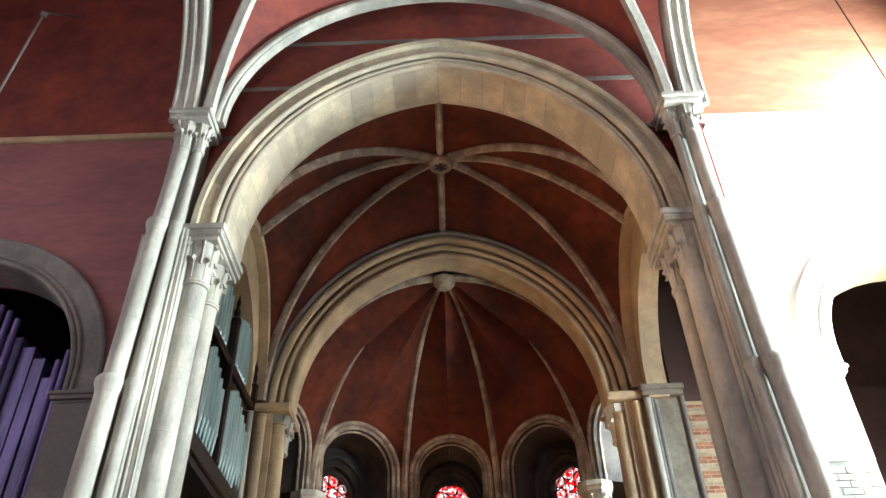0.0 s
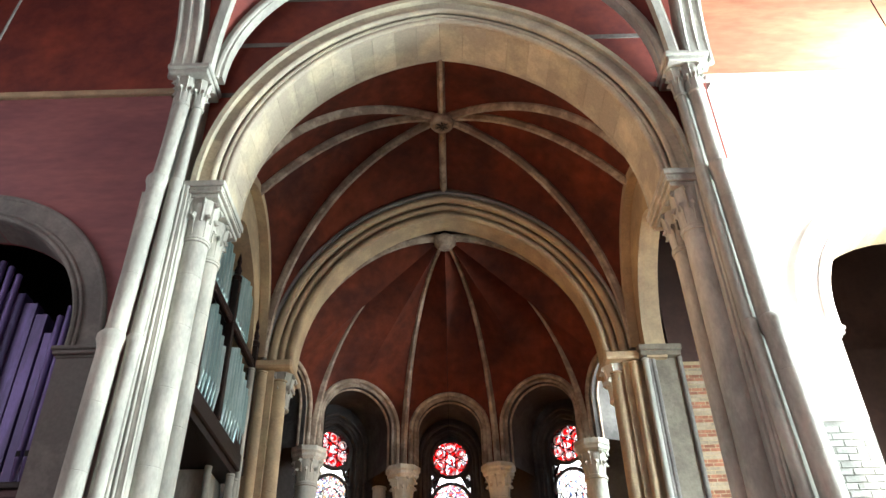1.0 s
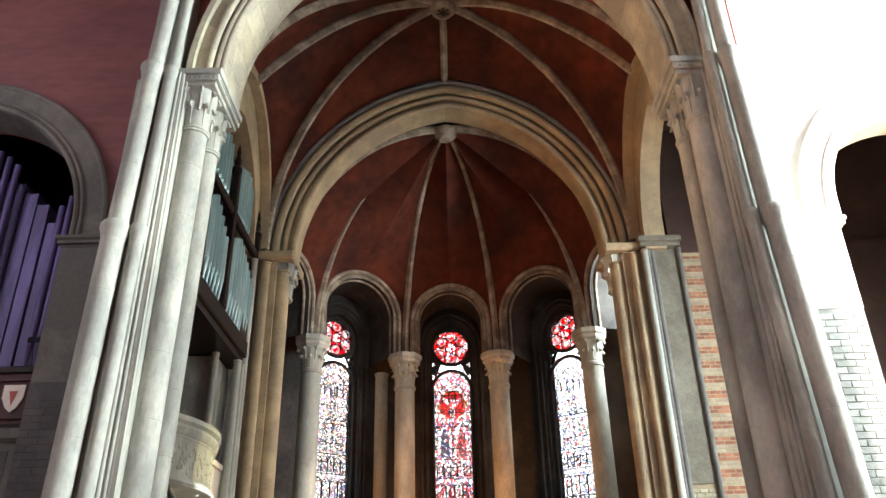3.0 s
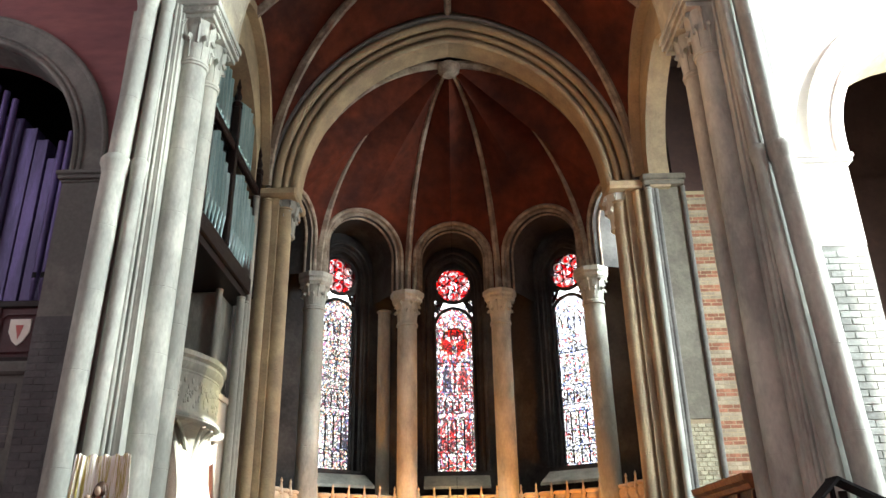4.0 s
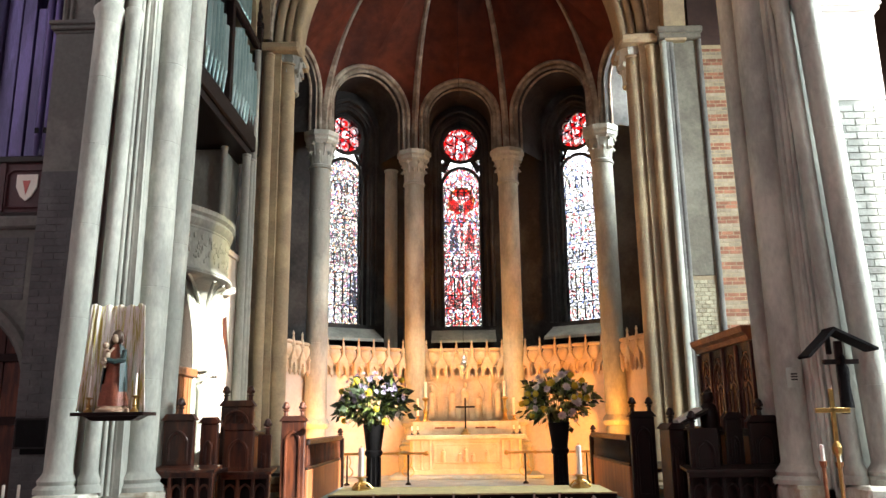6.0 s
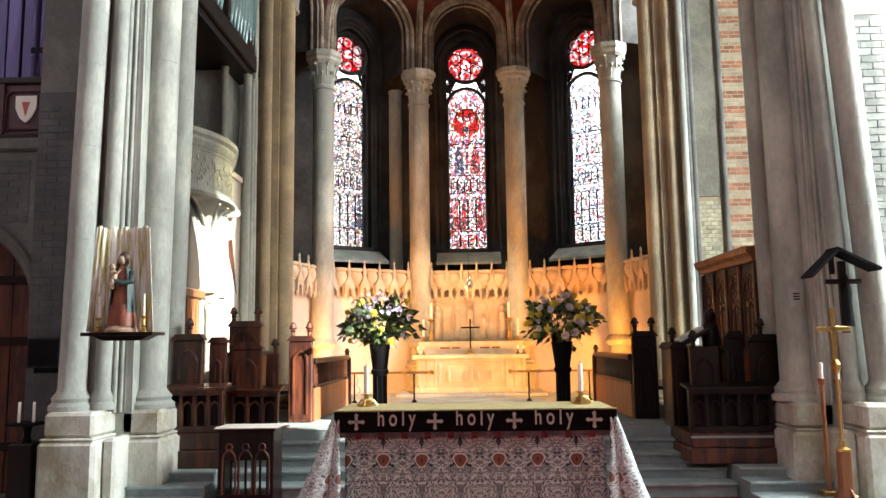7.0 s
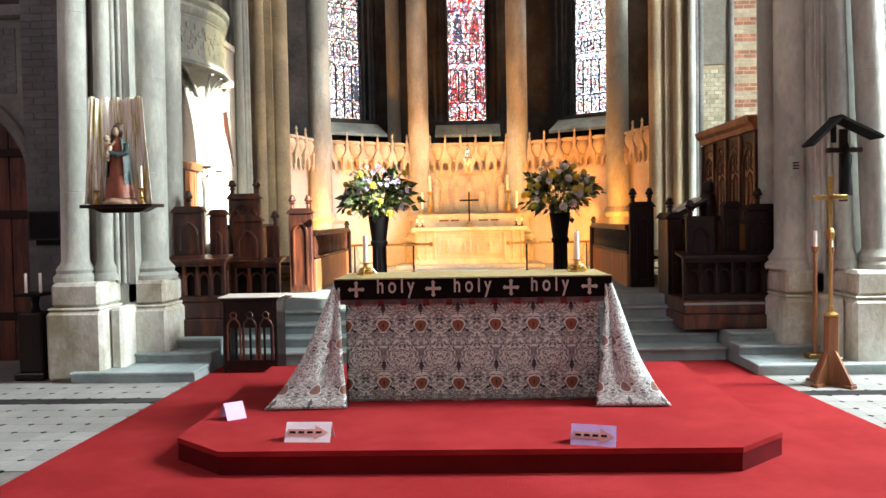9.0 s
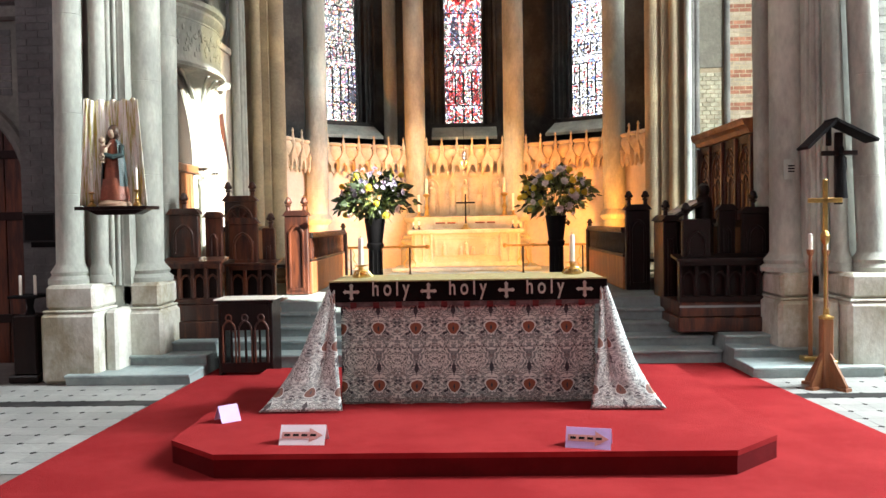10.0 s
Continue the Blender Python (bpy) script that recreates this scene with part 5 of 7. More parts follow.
def stall_block(label, x0, x1, y0, y1, z, h_desk, material, base_h, lit):
    """A clergy stall seen end on: stepped base, traceried desk front and panelled uprights with carved heads."""
    s = thing("choir_stall", label, "choir stall", group="choir stalls")
    w = x1 - x0
    part("base", Geo().box(x0 - 0.02, x1 + 0.02, y0 - 0.04, y1, z, z + base_h * 0.5, 0.012), lit, s)
    part("base", Geo().box(x0, x1, y0, y1, z + base_h * 0.5, z + base_h, 0.012), lit, s)
    zb = z + base_h
    part("desk_rail", Geo().box(x0, x1, y0 - 0.01, y0 + 0.09, zb + h_desk - 0.08, zb + h_desk, 0.01), material, s)
    part("desk_rail", Geo().box(x0, x1, y0, y0 + 0.08, zb, zb + 0.07, 0.008), material, s)
    part("back_board", Geo().box(x0 + 0.02, x1 - 0.02, y0 + 0.12, y0 + 0.15, zb, zb + h_desk - 0.02), M_WOOD, s)
    n = max(3, int(w / 0.16))
    for k in range(n + 1):
        xx = x0 + 0.02 + (w - 0.04) * k / n
        part("stile", Geo().box(xx - 0.018, xx + 0.018, y0, y0 + 0.06, zb + 0.07, zb + h_desk - 0.08, 0.004), material, s)
        if k < n:
            g = Geo()
            pointed_frame(g, Matrix.Translation((xx + (w - 0.04) / n / 2, y0 + 0.025, 0)) @ XZ, (w - 0.04) / n / 2 - 0.02, zb + 0.07, zb + h_desk - 0.24, 0.03, 0.014)
            part("tracery", g, material, s)
    part("desk_top", Geo().obox(Matrix.Translation(((x0 + x1) / 2, y0 + 0.1, zb + h_desk + 0.015)) @ Matrix.Rotation(math.radians(8), 4, 'X'), w + 0.06, 0.3, 0.03), material, s)
    return s, zb


def stall_end(s, x0, x1, y, z0, z1, material, heads=(0, 1), depth=0.08, cap=True):
    e = part("end_panel", Geo().box(x0, x1, y, y + depth, z0, z1, 0.012), material, s, "carved oak end panel")
    g = Geo().box(x0 + 0.05, x1 - 0.05, y - 0.012, y, z0 + 0.06, z0 + 0.11).box(x0 + 0.05, x0 + 0.09, y - 0.012, y, z0 + 0.1, z1 - 0.22).box(x1 - 0.09, x1 - 0.05, y - 0.012, y, z0 + 0.1, z1 - 0.22)
    pointed_frame(g, Matrix.Translation(((x0 + x1) / 2, y - 0.004, 0)) @ XZ, (x1 - x0) / 2 - 0.07, z0 + 0.1, z1 - 0.28, 0.05, 0.02)
    part("panel_tracery", g, material, e)
    if cap:
        part("capping", Geo().prism([(x0 - 0.03, z1), (x1 + 0.03, z1), (x1 - 0.03, z1 + 0.075), (x0 + 0.03, z1 + 0.075)], xz_at(y + depth + 0.02), depth + 0.04), material, e)
    for hd in heads:
        part("poppyhead", poppyhead(Geo(), x0 + 0.05 + (x1 - x0 - 0.1) * hd, y + depth / 2, z1 + (0.07 if cap else 0.0)), material, e, smooth=True)
    return e


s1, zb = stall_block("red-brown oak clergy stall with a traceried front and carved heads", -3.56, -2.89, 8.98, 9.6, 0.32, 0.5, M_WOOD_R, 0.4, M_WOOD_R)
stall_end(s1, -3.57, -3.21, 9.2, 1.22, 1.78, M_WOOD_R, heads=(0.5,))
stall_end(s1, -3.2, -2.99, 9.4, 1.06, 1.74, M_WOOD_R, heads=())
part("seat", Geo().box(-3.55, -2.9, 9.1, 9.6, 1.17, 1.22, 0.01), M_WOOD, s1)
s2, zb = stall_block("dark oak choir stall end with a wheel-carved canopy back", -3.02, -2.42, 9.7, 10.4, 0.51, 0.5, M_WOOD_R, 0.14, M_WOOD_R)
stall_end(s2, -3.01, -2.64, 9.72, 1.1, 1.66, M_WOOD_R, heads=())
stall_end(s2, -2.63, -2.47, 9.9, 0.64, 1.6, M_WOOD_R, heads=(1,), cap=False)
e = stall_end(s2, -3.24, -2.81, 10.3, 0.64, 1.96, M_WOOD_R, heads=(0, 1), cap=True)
g = Geo()
for a in range(5):
    ang = math.pi * a / 4
    g.sweep([Vector((-3.025, 10.265, 1.7)), Vector((-3.025 + 0.17 * math.cos(ang), 10.265, 1.7 + 0.2 * math.sin(ang)))], circ(0.012, 6), ref=(0, -1, 0))
g.sweep([Vector((-3.025 + 0.17 * math.cos(math.pi * a / 10), 10.265, 1.7 + 0.2 * math.sin(math.pi * a / 10))) for a in range(11)], circ(0.018, 6), ref=(0, -1, 0))
part("wheel_tracery", g, M_WOOD_R, e)


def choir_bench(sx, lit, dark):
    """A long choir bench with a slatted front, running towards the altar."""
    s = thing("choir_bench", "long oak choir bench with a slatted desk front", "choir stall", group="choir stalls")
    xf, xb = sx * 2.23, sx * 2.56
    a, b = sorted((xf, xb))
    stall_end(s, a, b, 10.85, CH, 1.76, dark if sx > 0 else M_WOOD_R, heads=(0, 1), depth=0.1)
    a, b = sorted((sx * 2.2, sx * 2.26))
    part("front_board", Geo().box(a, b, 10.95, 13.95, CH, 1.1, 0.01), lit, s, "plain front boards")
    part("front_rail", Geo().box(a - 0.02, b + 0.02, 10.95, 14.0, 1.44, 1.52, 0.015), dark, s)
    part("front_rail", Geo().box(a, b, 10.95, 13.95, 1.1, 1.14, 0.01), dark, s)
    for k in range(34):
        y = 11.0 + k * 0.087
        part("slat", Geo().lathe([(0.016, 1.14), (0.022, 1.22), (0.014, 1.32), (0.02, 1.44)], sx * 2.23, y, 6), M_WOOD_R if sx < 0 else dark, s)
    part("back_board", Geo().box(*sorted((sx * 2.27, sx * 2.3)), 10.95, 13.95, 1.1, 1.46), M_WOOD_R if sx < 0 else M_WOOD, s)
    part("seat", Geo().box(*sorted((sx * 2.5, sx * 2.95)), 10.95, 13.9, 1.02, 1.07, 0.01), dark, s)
    e = part("end_post", Geo().box(*sorted((sx * 2.16, sx * 2.3)), 13.95, 14.05, CH, 1.48, 0.02), dark, s)
    part("poppyhead", poppyhead(Geo(), sx * 2.23, 14.0, 1.46, 0.05), dark, e, smooth=True)
    return s


# north bench in red-brown, south in near-black oak: the sides' light is coloured in
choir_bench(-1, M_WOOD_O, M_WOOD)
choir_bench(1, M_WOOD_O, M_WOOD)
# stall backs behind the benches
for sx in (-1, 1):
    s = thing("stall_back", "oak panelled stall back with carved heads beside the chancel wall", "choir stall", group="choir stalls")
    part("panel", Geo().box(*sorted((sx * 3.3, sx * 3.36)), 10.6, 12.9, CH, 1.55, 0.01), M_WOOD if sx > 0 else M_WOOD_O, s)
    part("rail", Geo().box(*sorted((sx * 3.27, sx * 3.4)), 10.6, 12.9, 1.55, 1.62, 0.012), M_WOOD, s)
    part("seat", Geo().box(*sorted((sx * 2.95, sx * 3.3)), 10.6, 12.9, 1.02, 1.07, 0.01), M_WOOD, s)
# south stalls and desk in near-black oak, shade put into the wood's colour
s3, zb = stall_block("oak clergy stall coloured near-black for shade on a red-brown base", 2.45, 3.57, 8.98, 9.75, 0.32, 0.5, M_WOOD, 0.34, M_WOOD_R)
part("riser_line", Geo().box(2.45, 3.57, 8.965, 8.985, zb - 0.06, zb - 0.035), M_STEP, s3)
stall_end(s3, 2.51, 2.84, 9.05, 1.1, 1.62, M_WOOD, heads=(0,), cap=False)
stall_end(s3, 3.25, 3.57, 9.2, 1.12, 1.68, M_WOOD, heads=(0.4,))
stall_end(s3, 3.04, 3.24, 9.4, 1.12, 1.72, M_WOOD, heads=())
s4 = thing("choir_stall", "oak choir stall end coloured near-black for shade with a rounded head", "choir stall", group="choir stalls")
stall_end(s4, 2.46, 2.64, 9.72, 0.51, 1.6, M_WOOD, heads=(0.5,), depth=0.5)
lc = thing("reading_desk", "oak reading desk coloured near-black for shade with an open book on its slope", "lectern", (2.82, 10.1, CH))
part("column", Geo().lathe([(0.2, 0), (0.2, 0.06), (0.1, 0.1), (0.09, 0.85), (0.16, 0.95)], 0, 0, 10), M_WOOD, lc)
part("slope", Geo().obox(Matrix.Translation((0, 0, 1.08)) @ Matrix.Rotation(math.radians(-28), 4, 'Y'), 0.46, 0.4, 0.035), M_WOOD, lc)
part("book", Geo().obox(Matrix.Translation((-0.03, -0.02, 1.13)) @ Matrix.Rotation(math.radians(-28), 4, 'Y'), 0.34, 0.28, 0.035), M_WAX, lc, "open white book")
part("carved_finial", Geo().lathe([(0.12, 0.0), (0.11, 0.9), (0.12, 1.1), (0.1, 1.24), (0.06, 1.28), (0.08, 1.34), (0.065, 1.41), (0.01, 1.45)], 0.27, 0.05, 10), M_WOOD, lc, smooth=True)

# ---- flower stands ----
M_LEAF = mat("dark_leaf", (0.05, 0.085, 0.035), 0.5, var=0.4, scale=9, grain=60, island=0.4)
M_LEAF2 = mat("light_leaf", (0.22, 0.31, 0.09), 0.5, var=0.3, scale=9, grain=60, island=0.4)
M_FW = mat("white_petal", (0.78, 0.78, 0.80), 0.6, var=0.15, scale=20, grain=90, island=0.1)
M_FL = mat("lilac_petal", (0.52, 0.49, 0.66), 0.6, var=0.2, scale=20, grain=90, island=0.25)
M_FY = mat("yellow_petal", (0.72, 0.62, 0.05), 0.6, var=0.2, scale=20, grain=90, island=0.15)


def bloom(g, c, r, n, rnd, cup=0.35):
    for ring in range(3):
        for i in range(n):
            a = 2 * math.pi * (i + 0.5 * ring) / n
            d = Vector((math.cos(a), math.sin(a), 0)).lerp(Vector((0, 0, 1)), cup + 0.2 * ring).normalized()
            u = d.cross(Vector((0, 0, 1))).normalized() * r * 0.33
            tip = c + d * r * (1 - 0.2 * ring)
            mid = c + d * r * 0.55 + Vector((0, 0, 0.05 * r))
            g.add([c, mid + u, tip, mid - u], [(0, 1, 2), (0, 2, 3)])
    return g


def flower_stand(x, y, seed, leaves, blooms, label):
    rnd = random.Random(seed)
    f = thing("flower_arrangement", label, "flowers", (x, y, CH), "flower stands")
    pr = [(0.13, 0), (0.13, 0.03), (0.09, 0.06), (0.085, 0.1), (0.09, 0.62), (0.12, 0.66), (0.125, 0.7), (0.105, 0.72), (0.145, 1.02), (0.15, 1.06), (0.13, 1.06), (0.12, 0.98)]
    v = part("vase", Geo().lathe(pr, 0, 0, 20), M_BLACK, f, "glossy black fluted vase", smooth=True)
    for k in range(10):
        a = 2 * math.pi * k / 10
        part("flute", Geo().lathe([(0.012, 0.1), (0.012, 0.62)], 0.09 * math.cos(a), 0.09 * math.sin(a), 5), M_BLACK, v)
    ctr = Vector((0, 0, 1.36))
    for material, n, ln in ((M_LEAF, leaves[0], 0.125), (M_LEAF2, leaves[1], 0.1)):
        g = Geo()
        for k in range(n):
            d = Vector((rnd.gauss(0, 1), rnd.gauss(0, 0.8), rnd.gauss(0.1, 0.75))).normalized()
            r = rnd.uniform(0.14, 0.44) * (1.0 + 0.35 * max(0, math.sin(5 * math.atan2(d.z, d.x) + seed))) * (1.05 if abs(d.z) < 0.5 else 0.82)
            c = ctr + Vector((d.x * r, d.y * r * 0.8, d.z * r * 0.8))
            if c.z < 1.0:
                c.z = rnd.uniform(1.0, 1.15)
            out = (d + Vector((rnd.uniform(-.6, .6), rnd.uniform(-.6, .6), rnd.uniform(-.6, .4)))).normalized()
            sd = out.cross(Vector((rnd.uniform(-1, 1), rnd.uniform(-1, 1), rnd.uniform(0, 1)))).normalized()
            L_ = ln * rnd.uniform(0.7, 1.3)
            up = out.cross(sd) * L_ * 0.08
            g.add([c, c + out * L_ * 0.4 + sd * L_ * 0.34 - up, c + out * L_ + up * 0, c + out * L_ * 0.4 - sd * L_ * 0.34 - up, c + out * L_ * 0.45 + up], [(0, 1, 4), (1, 2, 4), (2, 3, 4), (3, 0, 4)])
        part("foliage", g, material, f, "dark glossy leaves" if material is M_LEAF else "lighter green leaves")
    g = Geo()
    for k in range(36):
        d = Vector((rnd.gauss(0, 1), rnd.gauss(0, 0.8), rnd.gauss(0.2, 0.7))).normalized()
        e = ctr + Vector((d.x * 0.5, d.y * 0.4, d.z * 0.44))
        g.sweep([Vector((d.x * 0.05, d.y * 0.05, 1.05)), (ctr + e) / 2, e], circ(0.005, 4))
    part("greenery", g, M_LEAF2, f)
    for material, n, r, cnt in ((M_FW, 9, 0.066, blooms[0]), (M_FL, 7, 0.047, blooms[1]), (M_FY, 10, 0.058, blooms[2])):
        for k in range(cnt):
            d = Vector((rnd.gauss(0, 1), -abs(rnd.gauss(0.5, 0.6)), rnd.gauss(0.25, 0.6))).normalized()
            if material is M_FL:
                d = Vector((rnd.gauss(0.1, 0.7), -abs(rnd.gauss(0.4, 0.5)), abs(rnd.gauss(0.6, 0.4)))).normalized()
            q_ = rnd.uniform(0.7, 1.15)
            c = ctr + Vector((d.x * 0.45 * q_, d.y * 0.44, d.z * 0.42 * q_))
            c.z = max(c.z, 1.1)
            g = Geo()
            bloom(g, Vector((0, 0, 0)), r * rnd.uniform(0.8, 1.25), n, rnd)
            if material is M_FY:
                g.ball((0, 0, 0.01), r * 0.75, 6)
            q = Vector((0, 0, 1)).rotation_difference(d).to_matrix().to_4x4()
            ob = part("bloom", g, material, f)
            ob.matrix_local = Matrix.Translation(c) @ q
    return f


flower_stand(-1.29, 10.95, 3, (360, 300), (10, 42, 9), "tall black pedestal vase of dark leaves, lilac sprays and yellow flowers")
flower_stand(1.27, 10.95, 8, (170, 420), (30, 8, 16), "tall black pedestal vase of bright green leaves, white and yellow flowers")


# ---- sanctuary: dado, crest, reredos, high altar ----
def bay_frame(i, out):
    mid, e, nrm, w = BAYS[i]
    e = -e if e.x < 0 else e
    o = Vector((mid.x, mid.y, 0)) + nrm * out
    return Matrix(((e.x, 0, -nrm.x, o.x), (e.y, 0, -nrm.y, o.y), (0, 1, 0, 0), (0, 0, 0, 1))), w


for i in range(5):
    m, w = bay_frame(i, 0.22)
    hw = w + (0.12 if i in (1, 2, 3) else 0.25)
    d = thing("sanctuary_dado", "cream plastered sanctuary wall with a carved stone crest of arches and pinnacles", "wall", group="sanctuary dado", kind="structure")
    part("dado", Geo().prism([(-hw, CH), (hw, CH), (hw, 2.72), (-hw, 2.72)], m @ Matrix.Translation((0, 0, -0.12)), 0.12), M_CREAM, d)
    part("ledge", Geo().prism([(-hw, 1.62), (hw, 1.62), (hw, 1.7), (-hw, 1.7)], m, 0.05), M_CREAM, d)
    cr = part("crest", Geo().prism([(-hw, 2.98), (hw, 2.98), (hw, 3.04), (-hw, 3.04)], m @ Matrix.Translation((0, 0, -0.1)), 0.22), M_CARVED, d, "carved stone crest")
    part("crest_back", Geo().prism([(-hw, 2.72), (hw, 2.72), (hw, 2.98), (-hw, 2.98)], m @ Matrix.Translation((0, 0, -0.16)), 0.05), M_CARVED, cr)
    n = max(3, int(round(2 * hw / 0.36)))
    st = 2 * hw / n

    def up_at(cx, out):
        return m @ Matrix(((1, 0, 0, cx), (0, 0, 1, 0), (0, -1, 0, out), (0, 0, 0, 1)))
    for k in range(n):
        cx = -hw + st * (k + 0.5)
        # swelling drum between two gables, under a flared rim
        part("canopy", Geo().lathe([(0.07, 2.96), (0.11, 3.0), (0.15, 3.07), (0.162, 3.14), (0.15, 3.21), (0.13, 3.24), (0.165, 3.265), (0.17, 3.3), (0.14, 3.32), (0.01, 3.325)], m=up_at(cx, 0.06), n=12), M_CARVED, cr, smooth=True)
        g = Geo()
        pointed_frame(g, m @ Matrix.Translation((cx, 0, 0.12)), st * 0.17, 2.74, 2.85, 0.03, 0.018)
        part("crest_arch", g, M_CARVED, cr)
    for k in range(n + 1):
        cx = -hw + st * k
        if i in (1, 2, 3) and k in (0, n):
            continue
        # gabled niche with a pointed opening, carried up as a pinnacle
        g = Geo()
        g.prism([(cx - 0.11, 2.72), (cx - 0.06, 2.72), (cx - 0.06, 2.83), (cx, 2.91), (cx + 0.06, 2.83), (cx + 0.06, 2.72), (cx + 0.11, 2.72), (cx + 0.11, 2.97), (cx + 0.03, 3.12), (cx - 0.03, 3.12), (cx - 0.11, 2.97)], m @ Matrix.Translation((0, 0, 0.12)), 0.07)
        g.prism([(cx - 0.13, 2.955), (cx + 0.13, 2.955), (cx + 0.13, 2.985), (cx - 0.13, 2.985)], m @ Matrix.Translation((0, 0, 0.11)), 0.1)
        part("gablet", g, M_CARVED, cr)
        part("pinnacle", Geo().lathe([(0.038, 3.08), (0.036, 3.2), (0.052, 3.21), (0.046, 3.24), (0.015, 3.42), (0.027, 3.44), (0.021, 3.465), (0.004, 3.51)], n=6, m=up_at(cx, 0.16)), M_CARVED, cr)
        for q in (-0.105, 0.105):
            part("drop", Geo().lathe([(0.004, 2.65), (0.026, 2.69), (0.034, 2.74), (0.02, 2.78)], n=6, m=up_at(cx + q, 0.16)), M_CARVED, cr)

m, w = bay_frame(2, 0.22)
rr = thing("reredos", "carved cream stone reredos with three relief panels", "reredos")
part("panel", Geo().prism([(-0.95, 1.72), (0.95, 1.72), (0.95, 2.72), (-0.95, 2.72)], m, 0.03), M_CARVED, rr)
for z0, z1 in ((1.72, 1.8), (2.64, 2.72)):
    part("frame_rail", Geo().prism([(-0.95, z0), (0.95, z0), (0.95, z1), (-0.95, z1)], m @ Matrix.Translation((0, 0, 0.028)), 0.06), M_CARVED, rr)
for x in (-0.93, -0.53, 0.53, 0.93):
    part("frame_stile", Geo().prism([(x - 0.035, 1.8), (x + 0.035, 1.8), (x + 0.035, 2.64), (x - 0.035, 2.64)], m @ Matrix.Translation((0, 0, 0.028)), 0.055), M_CARVED, rr)


def robed(g, h, w, cx=0.0, cz=0.0, m=Matrix.Identity(4), n=10, depth=0.6):
    """A plain upright draped form."""
    pr = [(w * 0.5, 0), (w * 0.47, h * 0.1), (w * 0.36, h * 0.45), (w * 0.42, h * 0.62), (w * 0.4, h * 0.76), (w * 0.2, h * 0.82), (w * 0.13, h * 0.845), (w * 0.2, h * 0.89), (w * 0.21, h * 0.94), (w * 0.12, h * 0.99), (0.003, h)]
    return g.lathe(pr, n=n, m=m @ Matrix.Translation((cx, cz, 0)) @ Matrix(((1, 0, 0, 0), (0, 0, 1, 0), (0, -depth, 0, 0.02), (0, 0, 0, 1))))


for cx, h, ww in ((-0.74, 0.72, 0.24), (-0.28, 0.7, 0.22), (0.0, 0.76, 0.24), (0.3, 0.55, 0.22), (0.74, 0.72, 0.24)):
    part("relief_figure", robed(Geo(), h, ww * 0.85, cx, 1.81, m @ Matrix.Translation((0, 0, 0.05)), 12, 1.0), M_CARVED, rr, smooth=True)
for cx in (-0.74, 0.74):
    g = Geo()
    pointed_frame(g, m @ Matrix.Translation((cx, 0, 0.06)), 0.15, 1.8, 2.38, 0.06, 0.016)
    part("niche_arch", g, M_CARVED, rr)
g = Geo()
pointed_frame(g, m @ Matrix.Translation((0, 0, 0.06)), 0.42, 1.8, 2.3, 0.1, 0.014)
part("niche_arch", g, M_CARVED, rr)

ha = thing("high_altar", "carved pale stone high altar with relief panels", "altar")
part("step", Geo().box(-1.5, 1.5, 15.5, 16.9, CH, CH + 0.07, 0.012), M_STEP, ha)
part("body", Geo().box(-1.12, 1.12, 15.95, 16.75, CH + 0.07, 1.38), M_CARVED, ha)
part("mensa", Geo().box(-1.2, 1.2, 15.88, 16.8, 1.38, 1.47, 0.02), M_CARVED, ha)
part("plinth", Geo().box(-1.16, 1.16, 15.92, 15.96, CH + 0.07, 0.8, 0.01), M_CARVED, ha)
for x0, x1, z0, z1 in ((-0.62, 0.62, 0.92, 0.95), (-0.62, 0.62, 1.27, 1.3), (-0.65, -0.6, 0.92, 1.3), (0.6, 0.65, 0.92, 1.3)):
    part("panel_frame", Geo().box(x0, x1, 15.925, 15.95, z0, z1, 0.004), M_CARVED, ha)
for sx in (-1, 1):
    for k in range(3):
        part("pilaster", Geo().lathe([(0.035, 0.8), (0.025, 0.86), (0.025, 1.3), (0.04, 1.37)], sx * (0.72 + 0.17 * k), 15.94, 8), M_CARVED, ha)
    pts = [Vector((sx * (0.9 + 0.07 * math.cos(a * math.pi / 8)), 15.93, 1.08 + 0.09 * math.sin(a * math.pi / 8))) for a in range(16)]
    part("relief", Geo().sweep(pts, circ(0.012, 5), ref=(0, -1, 0), closed=True), M_CARVED, ha)
mr_ = Matrix(((1, 0, 0, 0), (0, 0, -1, 15.95), (0, 1, 0, 0), (0, 0, 0, 1)))
for cx, h in ((-0.45, 0.26), (-0.12, 0.2), (0.0, 0.3), (0.14, 0.18), (0.42, 0.24)):
    part("relief_figure", robed(Geo(), h, 0.1, cx, 0.95, mr_, 8, 0.9), M_CARVED, ha, smooth=True)
gr = part("gradine", Geo().box(-1.1, 1.1, 16.45, 16.8, 1.47, 1.74, 0.012), M_CARVED, ha, "retable shelf with faded lettering")
for cx in (-0.42, 0.42):
    part("panel_frame", Geo().box(cx - 0.27, cx + 0.27, 16.435, 16.45, 1.53, 1.68, 0.004), M_CARVED, gr)
    for k in range(2):
        part("letter_bar", Geo().box(cx - 0.22 + k * 0.25, cx - 0.02 + k * 0.22, 16.428, 16.4355, 1.59, 1.625), mat("faded_red_letters", (0.3, 0.1, 0.05), 0.8), gr)
ac = thing("altar_cross", "dark metal cross on a stepped foot on the high altar", "cross", (0.0, 16.35, 1.471))
part("foot", Geo().lathe([(0.1, 0), (0.1, 0.03), (0.06, 0.05), (0.045, 0.1), (0.02, 0.12)], 0, 0, 6), M_BRASS, ac)
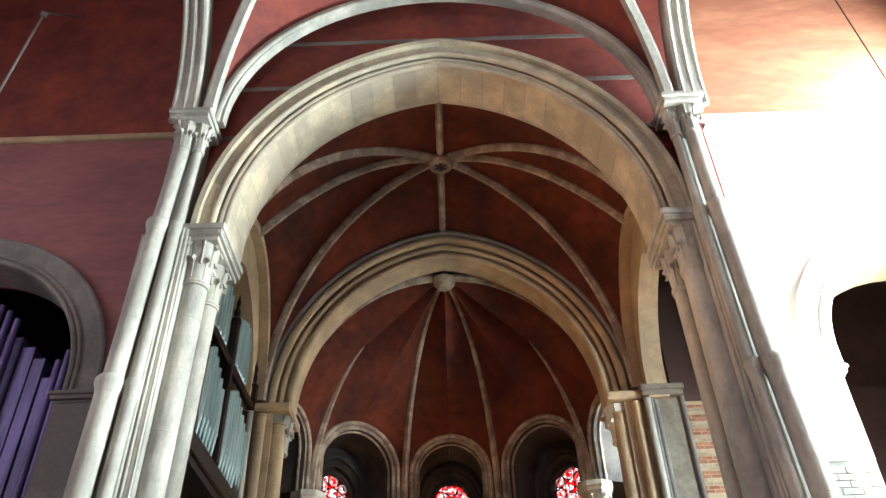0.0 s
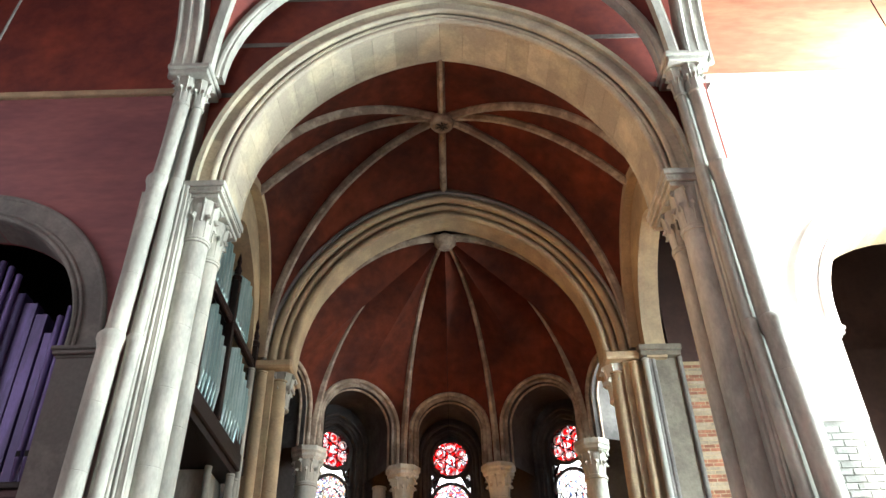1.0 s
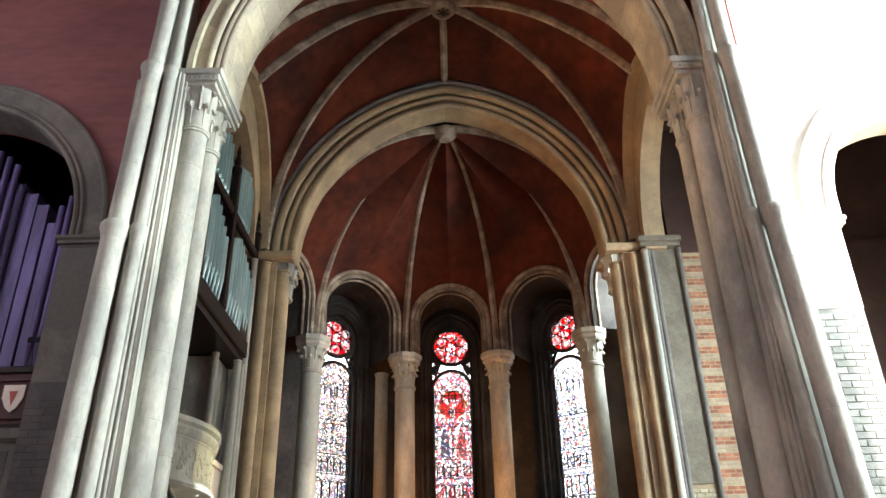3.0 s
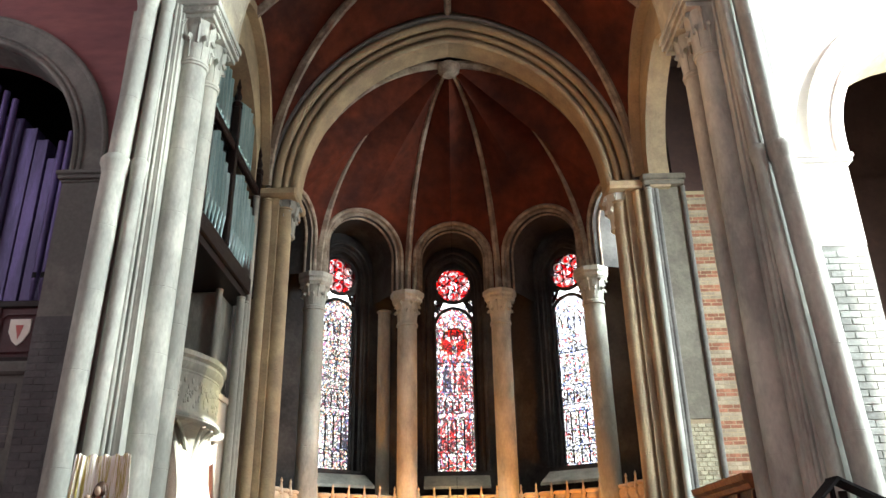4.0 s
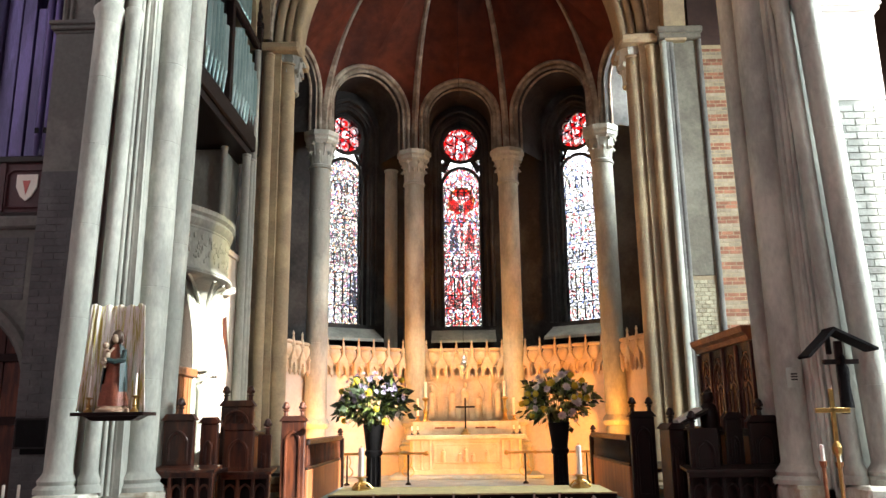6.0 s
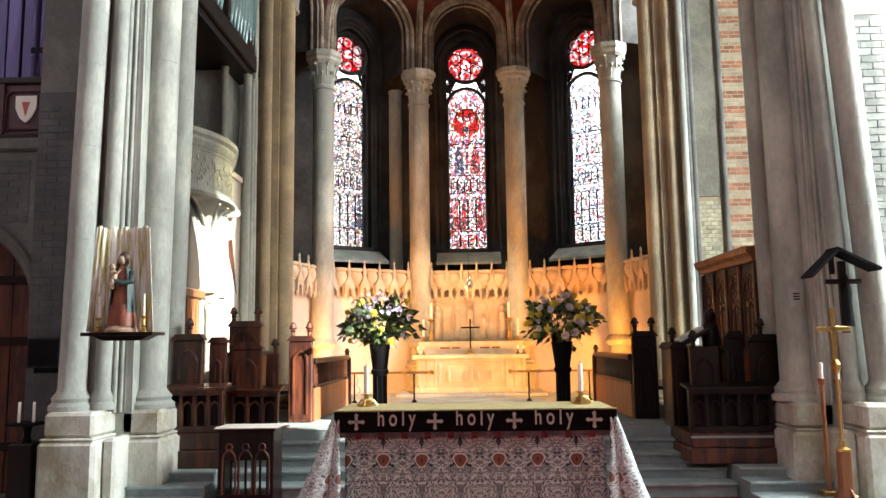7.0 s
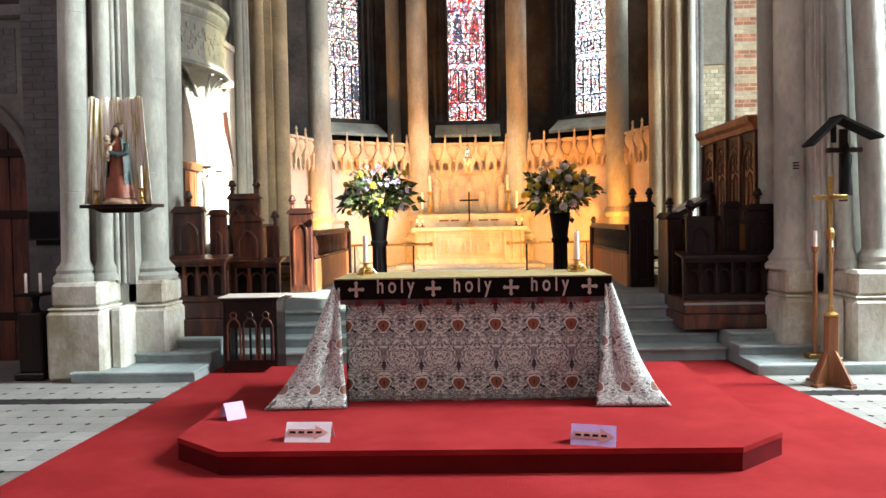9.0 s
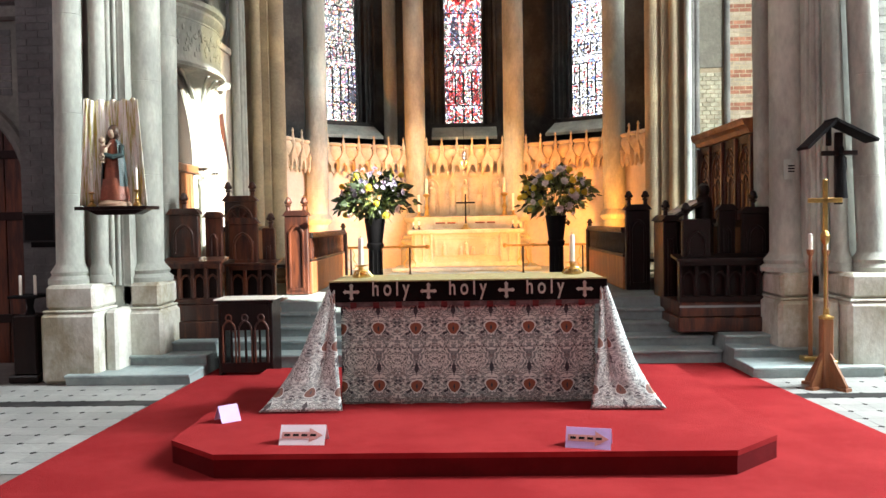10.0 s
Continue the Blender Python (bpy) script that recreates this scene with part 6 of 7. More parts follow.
part("shaft", Geo().box(-0.016, 0.016, -0.012, 0.012, 0.1, 0.74, 0.003), M_BLACK, ac)
part("arms", Geo().box(-0.2, 0.2, -0.012, 0.012, 0.54, 0.575, 0.003), M_BLACK, ac)
for x in (-0.83, 0.83):
    candlestick(x, 16.55, 1.742, 0.5, 0.32, 0.03, "high altar candles", "tall brass candlestick with a white candle on the retable")
for x in (-1.0, 1.02):
    candlestick(x, 16.6, 1.742, 0.12, 0.36, 0.026, "high altar candles", "low brass candlestick with a tall white candle")
for sx in (-1, 1):
    for dx in (0.98, 1.1):
        candlestick(sx * dx, 16.2, 1.471, 0.1, 0.08, 0.018, "high altar candles", "small silver candlestick on the high altar", M_SILVER)

sl = thing("sanctuary_lamp", "silver sanctuary lamp hanging on a thin chain", "lamp", (-0.02, 14.9, 2.65))
part("bowl", Geo().lathe([(0.004, -0.03), (0.02, 0.0), (0.03, 0.04), (0.075, 0.1), (0.085, 0.15), (0.05, 0.17), (0.03, 0.24), (0.045, 0.27), (0.012, 0.32)], 0, 0, 14), M_SILVER, sl, smooth=True)
part("chain", Geo().lathe([(0.004, 0.3), (0.004, 9.5)], 0, 0, 5), M_BLACK, sl)
for k in range(3):
    part("arm", Geo().sweep([Vector((0.08 * math.cos(k * 2.1), 0.08 * math.sin(k * 2.1), 0.15)), Vector((0.01, 0, 0.42))], circ(0.004, 4)), M_SILVER, sl)

for sx in (-1, 1):
    r = thing("communion_rail", "brass communion rail on scrolled iron standards", "rail", group="communion rails")
    a, b = sorted((sx * 0.73, sx * 2.3))
    part("bar", Geo().lathe([(0.022, 0), (0.022, b - a)], n=10, m=Matrix.Translation((a, 14.35, 1.18)) @ Matrix.Rotation(math.radians(90), 4, 'Y')), M_BRASS, r, smooth=True)
    part("finial", Geo().ball((sx * 0.72, 14.35, 1.18), 0.045, 8), M_BRASS, r, smooth=True)
    part("collar", Geo().ball((sx * 1.24, 14.35, 1.18), 0.035, 8), M_BRASS, r, smooth=True)
    for x in (1.05, 2.15):
        part("standard", Geo().lathe([(0.05, CH), (0.05, CH + 0.02), (0.016, CH + 0.05), (0.014, 1.17)], sx * x, 14.35, 8), M_BLACK, r)
        g = Geo()
        for q in (-1, 1):
            pts = [Vector((sx * x + q * (0.03 + 0.1 * (1 - t / 14) * abs(math.sin(t * 0.5)) + 0.0), 14.35, CH + 0.14 + 0.03 * t)) for t in range(14)]
            g.sweep(pts, circ(0.009, 5), ref=(0, 1, 0))
        part("scroll", g, M_BRASS, r)

# ---- shrine on the north pier ----
sh = thing("shrine", "wall shrine with a white and gold hanging on a shelf", "shrine", (-3.625, 8.0, 1.86))
part("shelf", Geo().prism([(-0.38, 0.12), (0.38, 0.12), (0.37, -0.2), (-0.37, -0.2)], Matrix.Translation((0, 0, -0.035)), 0.035), M_WOOD, sh)
part("bracket", Geo().prism([(-0.3, 0.0), (0.3, 0.0), (0.2, -0.05), (-0.2, -0.05)], Matrix.Translation((0, 0.12, -0.035)) @ XZ, 0.2), M_WOOD, sh)
M_DRAPE = mat("ivory_and_gold_cloth", (0.92, 0.90, 0.82), 0.55, var=0.15, scale=5, grain=90, second=(0.50, 0.43, 0.10), mix_at=(0.45, 0.52), stretch=(9, 9, 0.35))


def hang(u, v):
    w = 0.285 + 0.075 * v
    f = math.sin(u * math.pi * 25 + 1.8 * math.sin(u * 8.0 + v)) * (0.008 + 0.010 * v) * (0.7 + 0.5 * math.sin(u * 17.0)) + 0.006 * math.sin(u * 41 + v * 3)
    return Vector(((u * 2 - 1) * w - 0.045 + 0.01 * v, 0.08 - 0.16 * (1 - math.cos((u - 0.5) * math.pi)) * 0.6 + f - 0.03 * v, 1.12 - 1.115 * v + 0.012 * math.sin(u * 30)))


cloth_grid("hanging", hang, 90, 14, M_DRAPE, sh, "pleated ivory and gold hanging", 1, 1, 0.005)
def rippled(prof, n=28, folds=9, amp=0.05, flat=0.8, a0=0.0, a1=2 * math.pi, at=(0, 0)):
    """A turned form with folds that deepen towards its foot; an open shell where a1 - a0 is less than a full turn."""
    g = Geo()
    vs, fs = [], []
    full = a1 - a0 > 6.28
    k = n if full else n + 1
    top = prof[-1][1]
    for r, z in prof:
        for i in range(k):
            a = a0 + (a1 - a0) * i / n
            q = r * (1 + amp * (1 - 0.7 * z / top) * math.sin(folds * a + 3 * z))
            vs.append((at[0] + q * math.cos(a), at[1] + flat * q * math.sin(a), z))
    for j in range(len(prof) - 1):
        for i in range(n):
            i2 = (i + 1) % k
            fs.append((j * k + i, j * k + i2, (j + 1) * k + i2, (j + 1) * k + i))
    return g.add(vs, fs)


M_ROBE = mat("rust_red_painted_plaster", (0.30, 0.085, 0.04), 0.5, var=0.3, scale=9, grain=60)
M_MANTLE = mat("blue_green_painted_plaster", (0.04, 0.085, 0.08), 0.5, var=0.35, scale=9, grain=60)
M_HAIR = mat("brown_painted_plaster", (0.075, 0.04, 0.02), 0.5, var=0.3, scale=9, grain=60)
M_SKIN = mat("cream_painted_plaster", (0.52, 0.40, 0.28), 0.5, var=0.2, scale=9, grain=60)
M_ROSY = mat("pale_rose_painted_plaster", (0.50, 0.33, 0.22), 0.5, var=0.3, scale=9, grain=60)
pieces = [
    (Geo().lathe([(0.16, 0.0), (0.165, 0.025), (0.13, 0.05), (0.1, 0.075), (0.02, 0.08)], 0.0, 0.0, 14), M_ROSY),
    (rippled([(0.115, 0.06), (0.13, 0.1), (0.112, 0.22), (0.095, 0.38), (0.078, 0.5), (0.074, 0.58), (0.05, 0.66), (0.03, 0.69)]), M_ROBE),
    (rippled([(0.135, 0.2), (0.128, 0.34), (0.118, 0.46), (0.108, 0.56), (0.088, 0.64), (0.05, 0.69)], a0=math.radians(-42), a1=math.radians(228), folds=7), M_MANTLE),
    (Geo().ball((-0.004, -0.012, 0.745), 0.046, 10, 0.9, 1.0, 1.2), M_SKIN),
    (Geo().ball((0.0, 0.016, 0.757), 0.064, 10, 1.0, 0.95, 1.3).sweep([Vector((-0.045, 0.0, 0.77)), Vector((-0.058, -0.005, 0.7)), Vector((-0.06, 0.0, 0.63))], circ(0.02, 6)).sweep([Vector((0.045, 0.0, 0.77)), Vector((0.056, -0.005, 0.7)), Vector((0.058, 0.0, 0.63))], circ(0.02, 6)), M_HAIR),
    (rippled([(0.15, 0.06), (0.14, 0.16), (0.12, 0.28)], folds=5, amp=0.08), M_ROBE),
    (Geo().sweep([Vector((0.095, -0.01, 0.62)), Vector((0.12, -0.04, 0.52)), Vector((0.05, -0.105, 0.5)), Vector((-0.03, -0.115, 0.52))], circ(0.027, 8)), M_MANTLE),
    (Geo().sweep([Vector((-0.095, -0.01, 0.62)), Vector((-0.115, -0.05, 0.5)), Vector((-0.05, -0.11, 0.46))], circ(0.026, 8)), M_SKIN),
    (Geo().ball((-0.045, -0.105, 0.575), 0.042, 9, 0.95, 0.9, 1.5).ball((-0.055, -0.115, 0.668), 0.031, 9, 1, 1, 1.1).sweep([Vector((-0.03, -0.12, 0.61)), Vector((0.02, -0.14, 0.6)), Vector((0.05, -0.13, 0.64))], circ(0.013, 6)).sweep([Vector((-0.05, -0.12, 0.54)), Vector((-0.02, -0.15, 0.5)), Vector((-0.03, -0.145, 0.44))], circ(0.016, 6)), M_SKIN),
]
g, slots = Geo(), []
for k, (q, _m) in enumerate(pieces):
    g.add(q.v, q.f)
    slots += [k] * len(q.f)
sme = g.mesh("statue", None, True)
for _q, mm in pieces:
    sme.materials.append(mm)
sme.polygons.foreach_set("material_index", slots)
stt = tagged(new("statue", sme), "painted plaster robed statue standing on the shrine shelf", "statue")
stt.matrix_world = Matrix.Translation((-3.615, 7.9, 1.862)) @ Matrix.Rotation(math.radians(-8), 4, 'Z')
for x, h in ((-3.84, 0.15), (-3.37, 0.17)):
    candlestick(x, 7.86, 1.861, h, 0.22, 0.014, "shrine candles", "small brass candlestick with a white candle on the shrine shelf")

# ---- gabled crucifix on the south pier ----
cx = thing("gabled_crucifix", "black wooden crucifix under a small gabled roof on the pier", "crucifix", (3.72, 8.06, 1.75))
part("backboard", Geo().box(0.08, 0.16, 0.02, 0.06, 0.0, 0.74, 0.006), M_WOOD, cx)
part("cross_arm", Geo().box(-0.06, 0.3, 0.0, 0.04, 0.5, 0.55, 0.005), M_WOOD, cx)
for ux, uz, ln, ang in ((-0.135, 0.71, 0.41, -44), (0.2, 0.745, 0.48, 27)):
    part("roof_board", Geo().obox(Matrix.Translation((ux, -0.06, uz)) @ Matrix.Rotation(math.radians(ang), 4, 'Y'), ln, 0.27, 0.028), M_BLACK, cx, "black sloping roof board")
part("king_post", Geo().box(-0.02, 0.02, -0.03, 0.02, 0.6, 0.84, 0.004), M_BLACK, cx)
g = robed(Geo(), 0.54, 0.13, 0.12, 0.06, Matrix.Translation((0, -0.01, 0)) @ XZ, 8, 0.7)
part("carved_form", g, M_BLACK, cx, smooth=True)
pl = thing("notice", "small pale printed notice fixed to the pier", "notice", (3.565, 8.6, 2.15))
part("card", Geo().box(-0.08, 0.08, 0.0, 0.008, -0.11, 0.11), M_STONE, pl)
for k in range(3):
    part("print_bar", Geo().box(-0.03, 0.04, -0.003, 0.0, -0.03 + k * 0.03, -0.015 + k * 0.03), M_BLACK, pl)

# ---- processional cross, torches, candle stand ----
pc = thing("processional_cross", "brass processional cross in a wooden floor stand", "cross", (3.405, 7.42, 0.0))
part("post", Geo().box(-0.05, 0.05, -0.05, 0.05, 0.0, 0.66, 0.008), M_WOOD_O, pc)
for k in range(4):
    mk = Matrix.Rotation(k * math.pi / 2 + 0.5, 4, 'Z')
    part("gusset", Geo().prism([(0.04, 0.0), (0.22, 0.0), (0.22, 0.05), (0.05, 0.34)], mk @ Matrix(((1, 0, 0, 0), (0, 0, 1, -0.015), (0, 1, 0, 0), (0, 0, 0, 1))), 0.03), M_WOOD_O, pc)
    part("foot", Geo().obox(mk @ Matrix.Translation((0.19, 0, 0.015)), 0.1, 0.08, 0.03), M_WOOD_O, pc)
part("socket", Geo().lathe([(0.07, 0.66), (0.07, 0.68), (0.03, 0.7), (0.025, 0.76)], 0, 0, 12), M_BRASS, pc)
part("pole", Geo().lathe([(0.014, 0.7), (0.014, 1.36), (0.04, 1.4), (0.045, 1.45), (0.02, 1.5)], -0.01, 0, 10), M_BRASS, pc)
part("shaft", Geo().box(-0.03, 0.012, -0.012, 0.012, 1.48, 1.98, 0.004), M_BRASS, pc)
part("arms", Geo().box(-0.17, 0.15, -0.012, 0.012, 1.76, 1.805, 0.004), M_BRASS, pc)
for x, y, z in ((3.6, 8.2, 0.116), (3.66, 7.98, 0.116)):
    t = thing("torch", "tall processional candle on an oak pole", "candle", (x, y, z), "processional torches")
    part("base", Geo().box(-0.09, 0.09, -0.07, 0.07, 0, 0.05, 0.008), M_BRASS, t)
    part("pole", Geo().lathe([(0.022, 0.05), (0.018, 1.1), (0.035, 1.13), (0.04, 1.17)], 0, 0, 10), M_WOOD_O, t)
    part("candle", Geo().lathe([(0.022, 1.17), (0.021, 1.33), (0.004, 1.335)], 0, 0, 10), M_WAX, t)
vs_ = thing("votive_stand", "dark oak votive stand with two white candles", "candle stand", (-4.72, 8.2, 0.0))
part("body", Geo().box(-0.14, 0.12, -0.12, 0.2, 0.08, 0.72, 0.015), M_WOOD, vs_)
part("base", Geo().box(-0.18, 0.15, -0.16, 0.22, 0.0, 0.08, 0.015), M_WOOD, vs_)
part("tray", Geo().box(-0.17, 0.14, -0.14, 0.2, 0.9, 0.93, 0.006), M_BLACK, vs_)
part("neck", Geo().lathe([(0.05, 0.72), (0.03, 0.8), (0.05, 0.9)], 0, 0, 10), M_BLACK, vs_)
for x in (-0.1, 0.06):
    part("candle", Geo().lathe([(0.017, 0.93), (0.016, 1.14), (0.004, 1.145)], x, 0, 8), M_WAX, vs_)
pq = thing("plaque", "plain black plaque on the grey pilaster", "plaque", (-4.78, 8.655, 1.58))
part("plate", Geo().box(-0.16, 0.16, -0.02, 0.0, -0.15, 0.14, 0.006), M_BLACK, pq)

# ---- north transept wall: organ arch, gallery front, doorway ----
g = Geo()
wall_with_arch(g, xz_at(9.5), -9.6, -5.03, 0.0, 4.06, 0.96, 2.1, 0.12, -6.1, 0.6, 14)
struct("wall_north_low", g, M_STONE_G, "grey stone wall with a pointed doorway", "wall")
da = thing("doorway_arch", "grey stone pointed doorway arch", "arch", kind="structure")
pts = [Vector((-6.1 + x, 8.88, z)) for x, z in arch(0.96, 2.1, 0.12, 0.1, 14)]
part("hood_moulding", Geo().sweep(pts, circ(0.07, 8), ref=(0, -1, 0)), M_STONE_G, da, smooth=True)
dr = thing("door_1", "dark reddish oak plank door in the doorway", "door", kind="structure")
for k in range(8):
    part("plank", Geo().box(-7.05 + k * 0.24, -6.82 + k * 0.24, 9.3, 9.35, 0.0, 3.15, 0.006), M_WOOD_R, dr)
for z in (0.5, 1.75, 2.5):
    part("ledge", Geo().box(-7.05, -5.14, 9.27, 9.3, z, z + 0.1, 0.006), M_WOOD, dr)
gf = thing("gallery_front", "maroon panelled organ gallery front with painted shields", "balustrade")
M_MAROON = mat("maroon_painted_wood", (0.075, 0.02, 0.025), 0.55, var=0.3, scale=3, grain=30)
part("board", Geo().box(-9.3, -5.02, 9.0, 9.06, 4.26, 4.95), M_MAROON, gf)
part("rail", Geo().box(-9.3, -5.02, 8.96, 9.1, 4.93, 5.02, 0.015), M_WOOD, gf)
part("rail", Geo().box(-9.3, -5.02, 8.96, 9.08, 4.22, 4.3, 0.015), M_WOOD, gf)
for k in range(6):
    x = -5.08 - 0.62 * k
    part("stile", Geo().box(x - 0.04, x + 0.04, 8.97, 9.0, 4.3, 4.93, 0.006), M_MAROON, gf)
    g = Geo()
    pts = [Vector((x - 0.31 + u, 8.985, v)) for u, v in ((-0.25, 4.36), (-0.25, 4.78), (-0.18, 4.84), (0.18, 4.84), (0.25, 4.78), (0.25, 4.36))]
    g.sweep(pts, circ(0.015, 5), ref=(0, -1, 0), closed=True)
    part("panel_moulding", g, M_MAROON, gf)
    s = part("shield", Geo().prism([(-0.13, 0.16), (0.13, 0.16), (0.13, 0.0), (0.07, -0.12), (0, -0.18), (-0.07, -0.12), (-0.13, 0.0)], Matrix.Translation((x - 0.31, 8.999, 4.62)) @ XZ, 0.02), M_WAX, gf, "white shield with a red charge")
    part("charge", Geo().prism([(-0.05, 0.08), (0.05, 0.08), (0.0, -0.1)], Matrix.Translation((x - 0.31, 8.978, 4.62)) @ XZ, 0.004), M_LINE, s)
struct("string_course_gallery", Geo().box(-9.6, -5.1, 8.84, 9.5, 4.06, 4.22, 0.03), M_STONE_G, "grey stone string course under the gallery", "trim")
struct("gallery_floor", Geo().box(-9.3, -4.3, 9.1, 13.0, 4.15, 4.3), M_DARKVOID, "organ gallery floor coloured dark for shade", "floor")
M_PURPLE = mat("violet_grey_pipe_metal", (0.15, 0.11, 0.30), 0.45, 0.35, var=0.35, scale=1.6, grain=30, second=(0.08, 0.06, 0.16), stretch=(2, 2, 0.4))
M_TEAL = mat("teal_grey_pipe_metal", (0.42, 0.60, 0.60), 0.35, 0.45, var=0.25, scale=1.6, grain=30, second=(0.24, 0.40, 0.41), stretch=(2, 2, 0.4))


def organ_pipe(parent, x, y, z0, z1, r, material, foot=0.5, n=12, name="pipe"):
    g = Geo().lathe([(r * 0.25, z0), (r * 0.95, z0 + foot), (r * 1.06, z0 + foot + 0.01), (r, z0 + foot + 0.03), (r, z1), (r * 0.86, z1), (r * 0.86, z1 - 0.2)], x, y, n)
    return part(name, g, material, parent, smooth=True)


og = thing("organ", "great organ front of violet-grey wooden and metal pipes in the arch", "organ")
rnd = random.Random(4)
for x, zt, r in ((-5.56, 7.84, 0.047), (-5.675, 7.68, 0.047), (-6.5, 8.42, 0.05), (-6.655, 8.57, 0.05), (-6.81, 8.68, 0.05), (-6.97, 8.72, 0.05), (-7.14, 8.66, 0.05), (-7.3, 8.5, 0.05)):
    p_ = organ_pipe(og, x, 9.6, 4.95, zt, r, M_PURPLE, 0.55)
    part("pipe_mouth", Geo().box(x - r * 0.6, x + r * 0.6, 9.6 - r * 1.02, 9.6 - r * 0.9, 5.55, 5.63), M_BLACK, p_)
for x, zt, w in ((-5.85, 7.5, 0.085), (-6.06, 7.82, 0.09), (-6.27, 8.02, 0.1), (-6.5, 8.2, 0.1), (-6.72, 8.25, 0.1), (-7.55, 8.2, 0.12), (-7.85, 8.0, 0.12), (-8.2, 7.7, 0.12)):
    p_ = part("wooden_pipe", Geo().box(x - w, x + w, 9.75, 9.98, 4.6, zt, 0.006), M_PURPLE, og, "square wooden pipe")
    part("pipe_mouth", Geo().box(x - w * 0.7, x + w * 0.7, 9.74, 9.75, 5.0, 5.12), M_BLACK, p_)
part("windchest", Geo().box(-8.6, -5.2, 9.4, 10.1, 4.31, 4.6, 0.01), M_WOOD, og)

# ---- organ case on the north side of the chancel ----
oc_ = thing("organ_case", "dark oak chancel organ case with teal-grey metal pipes", "organ")
XO = -3.7
part("bottom_rail", Geo().box(XO - 0.06, XO + 0.06, 9.9, 13.15, 6.42, 6.72, 0.02), M_WOOD, oc_)
part("soffit", Geo().box(-5.4, XO, 9.75, 13.1, 6.3, 6.42), M_WOOD, oc_)
part("middle_rail", Geo().box(XO - 0.05, XO + 0.05, 9.9, 13.1, 8.42, 8.58, 0.02), M_WOOD, oc_)
part("backing", Geo().box(XO - 0.6, XO - 0.55, 9.8, 13.1, 6.5, 11.3), M_BLACK, oc_)
for y, zt in ((9.95, 9.6), (11.28, 9.9), (12.98, 9.5)):
    p_ = part("post", Geo().box(XO - 0.06, XO + 0.07, y - 0.07, y + 0.07, 6.72, zt - 0.6, 0.012), M_WOOD, oc_)
    part("finial", Geo().lathe([(0.09, zt - 0.6), (0.09, zt - 0.52), (0.05, zt - 0.46), (0.07, zt - 0.38), (0.03, zt - 0.25), (0.045, zt - 0.18), (0.004, zt)], XO, y, 8), M_WOOD, p_)
for k in range(18):
    y = 10.08 + k * 0.165
    if abs(y - 11.28) < 0.08:
        continue
    ph = (y - 10.0) / 1.2 if y < 11.28 else (y - 11.4) / 1.5
    zt = 8.3 - 0.75 * abs(ph - 0.35)
    organ_pipe(oc_, XO, y, 6.72, zt, 0.062, M_TEAL, 0.38)
    if y < 12.6:
        organ_pipe(oc_, XO - 0.12, y + 0.05, 8.58, 9.95 - 0.6 * abs(ph - 0.6), 0.075, M_TEAL, 0.25)
part("cresting", Geo().box(XO - 0.03, XO + 0.03, 12.4, 13.1, 6.72, 7.3, 0.02), M_WOOD, oc_)

# ---- stone balcony and blind arch on the north chancel wall ----
bl = thing("stone_balcony", "bowed pale stone balcony with a moulded rim and carved frieze", "balcony", kind="structure")
BX, BY, BR = -5.41, 11.29, 1.87
part("parapet", Geo().lathe([(BR + dr, z) for dr, z in ((-0.2, 3.80), (-0.08, 3.80), (-0.03, 3.83), (-0.03, 3.88), (-0.075, 3.92), (-0.09, 3.97), (-0.095, 4.42), (-0.075, 4.46), (-0.08, 4.50), (-0.045, 4.54), (-0.025, 4.60), (-0.045, 4.65), (0.0, 4.69), (0.0, 4.76), (-0.2, 4.76), (-0.2, 3.92))], BX, BY, 72), M_STONE, bl, smooth=True)
part("soffit", Geo().lathe([(0.9, 3.86), (1.3, 3.82), (1.79, 3.80)], BX, BY, 64), M_STONE, bl, smooth=True)
FAN = Vector((-4.07, 11.87, 2.95))


def fan_at(a, t):
    # fan vault rising from the wall's corner to the balcony's rim
    rim = Vector((BX + 1.77 * math.cos(a), BY + 1.77 * math.sin(a), 3.80))
    h = FAN.lerp(rim, t)
    return Vector((h.x, h.y, FAN.z + 0.85 * math.sqrt(max(0.0, 1 - (1 - t) ** 2))))


fan_rows = [[fan_at(-0.5 + 0.83 * k / 16, t) for k in range(17)] for t in (0.02, 0.08, 0.18, 0.32, 0.5, 0.7, 0.85, 1.0)]
for lo, hi in zip(fan_rows, fan_rows[1:]):
    part("fan_web", Geo().ruled(lo, hi, 1), M_STONE, bl, smooth=True)
for a in (-0.5, -0.12, 0.09, 0.3):
    part("rib", Geo().sweep([fan_at(a, t) for t in (0.02, 0.06, 0.14, 0.26, 0.4, 0.6, 0.8, 0.97)], circ(0.03, 6)), M_STONE, bl, smooth=True)
for zc, rb in ((3.855, BR - 0.028), (4.47, BR - 0.078)):
    for k in range(75):
        a = -0.8 + k * 0.018
        part("bead", Geo().obox(Matrix.Translation((BX + rb * math.cos(a), BY + rb * math.sin(a), zc)) @ Matrix.Rotation(a, 4, 'Z'), 0.016, 0.016, 0.02), M_STONE, bl)
rf = random.Random(8)
for k in range(14):
    a = -0.75 + k * 0.085
    g = Geo()
    for _ in range(9):
        aa, zz, r = a + rf.uniform(-0.035, 0.035), rf.uniform(4.02, 4.37), rf.uniform(0.018, 0.04)
        g.ball((BX + (BR - 0.092) * math.cos(aa), BY + (BR - 0.092) * math.sin(aa), zz), r, 7, 0.4, 1.0, 1.2)
    part("carved_leaf", g, M_STONE, bl, smooth=True)
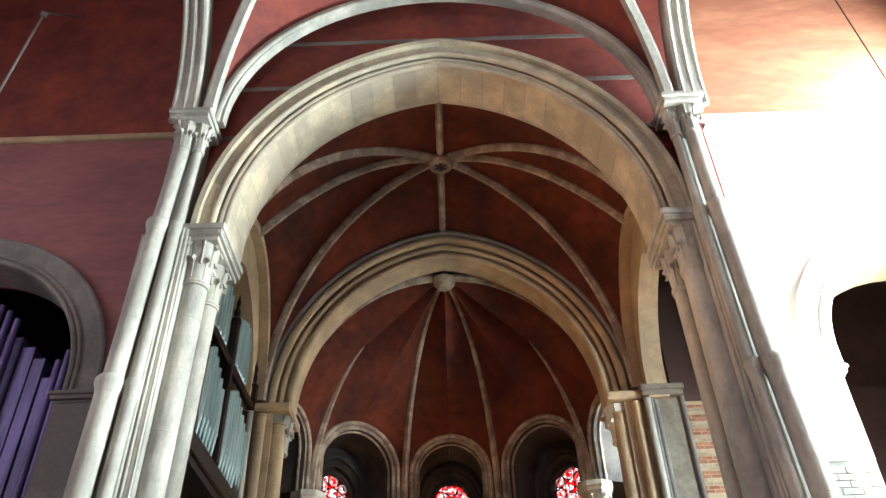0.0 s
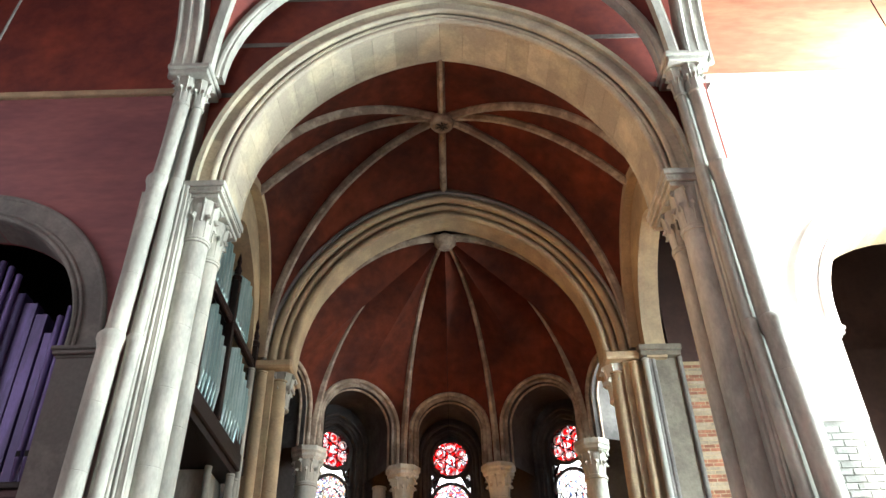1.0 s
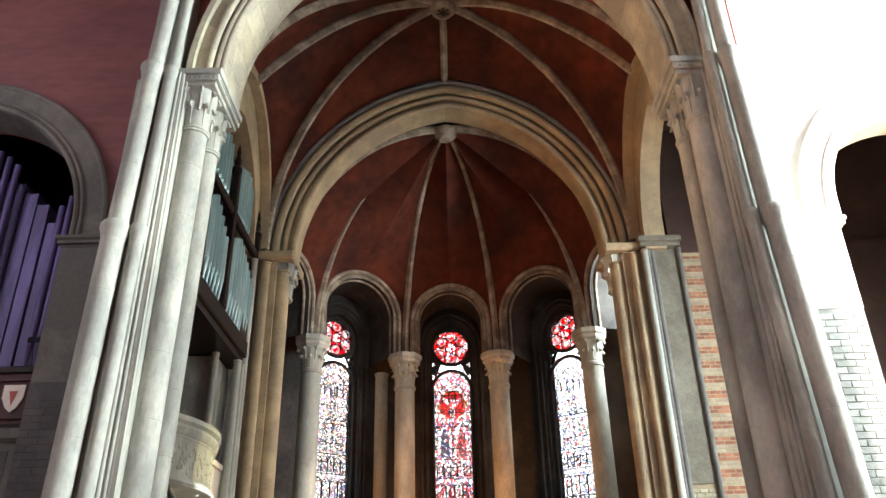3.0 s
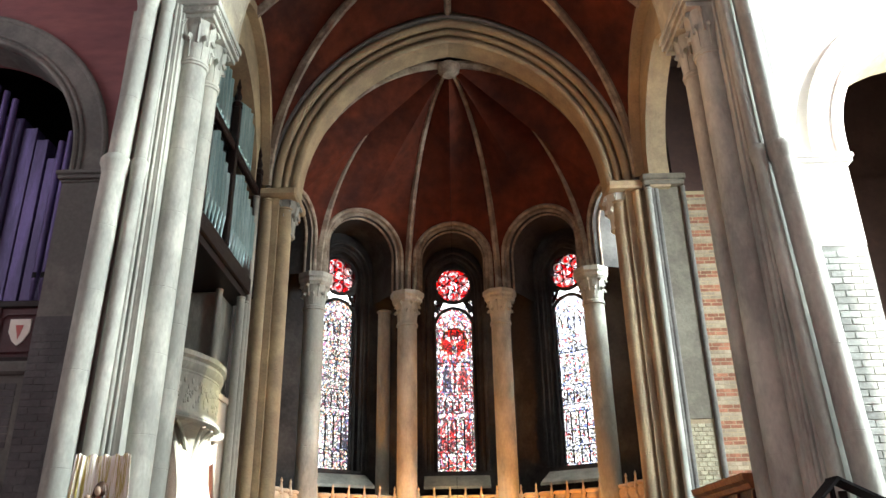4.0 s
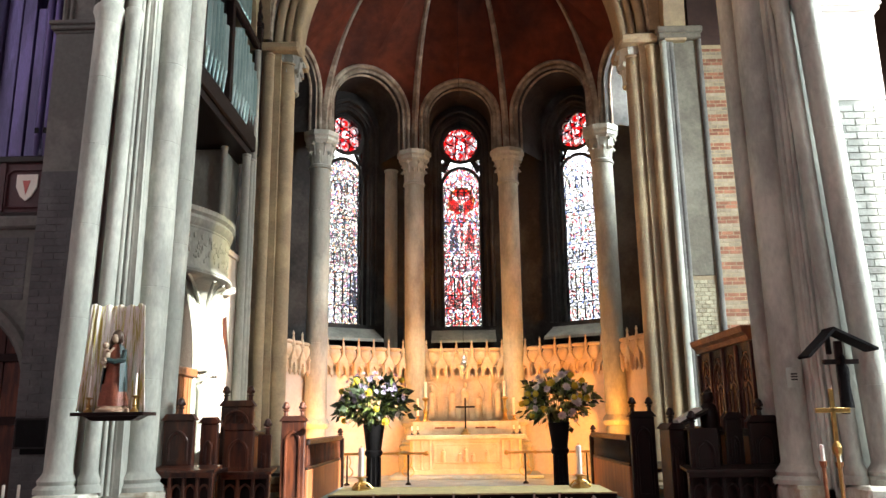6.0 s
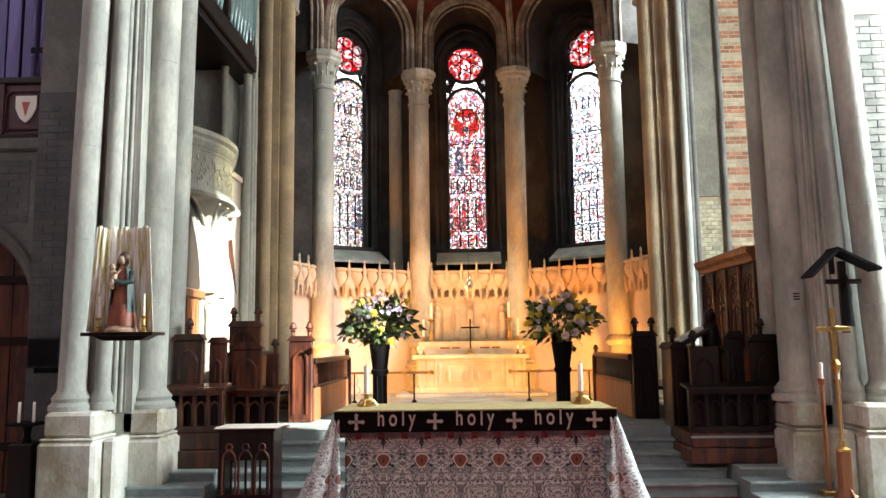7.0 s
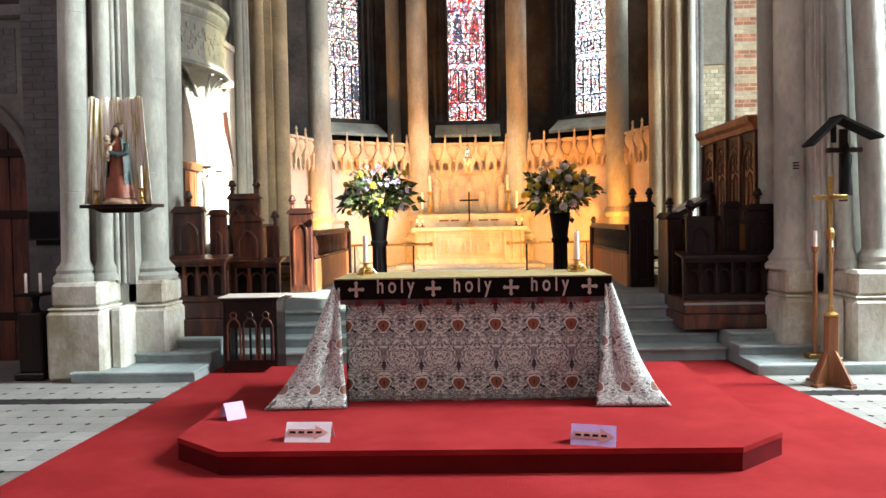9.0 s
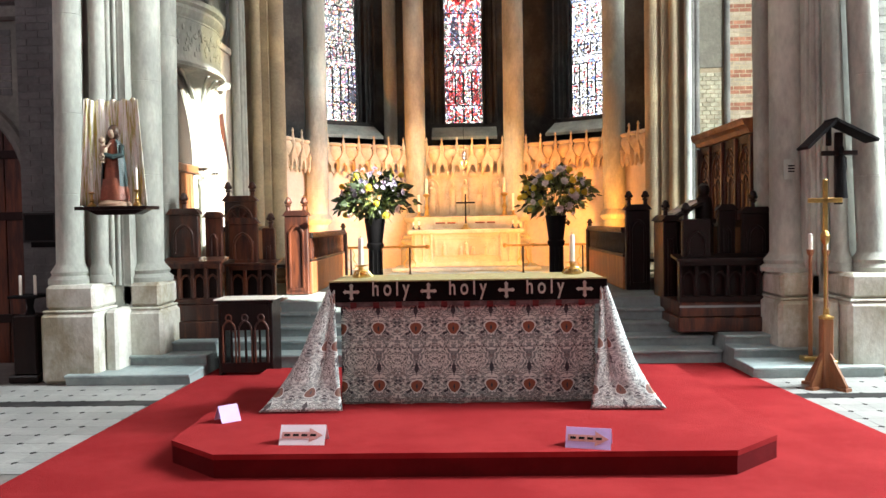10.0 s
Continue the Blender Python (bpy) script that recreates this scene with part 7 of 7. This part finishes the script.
part("bracket", Geo().prism([(0, 0), (0.22, 0.06), (0.26, 0.14), (0, 0.14)], Matrix(((0, 0, 1, -3.9), (1, 0, 0, 11.9), (0, 1, 0, 3.72), (0, 0, 0, 1))), 0.24), M_STONE, bl)
ba_ = thing("blind_arch", "moulded cream stone doorway arch in the chancel wall", "arch", kind="structure")
AY = 10.75
# tall arch whose north leg runs in behind the pier
for off, d, r in ((0.0, 0.0, 0.055), (0.1, 0.03, 0.035), (0.19, 0.05, 0.05), (0.29, 0.04, 0.03)):
    pts = [Vector((-4.1 + d, 10.3 + x, z)) for x, z in arch(1.3, 2.5, 0.35, off, 24) + [(1.3 + off, CH)] if 10.3 + x > 9.75 and z < 4.3]
    part("roll_moulding", Geo().sweep(pts, circ(r, 8), ref=(1, 0, 0)), M_STONE, ba_, smooth=True)
tymp = [(10.3 + x, min(z, 3.98)) for x, z in arch(1.28, 2.5, 0.35, 0, 20) if 10.3 + x > 9.75]
part("door", Geo().prism([(tymp[0][0], CH), (tymp[-1][0], CH)] + tymp[::-1], yz_at(-4.097), 0.012), M_WOOD, ba_, "dark oak tympanum")
part("door_leaf", Geo().box(-4.08, -4.05, AY - 0.7, AY + 0.7, CH, 2.42, 0.006), M_WOOD_O, ba_, "orange oak door leaf")
for k in range(7):
    part("door_batten", Geo().box(-4.05, -4.03, AY - 0.66 + 0.2 * k, AY - 0.62 + 0.2 * k, CH, 2.4, 0.004), M_WOOD_O, ba_)
part("door_lintel", Geo().box(-4.09, -4.0, AY - 0.82, AY + 0.8, 2.42, 2.54, 0.012), M_WOOD_O, ba_)
for sy in (-1, 1):
    cy_ = AY + sy * 0.95
    cp_ = part("capital", foliage(Geo().lathe([(0.07, 2.26), (0.06, 2.3), (0.12, 2.43), (0.13, 2.5)], -4.0, cy_, 10), -4.0, cy_, 2.26, 2.46, 0.06, 0.13, 6, 2), M_STONE, ba_)
    part("abacus", Geo().box(-4.12, -3.86, cy_ - 0.17, cy_ + 0.17, 2.5, 2.57, 0.012), M_STONE, cp_)
    part("jamb_shaft", shaft(-4.0, cy_, 0.055, CH, 2.27, 10), M_STONE, ba_, smooth=True)
nz = thing("wall_niche", "narrow red-brown slit niche in the sunlit chancel wall", "niche", kind="structure")
part("recess", Geo().prism([(11.94, 3.36), (12.0, 3.1), (12.2, 2.85), (12.42, 2.55), (12.3, 2.95), (12.14, 3.42)], yz_at(-3.798), 0.006), M_WOOD_R, nz)
part("recess_lip", Geo().sweep([Vector((-3.79, y, z)) for y, z in ((11.94, 3.36), (12.14, 3.42), (12.3, 2.95), (12.42, 2.55))], circ(0.012, 6)), M_STONE, nz, smooth=True)
ins = thing("wall_inscription", "small dark inscription bars on the chancel wall", "inscription", kind="structure")
for k in range(5):
    part("bar", Geo().box(-4.02 + 0.042 * k, -3.99 + 0.042 * k, 11.893, 11.899, 2.43, 2.46), M_STONE_D, ins)
struct("wall_shaft", shaft(-3.98, 12.2, 0.06, 4.5, 6.3, 10), M_STONE, "slender stone wall shaft in the chancel", "shaft", smooth=True)
for y in (12.62, 12.86):
    struct("wall_shaft", shaft(-3.72, y, 0.07, CH, 6.3, 12), M_STONE, "slender stone wall shaft in the chancel", "shaft", smooth=True)

# a dark plaque beside the north pier
pq = thing("wall_plaque", "dark framed plaque on the grey north wall", "plaque", (-4.81, 8.615, 1.655))
part("board", Geo().box(-0.17, 0.17, -0.02, 0.015, -0.155, 0.155, 0.004), M_BLACK, pq)
part("frame", Geo().box(-0.18, 0.18, -0.026, -0.018, 0.145, 0.165).box(-0.18, 0.18, -0.026, -0.018, -0.165, -0.145).box(-0.185, -0.165, -0.026, -0.018, -0.165, 0.165).box(0.165, 0.185, -0.026, -0.018, -0.165, 0.165), M_STONE_D, pq)

# ---- timber screen on the south side ----
sc = thing("choir_screen", "carved oak choir screen with pointed tracery and a moulded cornice", "screen")
XS = 3.6
part("cornice", Geo().prism([(-0.06, 2.68), (0.08, 2.68), (0.1, 2.74), (0.15, 2.78), (0.17, 2.86), (-0.08, 2.86)], Matrix(((-1, 0, 0, XS), (0, 0, 1, 9.7), (0, 1, 0, 0), (0, 0, 0, 1))), 2.2), M_WOOD_O, sc)
part("frieze", Geo().box(XS - 0.04, XS, 9.7, 11.88, 2.56, 2.68, 0.006), M_WOOD, sc)
M_PANEL = mat("golden_oak_panel", (0.46, 0.21, 0.075), 0.5, var=0.3, scale=3, grain=35, second=(0.30, 0.12, 0.045), stretch=(3, 3, 0.4))
part("panel", Geo().box(XS - 0.01, XS + 0.03, 9.7, 11.88, CH, 2.68), M_PANEL, sc)
part("rail", Geo().box(XS - 0.05, XS, 9.7, 11.88, 1.5, 1.6, 0.01), M_WOOD, sc)
BAYW = 0.54


def screen_at(y):
    return Matrix(((0, 0, -1, XS - 0.03), (1, 0, 0, y), (0, 1, 0, 0), (0, 0, 0, 1)))


for k in range(5):
    y = 9.72 + k * BAYW
    part("mullion", Geo().box(XS - 0.08, XS - 0.01, y - 0.03, y + 0.03, 1.6, 2.66, 0.008), M_WOOD_R, sc)
    if k == 4:
        break
    yc = y + BAYW / 2
    g = Geo()
    pointed_frame(g, screen_at(yc), 0.23, 1.6, 2.18, 0.14, 0.022)
    for dy in (-0.155, 0.0, 0.155):
        pointed_frame(g, screen_at(yc + dy), 0.068, 1.6, 2.0 if dy else 2.06, 0.05, 0.013)
    for dy, dz, r in ((-0.085, 2.26, 0.062), (0.085, 2.26, 0.062), (0.0, 2.4, 0.06)):
        pts = [Vector((XS - 0.03, yc + dy + r * 0.8 * math.cos(q * math.pi / 6), dz + r * 1.25 * math.sin(q * math.pi / 6))) for q in range(12)]
        g.sweep(pts, circ(0.012, 5), ref=(1, 0, 0), closed=True)
    part("tracery", g, M_WOOD_R, sc)
    for dy in (-0.235, 0.235):
        part("spandrel", Geo().prism([(0, 2.3), (0, 2.56), (-math.copysign(0.17, dy), 2.56)], screen_at(yc + dy), 0.012), M_WOOD, sc)

# ---- crossing ribs above the piers ----
cr_ = thing("crossing_ribs", "pale stone ribs springing towards the crossing vault", "vault", kind="structure")
for sx in (-1, 1):
    wr = [Vector((sx * 3.64 * math.cos(math.pi / 2 * i / 18), 8.5, 11.4 + 3.4 * math.sin(math.pi / 2 * i / 18))) for i in range(19)]
    part("wall_rib", Geo().sweep(wr, [(-0.1, -0.09), (0.1, -0.09), (0.1, 0.09), (-0.1, 0.09)], ref=(0, -1, 0)), M_STONE, cr_)
    part("roll_moulding", Geo().sweep([p + Vector((0, -0.09, -0.05)) for p in wr], circ(0.05, 8), ref=(0, -1, 0)), M_STONE, cr_, smooth=True)
    dgn = arc_up((sx * 3.78, 8.35, 11.4), (0, 4.2, 16.2), 20)
    part("diagonal_rib", Geo().sweep(dgn, [(-0.1, 0.05), (-0.1, -0.06), (0, -0.14), (0.1, -0.06), (0.1, 0.05)]), M_STONE, cr_)
    ta = [Vector((sx * 4.16, 8.35 - 4.1 * (1 - math.cos(math.pi / 2 * i / 18)), 11.4 + 4.5 * math.sin(math.pi / 2 * i / 18))) for i in range(19)]
    part("transept_arch", Geo().sweep(ta, [(-0.2, -0.1), (0.2, -0.1), (0.2, 0.25), (-0.2, 0.25)], ref=lambda i: (0, 0.3, 1)), M_STONE, cr_)
    for dx in (-0.16, 0.0, 0.16):
        part("roll_moulding", Geo().sweep([p + Vector((dx, -0.05, -0.12)) for p in ta], circ(0.055, 8), ref=(1, 0, 0)), M_STONE, cr_, smooth=True)
    webs = Geo()
    webs.ruled(resample(dgn, 16), resample([p + Vector((0, 0.15, 0.05)) for p in wr], 16), 4)
    part("web", webs, M_RED, cr_, smooth=True)
rod = solid("tie_rod", Geo().sweep([Vector((-7.17, 8.2, 14.18)), Vector((-7.3, 8.2, 12.08)), Vector((-7.42, 8.2, 10.5))], circ(0.022, 6)).ball((-7.17, 8.2, 14.16), 0.07, 8).sweep([Vector((-7.17, 8.2, 14.2)), Vector((-7.0, 8.85, 15.0))], circ(0.02, 6)), M_STONE_G, "grey metal rod hanging by a knob before the transept wall", "rod")
cbl = solid("cable", Geo().sweep([Vector((7.0, 8.2, 16.4)), Vector((7.22, 8.2, 13.81)), Vector((7.31, 8.2, 11.63)), Vector((7.45, 8.2, 9.0))], circ(0.011, 6)), M_BLACK, "thin black cable hanging from the roof", "cable")

# ---- floor tiles and bricks ----
M_TILE = mat("white_floor_tile", (0.37, 0.385, 0.365), 0.45, var=0.18, scale=3, grain=30, obj_random=0.1)
TS = 0.24
c_ = TS * 0.12
oct_ = [(c_, 0), (TS - c_, 0), (TS, c_), (TS, TS - c_), (TS - c_, TS), (c_, TS), (0, TS - c_), (0, c_)]
tile_me = Geo().prism([(u * 0.985 + 0.002, v * 0.985 + 0.002) for u, v in oct_], Matrix.Identity(4), 0.006).mesh("tile", M_TILE)
dot_me = Geo().prism([(c_ * 0.9, 0), (0, c_ * 0.9), (-c_ * 0.9, 0), (0, -c_ * 0.9)], Matrix.Identity(4), 0.006).mesh("tile_inset", M_BLACK)


def place(name, me, parent, m):
    ob = new(name, me)
    ob.parent = parent
    ob.matrix_local = m
    return ob


for x0, nx, y0, ny in ((-6.3, 14, 7.18, 3), (-5.6, 11, 5.05, 8), (2.9, 8, 7.18, 3), (2.95, 7, 5.55, 6)):
    for i in range(nx):
        for j in range(ny):
            place("tile", tile_me, floor, Matrix.Translation((x0 + i * TS, y0 + j * TS, -0.0035)))
            place("tile_inset", dot_me, floor, Matrix.Translation((x0 + i * TS, y0 + j * TS, -0.0035)))
struct("floor_border", Geo().box(-9.0, 9.0, 6.99, 7.17, -0.01, 0.003), M_STONE_D, "dark stone border strip in the tiled floor", "floor")

M_BRICK_R = mat("red_brick", (0.36, 0.15, 0.085), 0.85, var=0.3, scale=6, grain=30, obj_random=0.25)
M_BRICK_C = mat("cream_brick", (0.40, 0.34, 0.24), 0.85, var=0.25, scale=6, grain=30, obj_random=0.2)
M_BRICK_G = mat("green_grey_brick", (0.36, 0.38, 0.35), 0.85, var=0.25, scale=6, grain=30, obj_random=0.2)
M_BRICK_D = mat("dark_grey_brick", (0.13, 0.132, 0.135), 0.85, var=0.3, scale=2, grain=30, obj_random=0.1)
M_BRICK_O = mat("olive_cream_brick", (0.46, 0.43, 0.30), 0.85, var=0.25, scale=6, grain=30, obj_random=0.2)


def bricks(parent, y0, y1, z0, z1, x, mats, bl_, bh, axis='x', bands=None):
    ms = [Geo().box(0, bl_ - 0.012, 0, 0.02, 0, bh - 0.012, 0.002).mesh("brick", mm) for mm in mats]
    hs = [Geo().box(0, bl_ / 2 - 0.012, 0, 0.02, 0, bh - 0.012, 0.002).mesh("brick", mm) for mm in mats]
    rows = int((z1 - z0) / bh)
    for r in range(rows):
        k = bands(r) if bands else 0
        yy = y0
        if r % 2:
            m0 = Matrix.Translation((x, yy, z0 + r * bh)) if axis == 'y' else Matrix.Translation((x, yy, z0 + r * bh)) @ Matrix.Rotation(math.radians(90), 4, 'Z')
            m0 = Matrix.Translation((yy, x, z0 + r * bh)) if axis == 'y' else m0
            place("brick", hs[k], parent, m0)
            yy += bl_ / 2
        while yy + bl_ <= y1 + 0.02:
            m0 = Matrix.Translation((yy, x, z0 + r * bh)) if axis == 'y' else Matrix.Translation((x, yy, z0 + r * bh)) @ Matrix.Rotation(math.radians(90), 4, 'Z')
            place("brick", ms[k], parent, m0)
            yy += bl_
        if yy + bl_ / 2 <= y1 + 0.02:
            m0 = Matrix.Translation((yy, x, z0 + r * bh)) if axis == 'y' else Matrix.Translation((x, yy, z0 + r * bh)) @ Matrix.Rotation(math.radians(90), 4, 'Z')
            place("brick", hs[k], parent, m0)


ws = bpy.data.objects["wall_chancel_south"]
part("mortar", Geo().box(4.37, 4.99, 13.085, 13.0995, 2.6, 8.4), M_STONE_Y, ws)
bricks(ws, 4.39, 4.98, 2.6, 8.4, 13.08, (M_BRICK_R, M_BRICK_C), 0.2, 0.0675, axis='y', bands=lambda r: 0 if r % 4 < 2 else 1)
wp = tagged(new("wall_pilaster_south"), "pale olive brick pilaster of the chancel wall", "wall", kind="structure")
part("core", Geo().box(3.86, 4.3, 13.0, 13.095, CH, 8.5), M_STONE_Y, wp)
bricks(wp, 3.88, 4.28, 2.0, 4.1, 12.98, (M_BRICK_O,), 0.13, 0.07, axis='y')
part("facing", Geo().box(3.88, 4.28, 12.975, 13.0, 4.1, 8.44, 0.004), M_OLIVE, wp, "smooth grey-olive stone facing")
part("abacus", Geo().box(3.6, 4.36, 12.84, 13.1, 8.44, 8.54, 0.015).box(3.57, 4.39, 12.8, 13.1, 8.54, 8.66, 0.02), M_OLIVE, wp)
for x in (3.76, 3.84, 4.34):
    struct("wall_shaft", shaft(x, 12.96, 0.05, CH, 8.45, 10), M_STONE_G, "slender grey stone wall shaft in the chancel", "shaft", smooth=True)
wl = tagged(new("wall_south_low"), "grey-green brick foot of the south pilaster", "wall", kind="structure")
part("core", Geo().box(4.3, 5.03, 8.67, 9.7, 0.0, 5.4), M_BRICK_G, wl)
bricks(wl, 4.4, 5.02, 1.0, 5.38, 8.66, (M_BRICK_G,), 0.24, 0.085, axis='y')
wn_ = tagged(new("wall_pilaster_north"), "dark grey brick facing of the north pilaster and wall", "wall", kind="structure")
part("core", Geo().box(-5.03, -4.5, 8.652, 8.66, 0.0, 4.7), M_BRICK_D, wn_)
bricks(wn_, -5.03, -4.5, 0.9, 4.6, 8.645, (M_BRICK_D,), 0.26, 0.085, axis='y')
bricks(wn_, -6.4, -5.16, 3.2, 4.05, 8.893, (M_BRICK_D,), 0.26, 0.085, axis='y')
